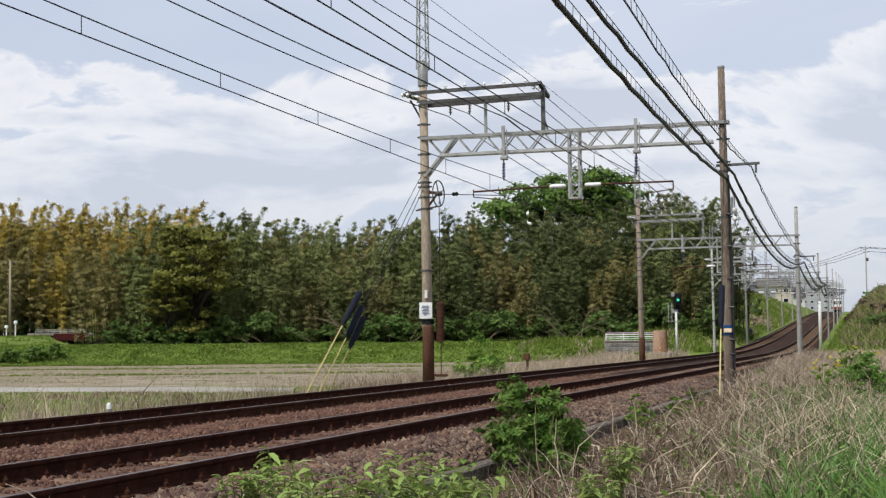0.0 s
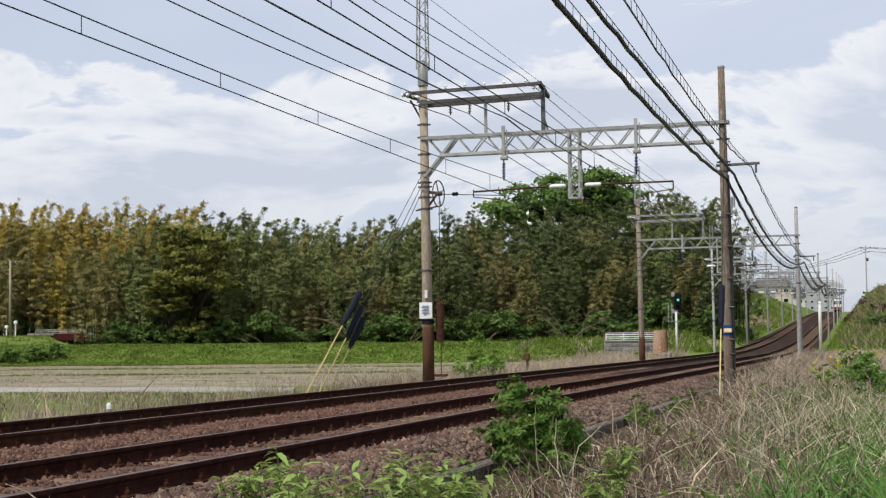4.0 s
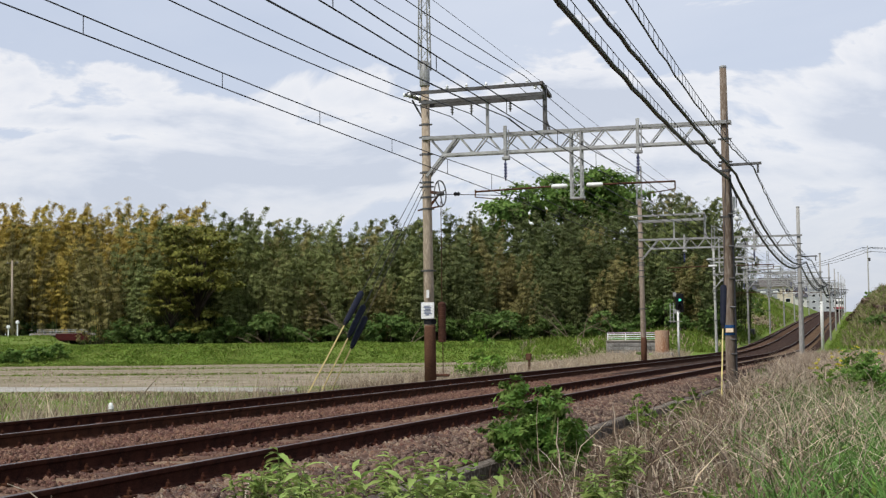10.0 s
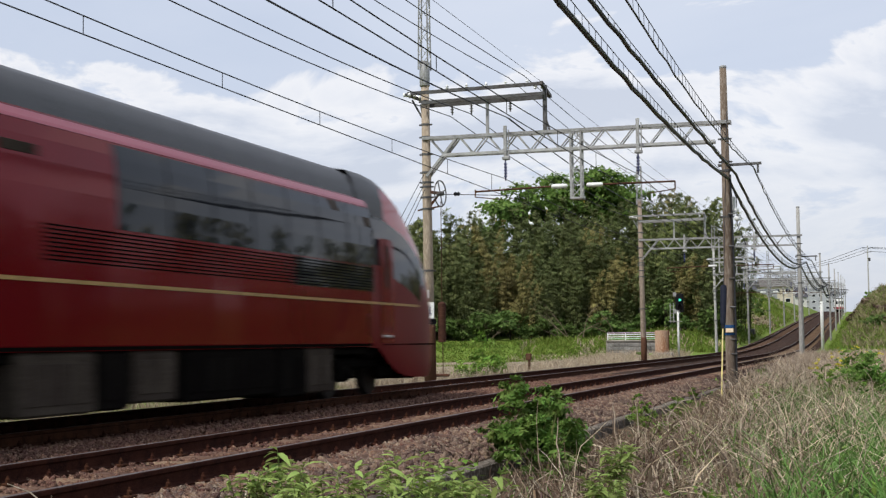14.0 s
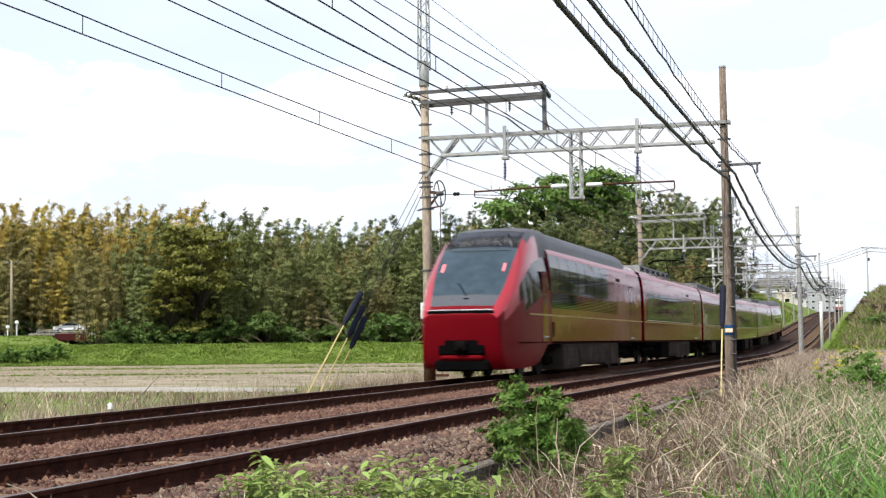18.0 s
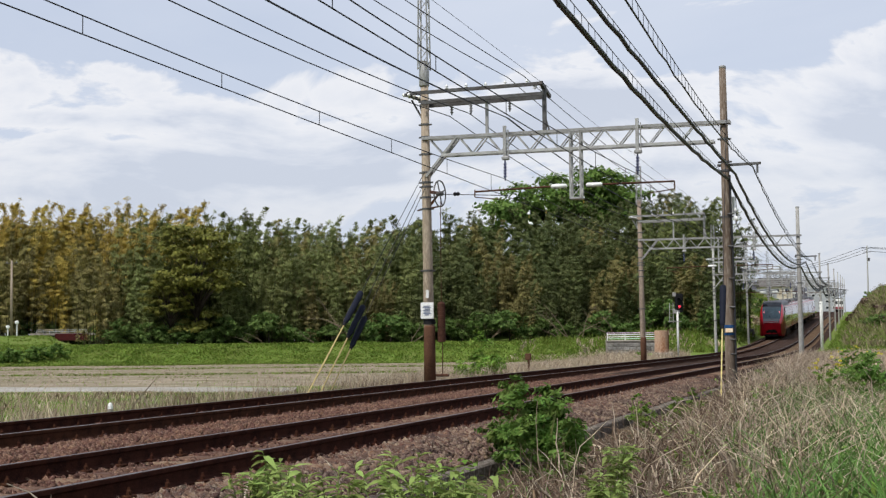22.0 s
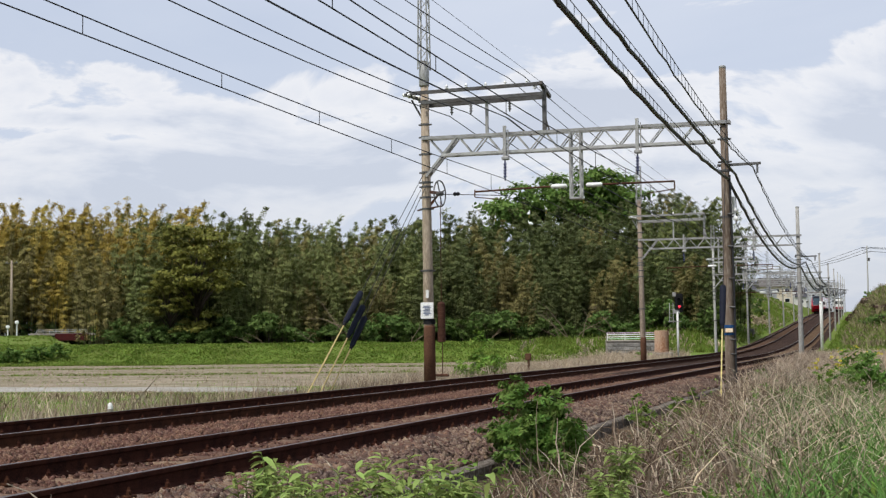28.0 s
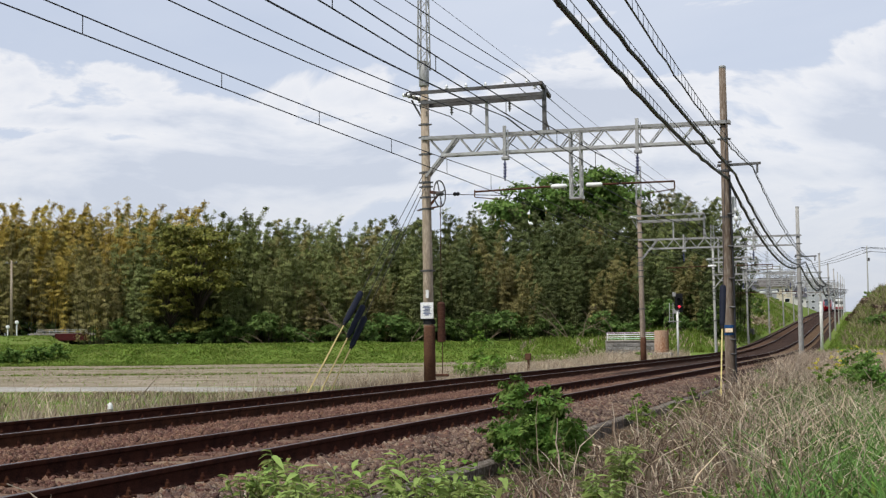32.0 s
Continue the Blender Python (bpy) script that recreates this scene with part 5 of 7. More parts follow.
def bamboo_mesh(seed, height, mat, leaves=14500, culms=19, spread=2.8, ln=0.44, wd=0.072):
    """Arching culms, each with a tapering plume of drooping sprays about its upper part."""
    g = np.random.default_rng(seed)
    cv = []
    for i in range(culms):
        b = np.array([g.uniform(-spread, spread), g.uniform(-spread, spread) * 0.7, 0])
        hgt = height * (0.40 + 0.60 * ((i + 0.5) / culms) ** 0.7)
        az, q = g.normal() * 0.9, hgt * g.uniform(0.06, 0.24)
        t = np.linspace(0, 1, 11)
        arch = t ** 2.3
        cv.append(np.stack([b[0] + math.cos(az) * q * arch, b[1] + math.sin(az) * q * arch, hgt * (t - 0.07 * t ** 4)], 1))
    per = leaves // culms
    cs, ds, ss = [], [], []
    for line in cv:
        hgt = line[-1, 2]
        # sprays at the nodes: long in the middle of the plume, short at the nodding tip
        nspray = max(30, per // 17)
        t0 = max(0.06, 1.0 - 10.5 / hgt)
        ts = t0 + (1 - t0) * np.sort(g.random(nspray)) ** 0.9
        f = (ts - t0) / (1 - t0)
        reach = (0.20 + 0.95 * np.sin(np.clip(f, 0, 1) ** 0.8 * 2.75) ** 1.0) * (0.65 + 0.6 * g.random(nspray))
        reach = np.maximum(reach * np.sqrt(1.02 - f), 0.16)
        az = g.random(nspray) * 6.283
        si = g.integers(0, nspray, per)
        at = np.stack([np.interp(ts[si], np.linspace(0, 1, 11), line[:, a]) for a in range(3)], 1)
        w = g.random(per) ** 0.6
        r = w * reach[si]
        out = np.stack([np.cos(az[si]), np.sin(az[si]), np.zeros(per)], 1)
        side = np.stack([-np.sin(az[si]), np.cos(az[si]), np.zeros(per)], 1)
        c = at + out * r[:, None] + side * (0.16 * g.normal(size=per) * (0.4 + w))[:, None]
        c[:, 2] += 0.75 * r - 0.6 * r * r / np.maximum(reach[si], 0.3) + 0.07 * g.normal(size=per)
        d = unit(out * 0.75 + side * (0.5 * g.normal(size=per))[:, None] + np.array([0, 0, -0.5]) * (0.3 + w)[:, None] + 0.15 * g.normal(size=(per, 3)))
        n = unit(out * 0.65 + np.array([0, 0, 0.75]) + 0.35 * g.normal(size=(per, 3)))
        cs.append(c), ds.append(d), ss.append(unit(np.cross(d, n)))
    c, d, s = np.concatenate(cs), np.concatenate(ds), np.concatenate(ss)
    k = 0.6 + 0.8 * g.random(len(c))
    half, wide = d * (ln * 0.5 * k)[:, None], s * (wd * 0.5 * k)[:, None]
    P = np.stack([c - half + wide, c - half - wide, c + half], 1).reshape(-1, 3)
    F = np.arange(len(c) * 3).reshape(-1, 3)
    cul = Kit()
    for line in cv:
        cul.tube([tuple(p) for p in line], list(np.linspace(0.055, 0.012, 11)), 5)
    return from_arrays("foliage", P, F, mat), cul


BAMBOO_GREEN = leafy("bamboo_leaf_green", (0.225, 0.265, 0.090), (0.130, 0.165, 0.058), (0.370, 0.370, 0.150), 0.26, 0.45, 0.18)
BAMBOO_DEEP = leafy("bamboo_leaf_deep_green", (0.160, 0.195, 0.070), (0.085, 0.115, 0.044), (0.280, 0.295, 0.125), 0.26, 0.45, 0.18)
BAMBOO_OLIVE = leafy("bamboo_leaf_olive", (0.300, 0.265, 0.098), (0.165, 0.162, 0.060), (0.450, 0.380, 0.165), 0.28, 0.45, 0.18)
BAMBOO_GOLD = leafy("bamboo_leaf_yellowing", (0.52, 0.390, 0.088), (0.32, 0.265, 0.062), (0.64, 0.485, 0.135), 0.24, 0.4, 0.22)
EVERGREEN = leafy("evergreen_leaf", (0.165, 0.170, 0.036), (0.085, 0.095, 0.022), (0.290, 0.260, 0.064), 0.2, 0.5, 0.1)
FRESH = leafy("fresh_green_leaf", (0.130, 0.225, 0.048), (0.070, 0.130, 0.028), (0.235, 0.315, 0.082), 0.22, 0.4, 0.2)
UNDERGROWTH = leafy("undergrowth_leaf", (0.100, 0.170, 0.042), (0.055, 0.095, 0.025), (0.195, 0.265, 0.076), 0.24, 0.5, 0.18)
CULM = material("bamboo_culm", (0.06, 0.062, 0.03), 0.6, 0, (0.035, 0.036, 0.018), 2, 20, 0.1)


def bamboo(name, seed, hgt, mat, label, **kw):
    fol, cul = bamboo_mesh(seed, hgt, mat, **kw)
    b = thing(name, None, label, "bamboo", "bamboo of the wood")
    part("foliage", fol, None, b)
    tagged(part("cane", cul, CULM, b), kind="stuff")
    return b


def tree(name, seed, lobes, trunk, leaves, ln, wd, mat, label, category="tree", group="trees of the wood"):
    t = thing(name, None, label, category, group)
    part("crown", crown_mesh("crown", seed, lobes, leaves, ln, wd, mat), None, t)
    k = Kit()
    top = max(l[2] for l in lobes)
    k.tube([(0, 0, -0.3), (0.1, 0, top * 0.3), (0.0, 0.15, top * 0.6), (0.1, 0, top * 0.85)], [trunk, trunk * 0.8, trunk * 0.55, trunk * 0.2], 8)
    for l in lobes[::2]:
        z = l[2] * 0.55
        k.tube([(0.05, 0.05, z * 0.8), (l[0] * 0.5, l[1] * 0.5, l[2] * 0.75), (l[0], l[1], l[2])], [trunk * 0.4, trunk * 0.25, trunk * 0.08], 6)
    part("trunk", k, BARK, t, smooth=True)
    return t


def lobes_for(seed, n, r, h, lo=0.35, size=0.45):
    g = random.Random(seed)
    out = []
    for i in range(n):
        a, f = g.uniform(0, 6.28), math.sqrt(g.random())
        z = h * (lo + (1 - lo) * g.random())
        taper = math.sqrt(max(0.08, 1 - ((z / h - 0.55) / 0.55) ** 2))
        q = r * size * g.uniform(0.7, 1.2)
        out.append((math.cos(a) * r * f * taper, math.sin(a) * r * f * taper, z - q * 0.4, q, q, q * 0.72))
    return out


def plant(ob, x, y, turn, k, sink=0.0):
    u, v = uv_of(x, y)
    return copy_thing(ob, Matrix.Translation((x, y, height_at(u, v) - sink)) @ Matrix.Rotation(turn, 4, "Z") @ Matrix.Diagonal((k, k, k, 1)))


gw = random.Random(21)
GREENS = [bamboo("bamboo_clump", 100 + i, 14.5, BAMBOO_GREEN, "tall feathery green bamboo clump at the edge of the wood") for i in range(4)]
OLIVES = [bamboo("bamboo_clump", 110 + i, 14.0, BAMBOO_OLIVE, "tall olive-brown bamboo clump at the edge of the wood") for i in range(3)]
GOLDS = [bamboo("bamboo_clump", 120 + i, 15.0, BAMBOO_GOLD, "tall yellowing bamboo clump in the wood") for i in range(3)]
SHRUBS = [tree("bush", 130 + i, lobes_for(130 + i, 9, 2.0, 3.4, 0.2, 0.5), 0.09, 1900, 0.34, 0.18, UNDERGROWTH, "dense dark green bush along the levee", "bush", "bushes along the wood") for i in range(3)]


def pads(seed, n, r, h):
    """Flat layered boughs about a trunk: an umbrella above, a few low boughs, an open hollow between."""
    g = random.Random(seed)
    out = []
    for i in range(n):
        f = (i + 0.5) / n
        z = h * (0.46 + 0.53 * f) if i % 11 else h * g.uniform(0.12, 0.3)
        reach = r * math.sqrt(max(0.05, 1 - ((z / h - 0.62) / 0.42) ** 2))
        a = i * 2.4 + g.uniform(-0.4, 0.4)
        q = g.uniform(0.5, 1.0) * reach
        w = g.uniform(1.0, 1.75)
        out.append((math.cos(a) * q, math.sin(a) * q, z - 0.1 * q, w, w, g.uniform(0.28, 0.42)))
    return out


DARKS = [tree("evergreen_tree", 140 + i, pads(140 + i, 46, 4.9, 14.0), 0.32, 16000, 0.36, 0.22, EVERGREEN, "broad dark evergreen tree with layered boughs") for i in range(2)]
DEEPS = [bamboo("bamboo_clump", 160 + i, 14.2, BAMBOO_DEEP, "tall dark green bamboo clump at the edge of the wood") for i in range(3)]
gb = random.Random(8)
BIG_LOBES = []
for i in range(60):
    a, q = gb.uniform(0, 6.28), math.sqrt(gb.random())
    bx, by = math.cos(a) * q * 9.6, math.sin(a) * q * 5.5
    dome = math.sqrt(max(0.0, 1 - (bx / 11.5) ** 2 - (by / 8) ** 2))
    BIG_LOBES.append((bx, by, 6.3 + 8.3 * dome * gb.uniform(0.2, 1.0) + bx * 0.16, gb.uniform(1.5, 2.5), gb.uniform(1.5, 2.5), gb.uniform(0.9, 1.4)))
BIG = tree("great_tree", 150, BIG_LOBES, 0.55, 26000, 0.42, 0.28, FRESH, "great spreading fresh-green tree rising over the wood")
# rows across the view: a low front row by the levee, taller ones behind
for row, (y0, step) in enumerate(((151, 3.2), (155, 3.0), (159.5, 3.0), (164, 3.0), (169, 2.3))):
    x = -37.0
    while x < 31.0 + row * 0.7:
        px = x + gw.uniform(-1, 1)
        x += step * gw.uniform(0.75, 1.2)
        img = px / y0
        if row < 2 and abs(px + 27.0) < 3.6:
            continue
        gold = img < -0.17 and gw.random() < (0.0, 0.15, 0.9, 0.97, 0.97)[row] * min(1, (-0.14 - img) * 16)
        dark = smooth01(img, -0.13, 0.03) * 0.75
        pool = GOLDS if gold else DEEPS if gw.random() < dark else OLIVES if gw.random() < 0.45 else GREENS
        k = gw.uniform(0.84, 1.06) * (gw.uniform(0.42, 0.8), gw.uniform(0.78, 0.98), 0.99, 1.0, 0.99)[row] * (1.0 + 0.225 * smooth01(-img, 0.165, 0.20) + 0.07 * smooth01(img, -0.16, -0.12) * (1 - smooth01(img, -0.03, 0.01)))
        plant(gw.choice(pool), px, y0 + gw.uniform(-1.0, 1.0), gw.uniform(-0.7, 0.7) + (math.pi if gw.random() < 0.2 else 0), k)
# behind the road on the left, farther off and taller
for row, (y0, step) in enumerate(((206, 3.6), (212, 3.2), (218, 2.3))):
    x = -84.0
    while x < -47.0:
        px = x + gw.uniform(-1, 1)
        plant(gw.choice(GOLDS if gw.random() < (0.05, 0.5, 0.97)[row] else OLIVES), px, y0 + gw.uniform(-1.2, 1.2), gw.uniform(0, 6.28), gw.uniform(1.28, 1.41) * (0.8, 1.05, 1.16)[row])
        x += step * gw.uniform(0.75, 1.2)
for i in range(6):
    plant(gw.choice(SHRUBS), -74 + i * 5 + gw.uniform(-1, 1), 206, gw.uniform(0, 6), gw.uniform(0.5, 1.1), 0.2)
x = -36.0
for q in range(5):
    plant(gw.choice(SHRUBS), -31 + q * 2.3, 150.6, gw.uniform(0, 6.28), gw.uniform(0.5, 0.8), 0.2)
while x < 30.5:
    plant(gw.choice(SHRUBS), x, 148.8 + gw.uniform(-0.6, 0.8), gw.uniform(0, 6.28), gw.uniform(0.4, 1.1), 0.2)
    x += gw.uniform(1.2, 2.8)
for yb, xa, xb, ka, kb in ((154.5, -36, 31, 0.7, 1.2), (166.0, -40, 34, 1.0, 1.5), (175.0, -42, 36, 1.2, 1.7)):
    x = xa
    while x < xb:
        plant(gw.choice(SHRUBS), x, yb + gw.uniform(-0.8, 0.8), gw.uniform(0, 6.28), gw.uniform(ka, kb), 0.3)
        x += gw.uniform(2.6, 4.2)
plant(DARKS[0], -26.9, 149.8, 0.4, 0.94)
plant(DARKS[1], -29.6, 149.2, 1.9, 0.55)
plant(BIG, 15.2, 174, 0.0, 1.08)
for px, py, k in ((26.8, 168, 0.99), (30.2, 171, 1.03), (33.0, 169, 0.88)):
    plant(gw.choice(DEEPS), px, py, gw.uniform(0, 6), k)
for px, k in ((-27.6, 1.17), (-25.4, 1.2), (-23.2, 1.17), (-21.0, 1.1)):
    plant(gw.choice(GREENS), px, 163.0, gw.uniform(0, 6), k)
for px in (-63.5, -61.0, -58.5, -56.0, -53.5, -51.0):
    plant(gw.choice(GOLDS), px, 221.0, gw.uniform(0, 6), gw.uniform(1.38, 1.5))
plant(BIG, -86.0, 262, 1.4, 1.45)
# a tree belt beyond the verge, which shows in the train's flanks
for i in range(30):
    ub, vb = 8 + i * 6.1 + gw.uniform(-2, 2), 17 + gw.uniform(-2.5, 4)
    p = W(ub, vb, 0, False)
    plant(gw.choice(OLIVES + DEEPS), p.x, p.y, gw.uniform(0, 6.28), gw.uniform(0.6, 0.92) * (0.6 if ub < 45 else 1.0), 0.2)
for ob in GREENS + OLIVES + GOLDS + DEEPS + SHRUBS + DARKS + [BIG]:
    for o in [*ob.children_recursive, ob]:
        bpy.data.objects.remove(o)

# Fallen bare branches along the edge of the wood.
BARE = material("bleached_dead_wood", (0.20, 0.155, 0.11), 0.9, 0, (0.12, 0.09, 0.065), 2, 20, 0.3)
gd = random.Random(77)
for bx, bz, ln, lean in ((-11.4, 4.5, 5.5, -0.9), (-10.0, 3.2, 4.5, -0.6), (-11.9, 3.0, 4.0, 0.5), (-13.0, 2.0, 3.5, -1.1), (13.2, 2.6, 6.5, -0.45), (12.6, 2.0, 5.0, -0.7), (14.4, 3.0, 4.5, 0.4), (17.5, 3.2, 4.0, -0.5), (4.5, 2.6, 4.0, 0.7), (-19.3, 2.2, 4.0, -0.8), (-3.6, 2.4, 4.2, 0.6), (22.0, 2.4, 4.0, -0.4)):
    k = Kit()
    for j in range(2):
        a = lean + gd.uniform(-0.5, 0.5)
        p, pts = Vector((gd.uniform(-0.4, 0.4), 0, -1.6)), []
        n = ln * gd.uniform(0.6, 1.0)
        for i in range(7):
            pts.append(p.copy())
            p = p + Vector((math.sin(a), gd.uniform(-0.25, 0.1), math.cos(a))) * n / 6
            a += gd.uniform(-0.12, 0.28) * (1 if lean > 0 else -1)
        k.tube(pts, [0.05, 0.045, 0.04, 0.033, 0.026, 0.018, 0.008], 5)
        for i in (3, 4, 5):
            q = pts[i] + Vector((gd.uniform(-0.8, 0.8), gd.uniform(-0.5, 0.1), gd.uniform(0.1, 0.8)))
            k.tube([pts[i], q], [0.02, 0.006], 4)
    tagged(part("dead_branch", k, BARE, m=Matrix.Translation((bx, 147.6, bz))), "bare bleached dead branch leaning at the edge of the wood", "branch", "dead branches")

# White egrets that roost in the great tree.
FEATHER = material("white_feather", (0.86, 0.86, 0.84), 0.8, 0, (0.78, 0.78, 0.76), 6, 40, 0.1, spread=0.03)
BEAK = material("yellow_beak", (0.5, 0.36, 0.06), 0.5, 0, spread=0.05)
for i, (ex, ey, ez) in enumerate(((4.3, 168.0, 17.05), (10.3, 167.0, 16.4), (10.4, 166.0, 15.1), (12.4, 167.5, 17.0), (17.0, 167.5, 18.2), (21.5, 170.0, 21.2), (6.2, 167.0, 16.0))):
    eg = thing("egret", Matrix.Translation((ex, ey, ez)) @ Matrix.Rotation(i * 1.3, 4, "Z"), "white egret perched in the great tree", "bird", "egrets in the tree")
    s = 0.8 if i < 3 else 0.6
    part("body", Kit().tube([(-0.42 * s, 0, -0.14 * s), (-0.22 * s, 0, 0.0), (0.05 * s, 0, 0.1 * s), (0.24 * s, 0, 0.2 * s)], [0.05 * s, 0.2 * s, 0.22 * s, 0.1 * s], 10), FEATHER, eg, smooth=True)
    part("neck", Kit().tube([(0.22 * s, 0, 0.18 * s), (0.34 * s, 0, 0.32 * s), (0.26 * s, 0, 0.46 * s), (0.38 * s, 0, 0.58 * s)], [0.08 * s, 0.06 * s, 0.05 * s, 0.05 * s], 8), FEATHER, eg, smooth=True)
    part("beak", Kit().tube([(0.4 * s, 0, 0.58 * s), (0.56 * s, 0, 0.53 * s)], [0.03 * s, 0.006 * s], 6), BEAK, eg)
    for q in (-0.05, 0.05):
        part("leg", Kit().tube([(-0.05 * s, q, -0.05), (-0.02 * s, q, -0.5)], 0.02, 5), BEAK, eg)
# Grass, straw and weeds.
def blades(name, u, v, h, w, lean, mat, seed, label, category="grass", z=None):
    """Bent blades that stand on the ground at (u, v): arrays of height and width."""
    g = np.random.default_rng(seed)
    n = len(u)
    if z is None:
        z = ground_z(u, v)
    p = to_world(u, v, z - 0.03)
    az = g.random(n) * 6.283
    ln = lean * (0.3 + g.random(n)) * h
    bend = np.stack([np.cos(az) * ln, np.sin(az) * ln, np.zeros(n)], 1)
    fa = g.random(n) * 3.14159
    side = np.stack([np.cos(fa), np.sin(fa), np.zeros(n)], 1) * (w / 2)[:, None]
    up = np.zeros((n, 3))
    up[:, 2] = h
    m = p + bend * 0.33 + up * 0.58
    t = p + bend + up * (1 - 0.35 * lean * g.random(n))[:, None]
    P = np.stack([p - side, p + side, m + side * 0.8, m - side * 0.8, t + side * 0.12, t - side * 0.12], 1).reshape(-1, 3)
    k = np.arange(n)[:, None] * 6
    F = np.concatenate([k + np.array([0, 1, 2, 3]), k + np.array([3, 2, 4, 5])])
    me = from_arrays(name, P, F, mat)
    return tagged(new(name, me), label, category, kind="stuff")


def kerbside(v):
    """Weeds grow low beside the kerb and taller away from it."""
    return np.clip((v + 4.35) / 1.5, 0.16, 1.0)


def scatter(seed, n, u0, u1, v0, v1, power=1.0, clump=0.0, keep=None):
    g = np.random.default_rng(seed)
    u, v = u0 + (u1 - u0) * g.random(n) ** power, v0 + (v1 - v0) * g.random(n)
    if clump:
        c = g.integers(0, n, n) // 30 * 30 % n
        sel = g.random(n) < 0.75
        u, v = np.where(sel, u[c] + g.normal(size=n) * clump * 0.45, u), np.where(sel, v[c] + g.normal(size=n) * clump * 0.45, v)
        v = np.clip(v, v0, v1)
    if keep is not None:
        ok = keep(u, v, g)
        u, v = u[ok], v[ok]
    return u, v, g


u, v, g = scatter(29, 9000, -14, 9.5, -4.1, 7.0, 1.0, 0.3)
blades("low_grass", u, v, 0.08 + 0.2 * g.random(len(u)), 0.008 + 0.01 * g.random(len(u)), 0.9, GRASS, 28, "short trodden grass round the standpoint", "grass")
# earth under the weeds of the verge
EARTH = material("dark_verge_earth", (0.065, 0.046, 0.031), 0.97, 0, (0.035, 0.027, 0.019), 1.2, 9, 0.8, (0.13, 0.10, 0.065), 0.0, depth=0.05)
eu, ev = np.meshgrid(np.linspace(5, 96, 150), np.linspace(-4.2, 6, 50), indexing="ij")
ez = ground_z(eu, ev) + 0.02 + 0.025 * lumps(eu, ev, 0.35, 0.6)
ei, ej = np.meshgrid(np.arange(149), np.arange(49), indexing="ij")
e0 = (ei * 50 + ej).ravel()
ems = from_arrays("verge_earth", to_world(eu, ev, ez).reshape(-1, 3), np.stack([e0 + 1, e0 + 51, e0 + 50, e0], 1), EARTH)
ems.shade_smooth()
tagged(new("verge_earth", ems), "dark earth with litter under the weeds", "ground", kind="structure")


def green_side(u, v):
    """How far a spot of the verge belongs to the green grass: towards the hill side and near."""
    return smooth01(v + 0.055 * (u - 14), -2.3, 0.5) * (1 - smooth01(u, 30, 46) * 0.75) + 0.22 * lumps(u, v, 1.1, 0.3)


u, v, g = scatter(31, 40000, 9, 44, -2.8, 4.0, 1.3, 0.22, lambda u, v, g: green_side(u, v) > 0.15 + g.random(len(u)) * 0.7)
blades("grass", u, v, 0.2 + 0.5 * g.random(len(u)), 0.015 + 0.026 * g.random(len(u)) ** 2, 0.7, GRASS, 32, "long fresh green grass on the verge")
u, v, g = scatter(33, 16000, 9, 60, -4.1, 3.6, 1.0, 0.3, lambda u, v, g: lumps(u, v, 1.2, 1.7) + g.normal(size=len(u)) * 0.3 > 0.25)
blades("grass", u, v, (0.12 + 0.3 * g.random(len(u))) * kerbside(v), 0.012 + 0.012 * g.random(len(u)), 0.7, GRASS, 34, "low green grass among dry weeds")
# dead weeds by the kerb: a low brown tangle, with taller pale stems
u, v, g = scatter(35, 12500, 10, 46, -4.15, 0.6, 1.0, 0.4, lambda u, v, g: green_side(u, v) < 0.25 + 0.35 * g.random(len(u)))
blades("dead_weeds", u, v, (0.12 + 0.5 * g.random(len(u)) ** 1.3) * kerbside(v), 0.011 + 0.020 * g.random(len(u)) ** 2, 1.8, DEAD, 36, "tangle of dead brown weed stems", "weeds")
u, v, g = scatter(37, 2600, 12, 46, -2.4, 1.2, 1.0, 0.6)
blades("dead_weeds", u, v, (0.3 + 0.6 * g.random(len(u))) * kerbside(v), 0.013 + 0.02 * g.random(len(u)) ** 2, 1.1, STRAW, 38, "pale dry weed stems", "weeds")
# straw towards the hill
u, v, g = scatter(39, 34000, 34, 78, -3.6, 2.4, 0.9, 0.5, lambda u, v, g: ((v + 3.9) / 1.4 > g.random(len(u))) & (lumps(u, v, 2.6, 0.2) + g.random(len(u)) > 0.1))
blades("dry_grass", u, v, 0.35 + 0.55 * g.random(len(u)), 0.014 + 0.022 * g.random(len(u)) ** 2, 0.8, STRAW, 40, "dense pale dry grass on the verge", "grass")
u, v, g = scatter(139, 12000, 70, 120, -3.4, 3.0, 1.0, 0.8)
blades("low_grass", u, v, 0.15 + 0.25 * g.random(len(u)), 0.03 + 0.03 * g.random(len(u)), 0.8, GRASS_LEVEE, 140, "low mixed grass farther along the verge", "grass")
u, v, g = scatter(41, 4200, 13, 60, -1.4, 3.4, 1.0, 0.5)
blades("dry_grass", u, v, 0.4 + 0.5 * g.random(len(u)), 0.012 + 0.016 * g.random(len(u)), 0.8, STRAW, 42, "pale dry grass among green", "grass")
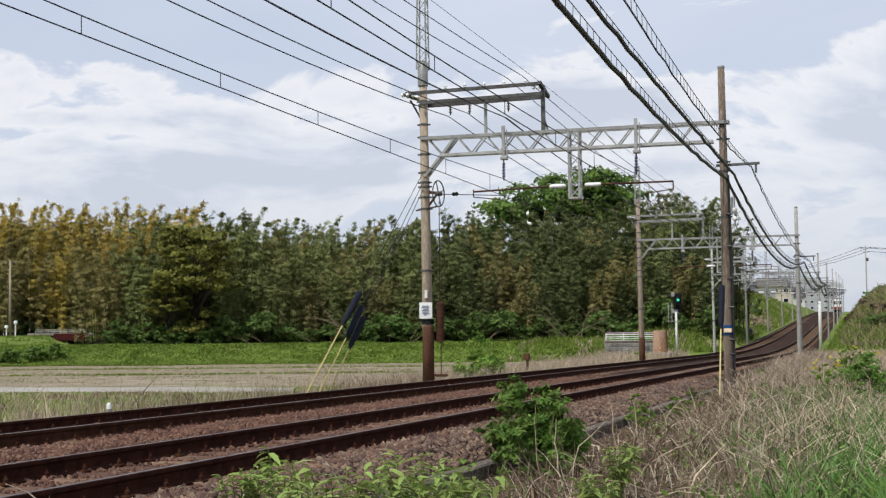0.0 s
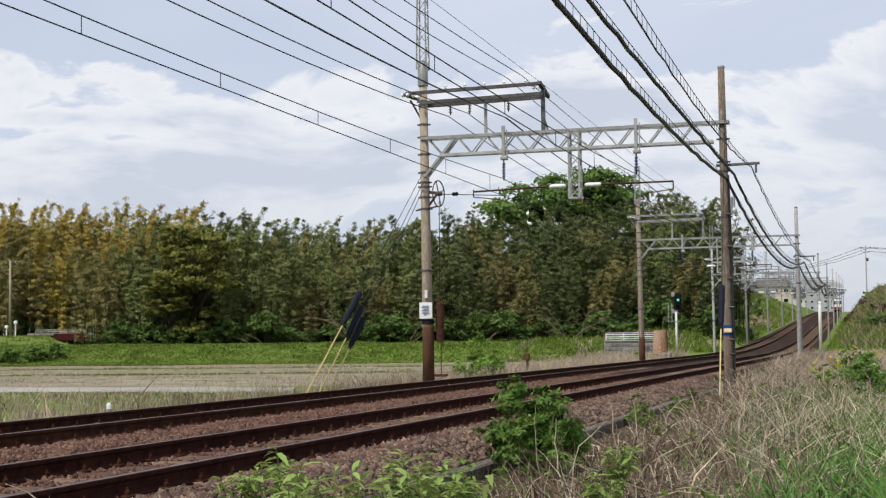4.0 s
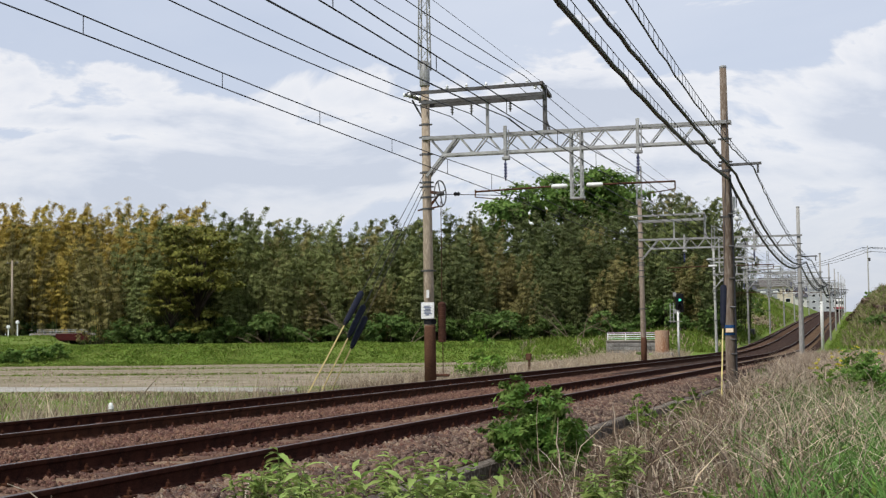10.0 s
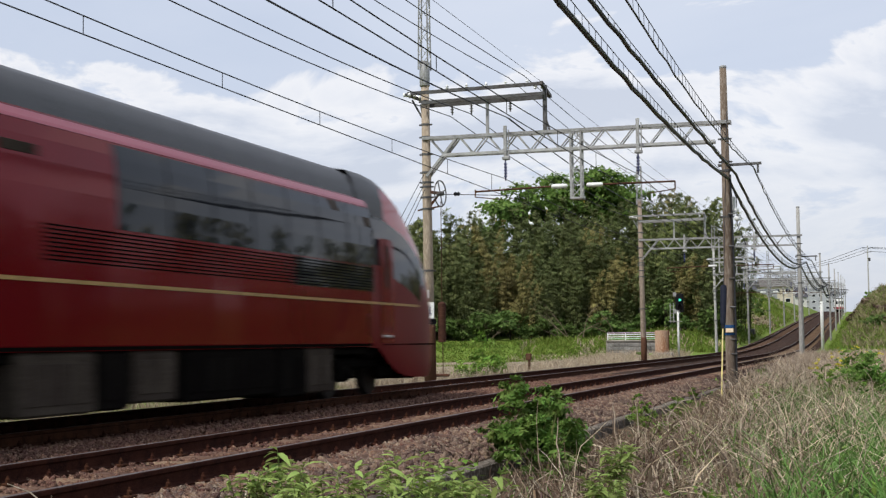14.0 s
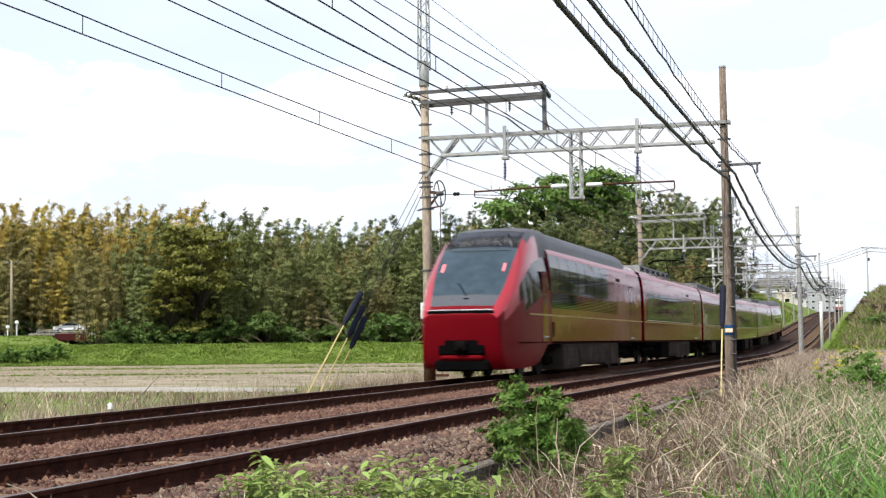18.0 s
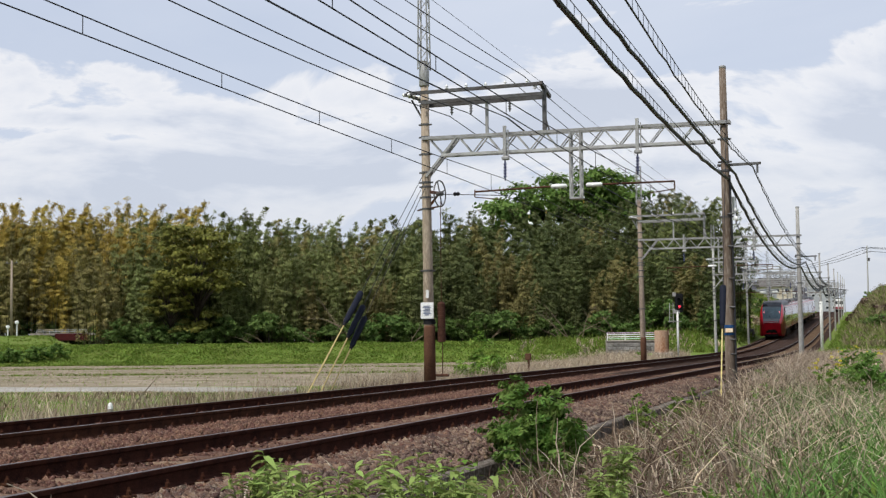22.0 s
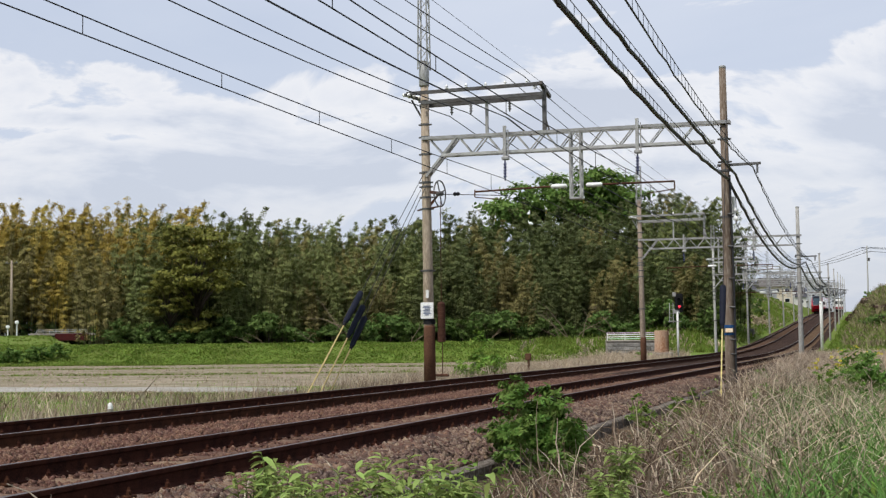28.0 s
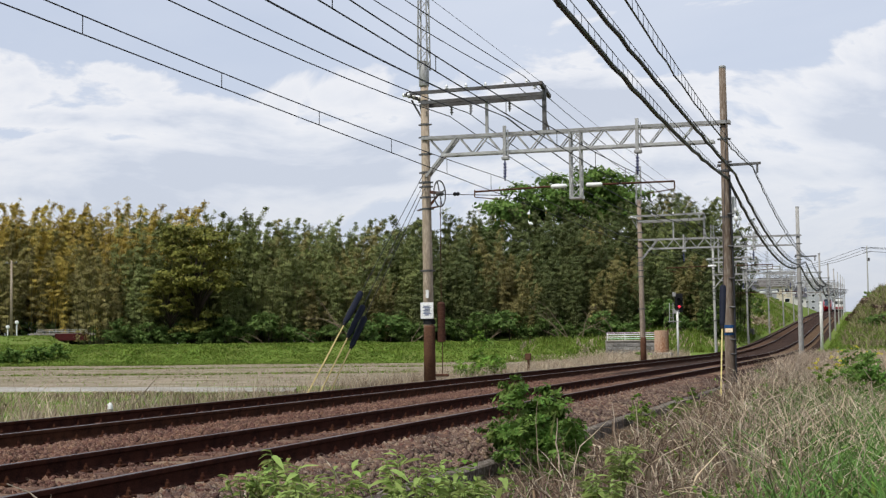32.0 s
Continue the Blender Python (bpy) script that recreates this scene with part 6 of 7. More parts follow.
# broad leaves in the grass
u, v, g = scatter(141, 8200, 11, 44, -4.0, 3.0, 1.1, 0.35, lambda u, v, g: lumps(u, v, 0.9, 2.4) + 0.5 * green_side(u, v) > 0.25)
n = len(u)
zz = ground_z(u, v) + 0.08 + 0.35 * g.random(n)
dd = unit(np.stack([g.normal(size=n), g.normal(size=n), 0.4 * g.normal(size=n)], 1))
P, F = rhombi(to_world(u, v, zz), dd, unit(np.cross(dd, g.normal(size=(n, 3)) * 0.4 + np.array([0, 0, 1.0]))), None, 0.05 + 0.06 * g.random(n), 0.025 + 0.03 * g.random(n))
tagged(new("weed_leaves", from_arrays("weed_leaves", P, F, SHRUB)), "scattered broad green weed leaves", "weeds", kind="stuff")


TWIG = material("bleached_twig", (0.46, 0.40, 0.31), 0.85, 0, (0.33, 0.27, 0.2), 6, 50, 0.2)


# arching bleached stems, each bent in its own way
def stems(name, seed, count, u0, u1, v0, v1, l0, l1, r0, r1, mat, label):
    g = random.Random(seed)
    k = Kit()
    for i in range(count):
        u, v = g.uniform(u0, u1), g.uniform(v0, v1)
        b = W(u, v, height_at(u, v), False)
        a, tilt, ln = g.uniform(0, 6.28), g.uniform(0.7, 1.5), g.uniform(l0, l1) * float(kerbside(v))
        p, pts, r = b, [], g.uniform(r0, r1)
        for j in range(7):
            pts.append(p.copy())
            p = p + Vector((math.cos(a) * math.cos(tilt), math.sin(a) * math.cos(tilt), math.sin(tilt))) * ln / 6
            tilt -= g.uniform(-0.25, 0.6)
            a += g.uniform(-0.6, 0.6)
        k.tube(pts, [r, r, r * 0.9, r * 0.8, r * 0.7, r * 0.5, r * 0.3], 4, False)
    tagged(part(name, k, mat), label, "weeds", kind="stuff")


stems("bent_stems", 301, 1000, 11, 46, -3.0, 0.2, 0.4, 1.1, 0.003, 0.008, STRAW, "arching bleached weed stems")
stems("bent_stems", 302, 3600, 11, 42, -4.15, -0.4, 0.3, 0.9, 0.003, 0.007, DEAD, "arching brown weed stems")
stems("bent_stems", 303, 120, 13, 36, -3.6, 0.8, 0.6, 1.3, 0.008, 0.015, STRAW, "thick bleached reed stems")
stems("bent_stems", 304, 420, 11, 30, -4.1, -1.0, 0.25, 0.7, 0.003, 0.006, TWIG, "pale broken twigs among the weeds")
# far right hill
WITHERED = leafy("withered_slope_growth", (0.30, 0.245, 0.14), (0.16, 0.15, 0.07), (0.44, 0.37, 0.24), 0.3, 0.35, 0.2)
u, v, g = scatter(43, 46000, 100, 260, -3.2, 9.0, 0.9, 0.9)
blades("hill_grass", u, v, 0.25 + 0.5 * g.random(len(u)), 0.05 + 0.05 * g.random(len(u)), 0.6, GRASS_LEVEE, 44, "rough green grass on the cutting slope", "grass")
u, v, g = scatter(45, 20000, 100, 260, -1.9, 9.0, 0.9, 1.4, lambda u, v, g: lumps(u, v, 4.0, 0.9) > -0.35)
blades("hill_straw", u, v, 0.35 + 0.7 * g.random(len(u)), 0.05 + 0.05 * g.random(len(u)), 0.7, WITHERED, 46, "dead brown growth on the cutting slope", "grass")
u, v, g = scatter(145, 9000, 100, 260, -1.2, 9.0, 0.9, 1.4, lambda u, v, g: lumps(u, v, 4.0, 0.9) > 0.1)
blades("hill_straw", u, v, 0.3 + 0.6 * g.random(len(u)), 0.04 + 0.04 * g.random(len(u)), 0.7, STRAW, 146, "pale dead growth in patches on the cutting slope", "grass")
# left cutting slope
u, v, g = scatter(47, 42000, 128, 330, -34, -13.0, 1.0, 0.9)
blades("hill_grass", u, v, 0.25 + 0.5 * g.random(len(u)), 0.06 + 0.06 * g.random(len(u)), 0.6, GRASS_LEVEE, 48, "rough green grass on the cutting slope", "grass")
u, v, g = scatter(147, 12000, 128, 330, -34, -13.0, 1.0, 1.6, lambda u, v, g: lumps(u, v, 5.0, 0.4) > 0.0)
blades("hill_straw", u, v, 0.3 + 0.6 * g.random(len(u)), 0.05 + 0.05 * g.random(len(u)), 0.7, STRAW, 148, "pale dead growth on the cutting slope", "grass")
# dry reeds on the field side of the line
u, v, g = scatter(49, 26000, 46, 106, -18.5, -13.0, 1.0, 0.5, lambda u, v, g: smooth01(u, 44, 66) * 0.9 + 0.1 + 0.35 * lumps(u, v, 2.2, 2.2) > g.random(len(u)))
blades("dry_reeds", u, v, 0.5 + 0.65 * g.random(len(u)), 0.018 + 0.016 * g.random(len(u)), 0.5, STRAW, 50, "dense pale dry reeds beside the railway", "grass")
u, v, g = scatter(51, 5200, 14, 52, -17.5, -13.1, 1.0, 0.6)
blades("dry_reeds", u, v, 0.35 + 1.0 * g.random(len(u)) ** 1.5, 0.008 + 0.009 * g.random(len(u)), 0.3, STRAW, 52, "thin dry reeds beside the railway", "grass")
u, v, g = scatter(151, 5200, 27, 58, -17.5, -13.2, 1.0, 0.7)
blades("dead_reeds", u, v, 0.3 + 0.75 * g.random(len(u)), 0.010 + 0.012 * g.random(len(u)), 0.5, DEAD, 152, "thin brown dead reeds beside the railway", "grass")
u, v, g = scatter(53, 42, 13, 26, -16.5, -13.3)
blades("tall_stalks", u, v, 0.9 + 0.75 * g.random(len(u)), 0.03 + 0.02 * g.random(len(u)), 0.5, STRAW, 54, "tall broken pale reed stalks", "grass")
# field margin
u, v, g = scatter(55, 26000, 14, 62, -40, -14.5, 1.0, 0.8, lambda u, v, g: (u * DIR.y + v * NRM.y < 60) & (u * DIR.y + v * NRM.y > 20) & (g.random(len(u)) < 0.6))
low = 1.9 - 1.88 * (u * DIR.y + v * NRM.y) / 60.0
blades("margin_grass", u, v, np.minimum(0.06 + 0.14 * g.random(len(u)), low), 0.02 + 0.02 * g.random(len(u)), 0.7, GRASS_LEVEE, 56, "short green grass on the field margin", "grass")
u, v, g = scatter(57, 15000, 14, 62, -40, -14.5, 1.0, 0.9, lambda u, v, g: u * DIR.y + v * NRM.y < 60)
low = 1.95 - 1.88 * (u * DIR.y + v * NRM.y) / 60.0
blades("margin_straw", u, v, np.minimum(0.08 + 0.2 * g.random(len(u)), low), 0.016 + 0.02 * g.random(len(u)), 0.6, STRAW, 58, "short dry stubble on the field margin", "grass")
u, v, g = scatter(157, 9000, 14, 62, -40, -14.5, 1.0, 0.9, lambda u, v, g: u * DIR.y + v * NRM.y < 59)
low = 1.95 - 1.88 * (u * DIR.y + v * NRM.y) / 60.0
blades("margin_weeds", u, v, np.minimum(0.12 + 0.36 * g.random(len(u)), low), 0.018 + 0.02 * g.random(len(u)), 0.7, DEAD, 158, "brown dead weeds on the field margin", "grass")


def world_strip(seed, n, x0, x1, y0, y1, clump):
    g = np.random.default_rng(seed)
    x, y = x0 + (x1 - x0) * g.random(n), y0 + (y1 - y0) * g.random(n)
    if clump:
        c = g.integers(0, n, n) // 25 * 25 % n
        sel = g.random(n) < 0.7
        x, y = np.where(sel, x[c] + g.normal(size=n) * clump * 0.5, x), np.where(sel, y[c] + g.normal(size=n) * clump * 0.4, y)
    u = x * DIR.x + y * DIR.y
    return u, x * NRM.x + y * NRM.y - bend(u), g


u, v, g = world_strip(61, 115000, -64, 27, 134.5, 149, 0.9)
ok = v < -13.2
u, v = u[ok], v[ok]
lump = 0.5 + 0.5 * lumps(u, v, 1.5, 0.8)
blades("levee_grass", u, v, 0.08 + (0.08 + 0.32 * lump ** 2) * g.random(len(u)), 0.06 + 0.09 * g.random(len(u)), 1.0, GRASS_LEVEE, 62, "lush green grass on the levee", "grass")
u, v, g = world_strip(63, 9000, -80, -40, 150, 202, 1.0)
blades("levee_grass", u, v, 0.1 + 0.2 * g.random(len(u)), 0.08 + 0.07 * g.random(len(u)), 0.7, GRASS_LEVEE, 64, "lush green grass on the road bank", "grass")
u, v, g = world_strip(65, 30000, -75, 6, 66, 133, 1.2)
blades("stubble", u, v, 0.05 + 0.15 * g.random(len(u)), 0.03 + 0.04 * g.random(len(u)), 0.6, STRAW, 66, "short rice stubble on the bare field", "grass")
u, v, g = world_strip(165, 9000, -75, 6, 66, 133, 2.5)
blades("field_weeds", u, v, 0.05 + 0.14 * g.random(len(u)), 0.04 + 0.05 * g.random(len(u)), 0.7, GRASS_LEVEE, 166, "low green weeds in patches on the bare field", "weeds")
for i, yb in enumerate((90.0, 112.0, 133.5)):
    u, v, g = world_strip(67 + i, 7000, -78, (-2, 3, -16)[i], yb - 0.5, yb + 0.5, 0.6)
    blades("berm_grass", u, v, 0.08 + 0.2 * g.random(len(u)), 0.04 + 0.04 * g.random(len(u)), 0.7, GRASS_LEVEE, 69 + i, "green grass along a low field berm", "grass")


# Leafy plants by the camera: each leaf a piece of its own.
def leaf_mesh(name, ln, wd, fold, curl, mat):
    k = Kit()
    rows = [(0.0, 0.06), (0.25, 0.8), (0.55, 1.0), (0.82, 0.55), (1.0, 0.02)]
    for i, (t, q) in enumerate(rows):
        y, z = ln * t, -curl * ln * t * t
        k.v += [(-wd / 2 * q, y, z + fold * wd * q), (0, y, z), (wd / 2 * q, y, z + fold * wd * q)]
    for i in range(4):
        a = i * 3
        k.f += [(a, a + 1, a + 4, a + 3), (a + 1, a + 2, a + 5, a + 4)]
    me = k.mesh(name, True)
    me.materials.append(mat)
    return me


YOUNG = leafy("young_leaf", (0.31, 0.39, 0.115), (0.18, 0.27, 0.06), (0.46, 0.52, 0.22), 0.25, 9, 0.35, False)
STALK = material("green_stalk", (0.16, 0.20, 0.06), 0.6, 0, (0.12, 0.12, 0.05), 5, 30, 0.1)
LEAVES = [leaf_mesh("leaf", 0.085, 0.029, 0.22, 0.25, YOUNG), leaf_mesh("leaf", 0.07, 0.026, 0.3, 0.45, YOUNG), leaf_mesh("leaf", 0.10, 0.032, 0.15, 0.6, YOUNG)]
SWAYING = []


def leafy_plant(x, y, z_top, seed, stems, spread, label):
    """Arching stalks with paired leaves, rooted in the verge."""
    g = random.Random(seed)
    u, v = uv_of(x, y)
    z0 = height_at(u, v)
    th = thing("leafy_plant", Matrix.Translation((x, y, z0)), label, "plant", "leafy plants by the camera")
    H = (z_top - z0) * 1.14
    for s in range(stems):
        a = g.uniform(0, 6.28)
        r = spread * g.uniform(0.25, 1.0)
        hh = H * g.uniform(0.86, 1.02)
        pts = []
        for i in range(8):
            t = i / 7
            pts.append(Vector((math.cos(a) * r * t ** 1.5, math.sin(a) * r * t ** 1.5, hh * (t - 0.12 * t ** 3))))
        part("stalk", Kit().tube(pts, [0.007 - 0.0007 * i for i in range(8)], 5), STALK, th)
        n = 12
        for i in range(n):
            t = 0.52 + 0.48 * (i + 0.5) / n
            k = t * 7
            j = min(int(k), 6)
            p = pts[j].lerp(pts[j + 1], k - j)
            for side in (-1, 1):
                az = a + side * g.uniform(0.7, 1.5) + (0 if i % 2 else 1.4)
                m = Matrix.Translation(p) @ Matrix.Rotation(az - math.pi / 2, 4, "Z") @ Matrix.Rotation(g.uniform(-0.25, 0.75), 4, "X") @ Matrix.Rotation(g.uniform(-0.5, 0.5), 4, "Y")
                sc = g.uniform(0.75, 1.25)
                part("leaf", g.choice(LEAVES), None, th, m=m @ Matrix.Diagonal((sc, sc, sc, 1)))
        part("leaf", LEAVES[1], None, th, m=Matrix.Translation(pts[-1]) @ Matrix.Rotation(a - math.pi / 2, 4, "Z") @ Matrix.Rotation(0.6, 4, "X"))
    SWAYING.append((th, z0, seed))
    return th


for i, (px, depth, top) in enumerate(((432, 8.6, 0.27), (500, 7.6, 0.40), (545, 7.0, 0.32), (590, 7.4, 0.32), (700, 7.6, 0.30), (735, 8.0, 0.34), (790, 7.6, 0.24), (825, 8.2, 0.22), (1085, 11.5, 0.16), (1060, 9.5, 0.10), (20 + 600, 6.6, 0.12))):
    x = (px - 784) / 2450 * depth
    leafy_plant(x, depth, top, 200 + i, 9, 0.21, "bright green leafy plant swaying on the verge")


VINE = leafy("deep_green_leaf", (0.125, 0.235, 0.045), (0.055, 0.120, 0.022), (0.26, 0.36, 0.09), 0.3, 3.0, 0.28)


def joined_shrub(name, u, v, w, h, seed, n, mat, ln, wd, label):
    g = random.Random(seed)
    lob = []
    for i in range(22):
        a, q = g.uniform(0, 6.28), math.sqrt(g.random())
        r = w * 0.17 * g.uniform(0.6, 1.3)
        lob.append((math.cos(a) * q * w * 0.42, math.sin(a) * q * w * 0.42, h * g.uniform(0.15, 0.95) * (1.05 - 0.45 * q), r, r, r * 0.85))
    z0 = height_at(u, v)
    t = thing(name, Matrix.Translation(W(u, v, z0, False)), label, "shrub", "shrubs beside the line")
    part("foliage", crown_mesh("foliage", seed, lob, n, ln, wd, mat, 0.2, 0.4), None, t)
    k = Kit()
    for l in lob:
        k.tube([(0, 0, -0.05), (l[0] * 0.4, l[1] * 0.4, l[2] * 0.5), (l[0], l[1], l[2])], [0.012, 0.009, 0.004], 5)
    tagged(part("stem", k, STALK, t), kind="stuff")
    return t


joined_shrub("green_shrub", 16.4, -3.95, 1.15, 1.45, 71, 5200, VINE, 0.08, 0.034, "bushy green shrub growing beside the kerb")
joined_shrub("green_shrub", 15.4, -3.6, 1.1, 0.95, 72, 3200, VINE, 0.08, 0.034, "low green shrub growing beside the kerb")
joined_shrub("green_weed", 24.5, -4.05, 0.5, 0.75, 73, 700, SHRUB, 0.06, 0.03, "small green weed by the kerb")
joined_shrub("green_weed", 26.0, -3.4, 0.9, 0.7, 74, 900, SHRUB, 0.06, 0.03, "straggly green weed among dead stems")
joined_shrub("green_weed", 22.0, -3.2, 0.8, 0.6, 75, 700, SHRUB, 0.06, 0.03, "straggly green weed among dead stems")
joined_shrub("green_weed", 30.0, -2.2, 1.0, 0.6, 76, 700, SHRUB, 0.06, 0.03, "straggly green weed among dead stems")
joined_shrub("green_shrub", 30.0, -0.2, 1.6, 1.25, 77, 3000, VINE, 0.09, 0.05, "climbing green vine heap on the verge")
joined_shrub("green_shrub", 36.0, -0.35, 1.5, 1.2, 78, 2400, VINE, 0.09, 0.05, "climbing green vine heap on the verge")
joined_shrub("green_weed", 43.0, -3.3, 0.6, 0.9, 79, 700, SHRUB, 0.07, 0.035, "green weed behind the pole foot")
joined_shrub("field_bush", 54.6, -15.3, 2.3, 2.0, 80, 3200, SHRUB, 0.16, 0.075, "green bush beside the far rails")
joined_shrub("field_bush", 33.0, -15.0, 0.5, 0.9, 83, 500, SHRUB, 0.07, 0.035, "slim green sapling beside the far rails")
joined_shrub("field_bush", 92.0, -14.6, 1.2, 1.3, 84, 900, SHRUB, 0.17, 0.08, "green bush beside the far rails")
for i, (bx, by) in enumerate(((-45.2, 139.5), (-43.0, 139.0), (-41.2, 139.6), (-39.3, 140.0), (-47.5, 140.5))):
    ub, vb = uv_of(bx, by)
    joined_shrub("levee_bush", ub, vb, 3.2, 1.3, 90 + i, 1300, FRESH, 0.26, 0.14, "spreading green low bush on the levee")
gk = random.Random(66)
for i in range(16):
    ub, vb = gk.uniform(118, 215), gk.uniform(-1.8, 5.5)
    joined_shrub("hill_bush", ub, vb, gk.uniform(1.6, 3.0), gk.uniform(0.6, 1.1), 400 + i, 900, gk.choice((SHRUB, DEAD, DEAD, UNDERGROWTH)), 0.26, 0.14, "low bush on the cutting slope")
for i in range(12):
    ub, vb = gk.uniform(150, 260), gk.uniform(-30, -15)
    joined_shrub("hill_bush", ub, vb, gk.uniform(2.0, 3.4), gk.uniform(1.0, 1.8), 430 + i, 800, gk.choice((UNDERGROWTH, SHRUB)), 0.26, 0.14, "low bush on the cutting slope")
for i, (ub, vb, wb) in enumerate(((203, -14.3, 3.4), (209, -14.0, 3.0), (197, -14.6, 2.4))):
    joined_shrub("dry_bush", ub, vb, wb, 1.5, 460 + i, 1100, STRAW, 0.24, 0.08, "pale dry bush on the cutting slope")
FLOWER = leafy("yellow_blossom", (0.62, 0.52, 0.05), (0.5, 0.45, 0.05), None, 0.2, 2.0, 0.3)
for i, (uf, vf) in enumerate(((31, -1.0), (35, -1.1), (39.5, -0.9), (33, -0.5), (46, -0.9), (42, -0.2), (48, -0.2))):
    t = joined_shrub("rape_plant", uf, vf, 0.9, 1.15, 110 + i, 420, SHRUB, 0.07, 0.03, "yellow-flowered rape plant among dry grass")
    part("blossom", crown_mesh("blossom", 120 + i, [(0.3 * math.cos(j * 2.4), 0.3 * math.sin(j * 2.4), 0.9 + 0.08 * (j % 3), 0.12, 0.12, 0.12) for j in range(7)], 120, 0.028, 0.024, FLOWER), None, t, "yellow blossom")

# Bleached fallen twigs.
gt = random.Random(55)
for i in range(46):
    u, v = gt.uniform(11, 34), gt.uniform(-4.1, 0.8)
    if i < 8:
        u, v = gt.uniform(7, 14), gt.uniform(-5.0, -4.3)
    a, ln = gt.uniform(0, 6.28), gt.uniform(0.35, 0.95)
    z0 = height_at(u, v) if v > -4.4 else -0.3
    tilt = gt.uniform(0.15, 1.1)
    b = W(u, v, z0 - 0.02, False)
    p, pts = b.copy(), []
    for j in range(6):
        pts.append(p.copy())
        p += Vector((math.cos(a) * math.cos(tilt), math.sin(a) * math.cos(tilt), math.sin(tilt))) * ln / 5
        a += gt.uniform(-0.35, 0.35)
        tilt += gt.uniform(-0.35, 0.2)
    k = Kit().tube(pts, [0.009, 0.008, 0.007, 0.006, 0.004, 0.002], 5)
    q = pts[3] + Vector((gt.uniform(-0.15, 0.15), gt.uniform(-0.15, 0.15), gt.uniform(0.0, 0.16)))
    k.tube([pts[3], q], [0.005, 0.002], 4)
    tagged(part("dead_twig", k, TWIG), "bleached dead twig lying in the weeds", "twig", "twigs in the weeds")
# Small structures along the line and in the distance.
MAROON_STEEL = material("maroon_bridge_girder", (0.055, 0.012, 0.013), 0.6, 0.1, (0.03, 0.01, 0.01), 1, 20, 0.1)
RUSTY_RING = material("rust_streaked_concrete", (0.42, 0.30, 0.21), 0.9, 0, (0.28, 0.13, 0.06), 1.4, 20, 0.3, stretch=(1, 1, 0.4))
STONE = material("grey_stone_wall", (0.24, 0.23, 0.21), 0.95, 0, (0.13, 0.125, 0.11), 1.5, 12, 0.5, (0.34, 0.33, 0.31), 0.2)
PINK_RAIL = material("faded_pink_rail", (0.62, 0.42, 0.58), 0.5, 0, spread=0.05)
GREEN_RAIL = material("pale_green_rail", (0.42, 0.66, 0.46), 0.5, 0, spread=0.05)
SIGNAL_BLACK = material("signal_black", (0.012, 0.012, 0.013), 0.6, 0, spread=0.05)
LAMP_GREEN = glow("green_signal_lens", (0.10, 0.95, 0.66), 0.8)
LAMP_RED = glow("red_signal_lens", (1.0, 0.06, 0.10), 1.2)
CAR_WHITE = material("white_car_paint", (0.80, 0.81, 0.82), 0.45, 0, (0.75, 0.76, 0.77), 1, 40, 0, spread=0.02)

# Colour-light signal beside the far track.
sig = thing("railway_signal", stand(99.2, -13.2, 0), "colour-light railway signal on a pale post", "signal")
part("post", Kit().tube([(0, 0, -0.6), (0, 0, 3.0)], 0.075, 10), WHITE_WORN, sig, smooth=True)
part("ladder", Kit().bar((-0.55, 0, 2.2), (-0.55, 0, 3.6), 0.04).bar((-0.3, 0, 2.2), (-0.3, 0, 3.6), 0.04), GALV, sig)
for i in range(5):
    part("rung", Kit().bar((-0.55, 0, 2.3 + i * 0.28), (-0.3, 0, 2.3 + i * 0.28), 0.025), GALV, sig)
part("platform", Kit().box(-0.2, 0.05, 2.3, 0.9, 0.3, 0.05, 0.01), GALV, sig)
head = part("signal_head", Kit().box(0.12, 0, 3.6, 0.58, 0.12, 1.35, 0.1), SIGNAL_BLACK, sig, "black signal head")
part("head_bracket", Kit().box(-0.08, 0.02, 3.0, 0.5, 0.16, 0.3, 0.03).box(-0.2, -0.02, 4.22, 0.25, 0.1, 0.3, 0.02), GALV, sig)
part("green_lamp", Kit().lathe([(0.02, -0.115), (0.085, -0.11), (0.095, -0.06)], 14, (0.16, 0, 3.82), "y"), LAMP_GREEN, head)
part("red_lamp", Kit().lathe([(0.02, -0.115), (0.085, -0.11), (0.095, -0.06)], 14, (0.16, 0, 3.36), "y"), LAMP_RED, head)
for z in (3.82, 3.36):
    hood = Kit()
    for i in range(9):
        a = math.pi * (i / 8)
        hood.v += [(0.16 + 0.165 * math.cos(a), -0.06, z + 0.165 * math.sin(a)), (0.16 + 0.165 * math.cos(a), -0.30, z + 0.15 * math.sin(a))]
    hood.f += [(2 * i, 2 * i + 1, 2 * i + 3, 2 * i + 2) for i in range(8)]
    part("hood", hood, SIGNAL_BLACK, head)
# Both lamps glow throughout; this vane is added to hide one of them.
shutter = part("shutter", Kit().lathe([(0.01, -0.150), (0.15, -0.150), (0.15, -0.128), (0.01, -0.128)], 14, (0, 0, 0), "y"), SIGNAL_BLACK, head, "added black vane that hides one of the two lit lamps")

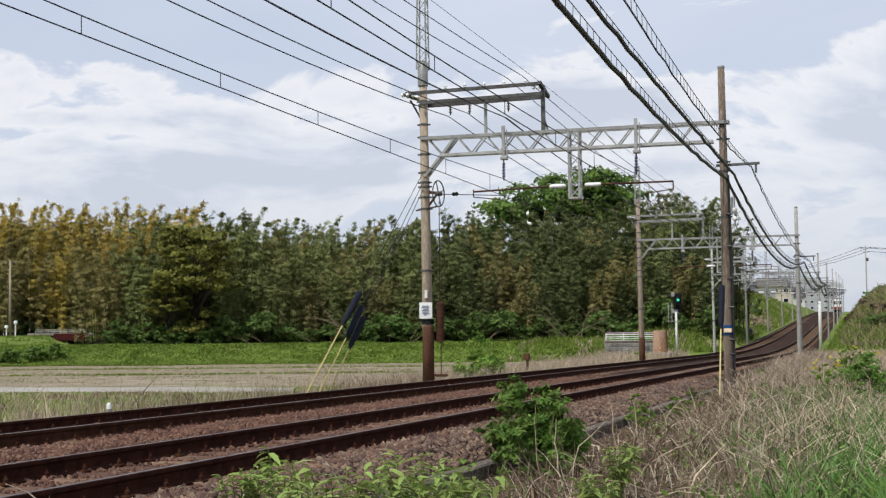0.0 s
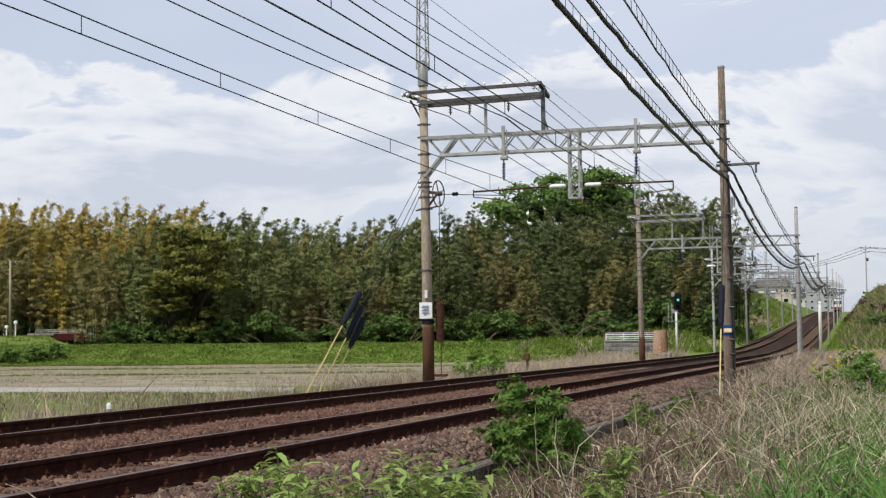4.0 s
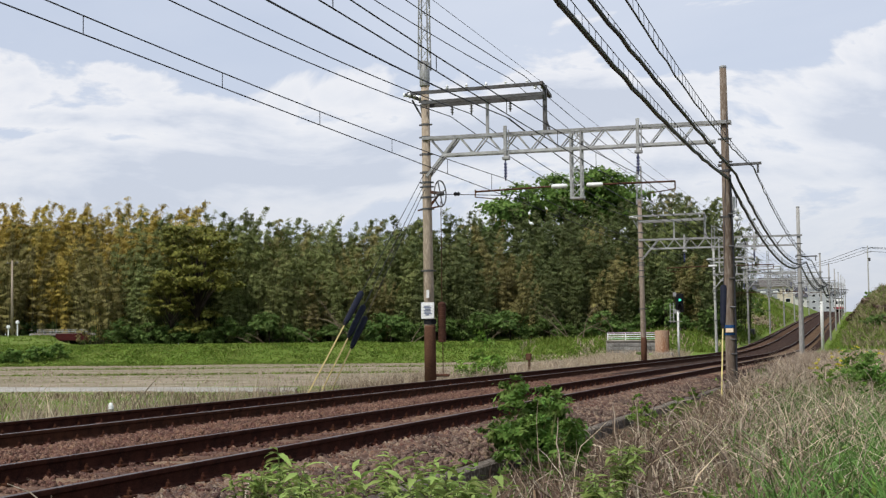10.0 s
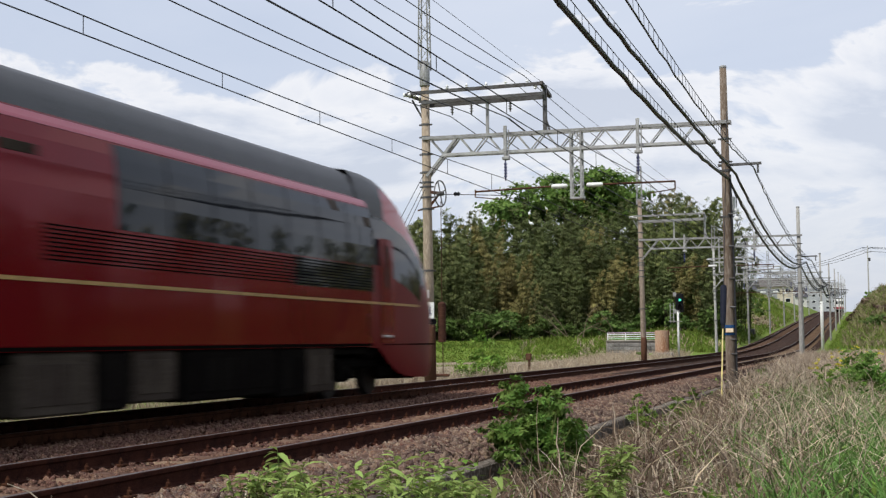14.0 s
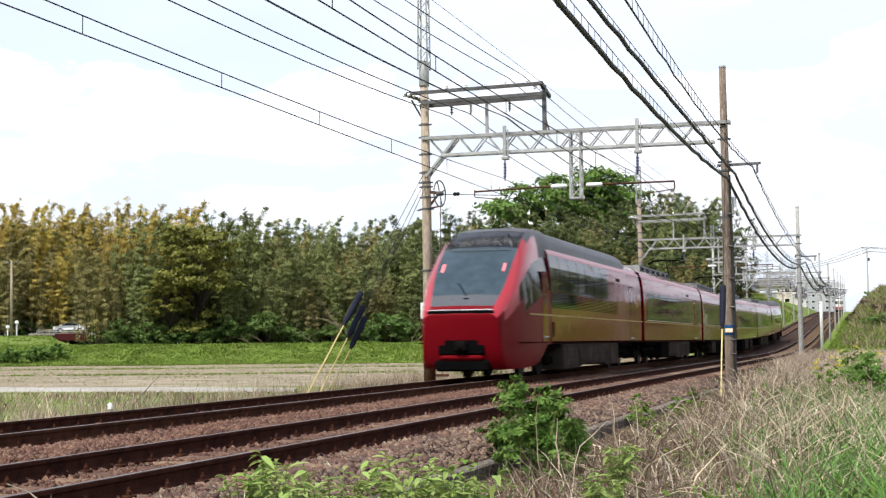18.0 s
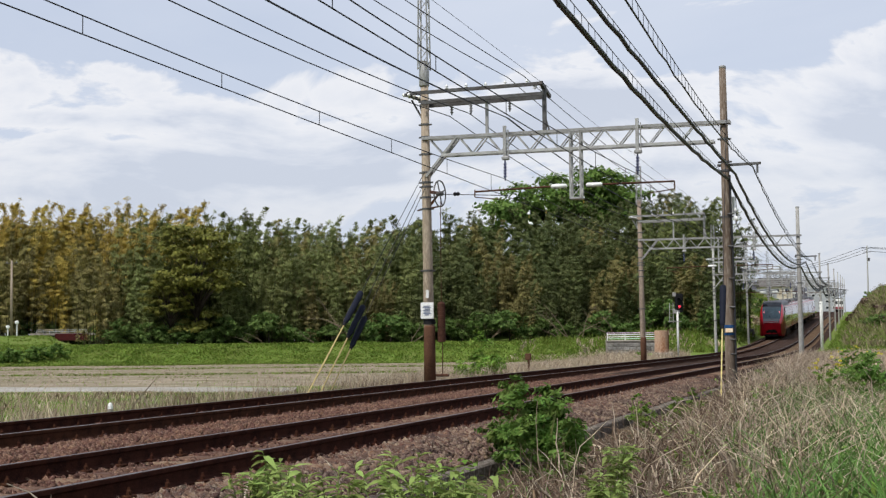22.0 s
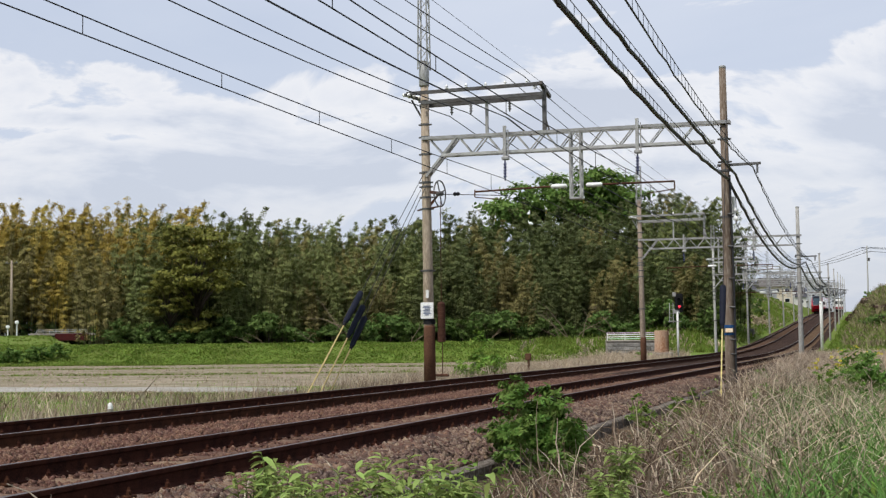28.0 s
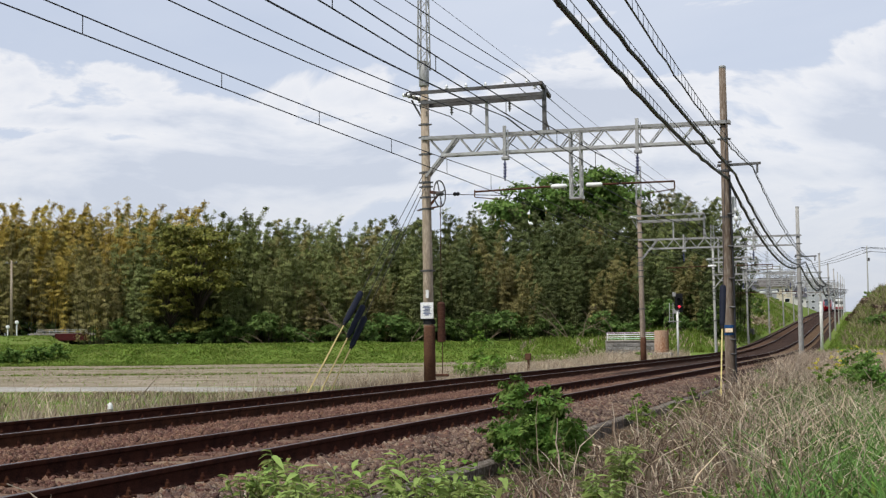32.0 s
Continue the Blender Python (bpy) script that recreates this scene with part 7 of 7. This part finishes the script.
# Concrete ring by the line.
ring = thing("concrete_ring", stand(98.6, -14.3, 0), "rust-streaked concrete well ring standing beside the line", "well ring")
part("body", Kit().lathe([(0.50, -0.9), (0.50, 0.28), (0.52, 0.30), (0.49, 0.32), (0.49, 1.62), (0.47, 1.66), (0.42, 1.66), (0.42, 1.2)], 20), RUSTY_RING, ring, smooth=False)
part("step", Kit().box(0, -0.2, -0.15, 1.6, 1.2, 0.5, 0.05), CONCRETE, ring)
part("pipe", Kit().tube([(0.5, -0.1, -0.5), (0.5, -0.1, 1.75)], 0.045, 8), RUST, ring)

# Culvert wall with a painted railing.
wall = thing("culvert_wall", Matrix.Translation((13.75, 101.0, 0)), "mossy grey stone culvert wall with a pale railing", "wall", "", "structure")
gs = random.Random(9)
part("core", Kit().box(0, 0.03, -0.3, 4.1, 0.4, 2.46, 0.02), CONCRETE, wall)
for r in range(3):
    x = -2.05
    while x < 2.0:
        w = min(gs.uniform(0.3, 0.6), 2.06 - x)
        part("stone", Kit().box(x + w / 2, -0.18, 0.12 + r * 0.27, w - 0.025, 0.1, 0.245, 0.02), STONE, wall)
        x += w
part("coping", Kit().box(0, 0.0, 0.97, 4.15, 0.5, 0.09, 0.02), CONCRETE, wall)
rail_th = thing("railing", Matrix.Translation((13.75, 101.0, 1.0)), "low white and green tube railing with faded pink patches", "railing")
for x in (-1.95, -0.65, 0.65, 1.95):
    part("post", Kit().tube([(x, 0, 0), (x, 0, 0.56)], 0.03, 8), WHITE, rail_th)
for z, mat in ((0.54, PINK_RAIL), (0.42, WHITE), (0.26, WHITE), (0.12, GREEN_RAIL)):
    part("bar", Kit().tube([(-1.98, 0, z), (1.98, 0, z)], 0.028, 8), mat, rail_th)
post = thing("rusty_post", stand(59.6, -14.6, 0), "short rusty iron post with a box", "post")
part("stem", Kit().box(0, 0, -0.4, 0.1, 0.1, 1.4, 0.02), RUST, post)
part("box", Kit().box(-0.02, 0, 0.32, 0.26, 0.18, 0.3, 0.03), RUST, post)
stake = thing("marker_stake", stand(25.2, -15.0, 0), "white-capped marker stake in the field margin", "stake")
part("stem", Kit().lathe([(0.04, -1.2), (0.05, -0.4), (0.07, -0.3)], 10), CONCRETE, stake)
part("cap", Kit().lathe([(0.045, -0.36), (0.058, -0.33), (0.058, -0.25), (0.035, -0.19), (0.008, -0.17)], 12), WHITE, stake, smooth=True)
culv = thing("concrete_channel", stand(17.5, -15.2, 0), "weathered concrete irrigation channel end", "channel")
part("wall", Kit().box(-1.2, 0, -0.75, 3.6, 0.35, 0.75, 0.05), CONCRETE, culv)
part("lid", Kit().box(-1.2, 0, -0.36, 3.7, 0.5, 0.1, 0.02), CONCRETE, culv)
cab = thing("trackside_box", stand(176.0, -13.7, 0), "small dark grey trackside cabinet", "cabinet")
part("body", Kit().box(0, 0, 0.25, 0.9, 0.7, 1.1, 0.04), CONCRETE, cab)
part("door", Kit().box(0.05, -0.36, 0.3, 0.6, 0.03, 0.8, 0.01), GALV_DARK, cab)

# Road bridge, posts and pole on the left.
road_z = height_at(*uv_of(-60, 200))
br = thing("road_bridge", Matrix.Translation((-55, 200, 2.9)), "small road bridge with maroon girder and pale railing", "bridge", "", "structure")
part("deck", Kit().box(0, 1.5, -0.25, 9.5, 4.5, 0.3, 0.03), CONCRETE, br)
part("girder", Kit().box(1.3, -0.8, -0.65, 4.7, 0.25, 1.0, 0.03), MAROON_STEEL, br, "maroon steel girder")
for i in range(9):
    part("post", Kit().box(-3.7 + i * 0.9, -0.7, 0.12, 0.08, 0.08, 0.55, 0.02), GALV, br)
for z in (0.12, 0.38):
    part("bar", Kit().box(-0.1, 4.2 if z < 0 else -0.7, z, 7.4, 0.08, 0.09, 0.02), WHITE if z > 0.5 else GALV, br)
part("beam_rail", Kit().box(-3.3, 4.4, 0.42, 3.4, 0.06, 0.3, 0.03), YELLOW, br, "faded orange guard rail")
road = thing("road", None, "grey asphalt farm road on the bank", "road", "", "structure")
part("surface", Kit().box(-107.5, 202, 2.42, 101, 3.8, 0.3, 0.02), ASPHALT, road)
upole = thing("utility_pole", Matrix.Translation((-61.0, 195, 2.9)), "slim concrete utility pole with short crossarm", "utility pole")
part("pole", Kit().tube([(0, 0, -0.4), (-0.12, 0, 10.2)], [0.2, 0.13], 12), POLE, upole, smooth=True)
part("crossarm", Kit().bar((-0.9, 0, 9.8), (0.75, 0, 9.85), 0.1), GALV_DARK, upole)
for x in (-0.75, -0.1, 0.6):
    part("insulator", Kit().lathe(insulator(2, 0.07, 0.06, 9.88), 8, (x, 0, 0)), PORCELAIN, upole)
for x, h, nm in ((-62.8, 1.75, "white roadside post with a round head"), (-61.5, 2.4, "white roadside marker post")):
    rp = thing("roadside_post", Matrix.Translation((x, 199, road_z)), nm, "post", "roadside posts")
    part("stem", Kit().tube([(0, 0, -0.3), (0, 0, h)], 0.1, 10), WHITE, rp)
    part("head", Kit().lathe([(0.1, h - 0.5), (0.27, h - 0.4), (0.27, h - 0.1), (0.1, h)], 12), WHITE, rp)

# White saloon car on the bank road.
white_car = thing("white_car", None, "white saloon car driving along the bank road", "car")
prof = [(-2.15, 0.35), (-2.2, 0.62), (-2.1, 0.88), (-1.35, 0.98), (-0.55, 1.42), (0.65, 1.45), (1.55, 1.02), (2.12, 0.92), (2.2, 0.6), (2.15, 0.35)]
k = Kit()
n = len(prof)
for s, x in ((0, -0.72), (1, -0.86), (2, 0.86), (3, 0.72)):
    inner = s in (0, 3)
    k.v += [(y * (0.97 if inner else 1), x if z < 1.0 else x * 0.82, z if not inner else z * 0.99 + 0.01) for y, z in prof]
for s in range(3):
    k.f += [(s * n + j, s * n + (j + 1) % n, s * n + n + (j + 1) % n, s * n + n + j) for j in range(n)]
k.f += [tuple(range(n - 1, -1, -1)), tuple(range(3 * n, 4 * n))]
cbody = part("body", k, CAR_WHITE, white_car)
for s in (-1, 1):
    part("side_window", Kit().add([(-1.15, s * 0.80, 1.0), (1.3, s * 0.80, 1.02), (0.6, s * 0.735, 1.39), (-0.5, s * 0.735, 1.37)], [(0, 1, 2, 3), (3, 2, 1, 0)]), CAR_GLASS, cbody)
    for y in (-1.35, 1.4):
        wh = part("wheel", Kit().lathe([(0.2, s * 0.78 - 0.1), (0.32, s * 0.78 - 0.1), (0.32, s * 0.78 + 0.1), (0.2, s * 0.78 + 0.1)], 16, (y, 0, 0.32), "y"), RUBBER_AND_SHADE, white_car)
        part("rim", Kit().lathe([(0.02, s * 0.87), (0.2, s * 0.86), (0.2, s * 0.88), (0.02, s * 0.89)], 12, (y, 0, 0.32), "y"), SILVER, wh)
    part("headlight", Kit().box(-2.12, s * 0.6, 0.72, 0.12, 0.35, 0.14, 0.04), SILVER, white_car)
part("windscreen", Kit().add([(-1.28, -0.66, 1.01), (-1.28, 0.66, 1.01), (-0.6, 0.6, 1.41), (-0.6, -0.6, 1.41)], [(0, 1, 2, 3), (3, 2, 1, 0)]), CAR_GLASS, cbody)


# Houses and blocks on the hill beyond.
HOUSE_WALLS = [material("pale_render", (0.62, 0.61, 0.58), 0.85, 0, (0.52, 0.5, 0.47), 0.5, 8, 0.1), material("cream_siding", (0.55, 0.48, 0.38), 0.85, 0, (0.45, 0.4, 0.32), 0.5, 8, 0.1), material("grey_siding", (0.33, 0.34, 0.36), 0.8, 0, (0.27, 0.28, 0.3), 0.5, 8, 0.1)]
ROOFS = [material("dark_tile_roof", (0.07, 0.07, 0.08), 0.7, 0, (0.05, 0.05, 0.055), 1, 6, 0.4), material("brown_tile_roof", (0.10, 0.09, 0.085), 0.7, 0, (0.07, 0.065, 0.06), 1, 6, 0.4)]


def house(u, v, w, d, h, wall, roof, flat, label, turn=0.0):
    z0 = height_at(u, v) - rise(u)
    hs = thing("house", stand(u, v, z0, turn), label, "house", "houses on the hill")
    body = part("wall", Kit().box(0, 0, h / 2 - 0.5, w, d, h + 1.0, 0.05), wall, hs)
    if flat:
        part("roof", Kit().box(0, 0, h + 0.1, w + 0.4, d + 0.4, 0.35, 0.05), wall, hs)
    else:
        e, r = 0.5, w * 0.28
        k = Kit().add([(-w / 2 - e, -d / 2 - e, h), (w / 2 + e, -d / 2 - e, h), (w / 2 + e, d / 2 + e, h), (-w / 2 - e, d / 2 + e, h), (-w / 2 - e * 0.6, 0, h + r), (w / 2 + e * 0.6, 0, h + r)],
                      [(0, 1, 5, 4), (2, 3, 4, 5), (1, 2, 5), (3, 0, 4), (3, 2, 1, 0)])
        part("roof", k, roof, hs)
        part("ridge", Kit().bar((-w / 2 - 0.3, 0, h + r + 0.05), (w / 2 + 0.3, 0, h + r + 0.05), 0.3, 0.25), roof, hs)
    for fl in range(max(1, int(h / 2.8))):
        for i in range(max(2, int(w / 3))):
            x = -w / 2 + (i + 0.5) * w / max(2, int(w / 3))
            win = part("window", Kit().box(x, -d / 2 - 0.01, 1.6 + fl * 2.8, 1.5, 0.08, 1.2, 0.01), WHITE, hs)
            part("pane", Kit().box(x, -d / 2 - 0.05, 1.6 + fl * 2.8, 1.3, 0.04, 1.0), CAR_GLASS, win)
        win = part("window", Kit().box(w / 2 + 0.01, 0, 1.6 + fl * 2.8, 0.08, 1.5, 1.2, 0.01), WHITE, hs)
        part("pane", Kit().box(w / 2 + 0.05, 0, 1.6 + fl * 2.8, 0.04, 1.3, 1.0), CAR_GLASS, win)
    return hs


gh = random.Random(17)
HOUSES = ((330, -30, 9, 7, 5.6, 0), (352, -41, 10, 8, 5.8, 1), (372, -26, 8, 7, 3.0, 2), (392, -36, 11, 8, 6.0, 0), (415, -24, 9, 7, 5.6, 1), (440, -33, 10, 8, 5.6, 2), (470, -26, 10, 8, 6.0, 0), (430, -48, 12, 9, 8.4, 0), (500, -36, 12, 9, 8.4, 2), (385, -52, 10, 8, 5.8, 0), (540, -27, 14, 9, 6.0, 0))
for u, v, w, d, h, m in HOUSES:
    house(u, v, w, d, h, HOUSE_WALLS[m], ROOFS[m % 2], h > 8 or m == 2 and h < 4, ("pale rendered", "cream-walled", "grey-sided")[m] + " house on the hill beyond the cutting", gh.uniform(-25, 25))
house(655, -17, 15, 10, 13.0, HOUSE_WALLS[2], ROOFS[0], True, "long pale grey station building closing the view")
# A commuter train that waits beyond the crest, seen head on.
LIVERY_RED = material("dull_red_livery", (0.30, 0.03, 0.035), 0.45, 0, (0.24, 0.025, 0.03), 1, 30, 0)
wt = thing("waiting_train", stand(432, V_NEAR), "white and red commuter train waiting far beyond the crest", "train")
part("body", Kit().box(0, 9, 2.1, 2.75, 18, 3.2, 0.25), WHITE, wt)
part("red_band", Kit().box(0, 8.98, 1.0, 2.80, 18.1, 0.7, 0.1), LIVERY_RED, wt, "dull red lower band")
part("roof", Kit().box(0, 9, 3.78, 2.5, 17.8, 0.3, 0.12), GALV_DARK, wt)
for x, w in ((-0.82, 0.78), (0.0, 0.6), (0.82, 0.78)):
    part("front_window", Kit().box(x, -0.02, 2.55, w, 0.06, 0.95, 0.02), CAR_GLASS, wt)
for x in (-0.95, 0.95):
    part("lamp", Kit().box(x, -0.03, 1.3, 0.3, 0.06, 0.2, 0.02), WHITE, wt)
part("bogie", Kit().box(0, 3.5, 0.35, 2.2, 3.0, 0.6, 0.05), UNDER, wt)
part("bogie", Kit().box(0, 14.5, 0.35, 2.2, 3.0, 0.6, 0.05), UNDER, wt)

# Far utility pole and its wires.
fp = thing("utility_pole", stand(250, 0.95, 4.4), "slender grey distant utility pole with crossarms", "utility pole")
part("pole", Kit().tube([(0, 0, -4), (0, 0, 8.6)], [0.15, 0.09], 10), POLE_GREY, fp)
part("crossarm", Kit().bar((-0.9, 0, 8.2), (0.9, 0, 8.2), 0.12), GALV_DARK, fp)
part("crossarm", Kit().bar((-0.6, 0, 7.5), (0.6, 0, 7.5), 0.1), GALV_DARK, fp)
part("transformer", Kit().lathe([(0.08, 5.9), (0.2, 5.95), (0.2, 6.45), (0.08, 6.5)], 10, (0.25, 0, 0)), GALV_DARK, fp)
for z, dx in ((8.3, -0.8), (8.3, 0.8), (7.6, 0.5)):
    a, b, c = stand(250, 0.95, 4.4) @ Vector((dx, 0, z)), stand(300, -22, 5.0) @ Vector((dx, 0, 4.2)), stand(255, 40, 5.0) @ Vector((dx, 0, z - 2))
    mid = a.lerp(b, 0.5) - Vector((0, 0, 1.0))
    mid2 = a.lerp(c, 0.5) - Vector((0, 0, 0.8))
    tagged(part("power_wire", Kit().tube([b, b.lerp(mid, 0.5) - Vector((0, 0, 0.25)), mid, a.lerp(mid, 0.5) - Vector((0, 0, 0.25)), a, a.lerp(mid2, 0.5) - Vector((0, 0, 0.2)), mid2, c], 0.035, 4), WIRE), "distant thin power wire", "overhead wire", "far power wires")
# Movement of the train, the car, the signal and the plants.
def motions():
    for car, off in zip(CARS, OFFSETS):
        times = [0.0, 10.0] + [12.0 + 0.5 * i for i in range(0, 41)]
        walk(car, [(t, on_line(tail_u(t) + off)) for t in times])
    # the white car comes from behind the wood and leaves to the left
    drive = lambda x: Matrix.Translation((x - 1.4, 202.0, 2.60 + 0.32 * float(smooth01(x, -60.0, -54.0)))) @ Matrix.Rotation(radians(22), 4, "Z")
    walk(white_car, [(0.0, drive(-37.0)), (15.5, drive(-37.0)), (16.5, drive(-42.8)), (17.5, drive(-50.0)), (18.0, drive(-53.4)), (18.6, drive(-57.6)), (19.2, drive(-61.6)), (20.0, drive(-67.0)), (32.0, drive(-148.0))])
    # the signal turns red as the train passes: the added vane slides over the green lamp
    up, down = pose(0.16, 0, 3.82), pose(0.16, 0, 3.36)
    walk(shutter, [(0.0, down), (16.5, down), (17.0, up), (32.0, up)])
    # plants sway in the wind
    for th, z0, seed in SWAYING:
        base, g = th.matrix_basis.copy(), random.Random(seed)
        rows, t = [], 0.0
        while t <= 32.01:
            rows.append((t, base @ pose(0, 0, 0, g.uniform(-3.5, 3.5), g.uniform(-3.5, 3.5), g.uniform(-4, 4))))
            t += 0.8
        walk(th, rows)


motions()
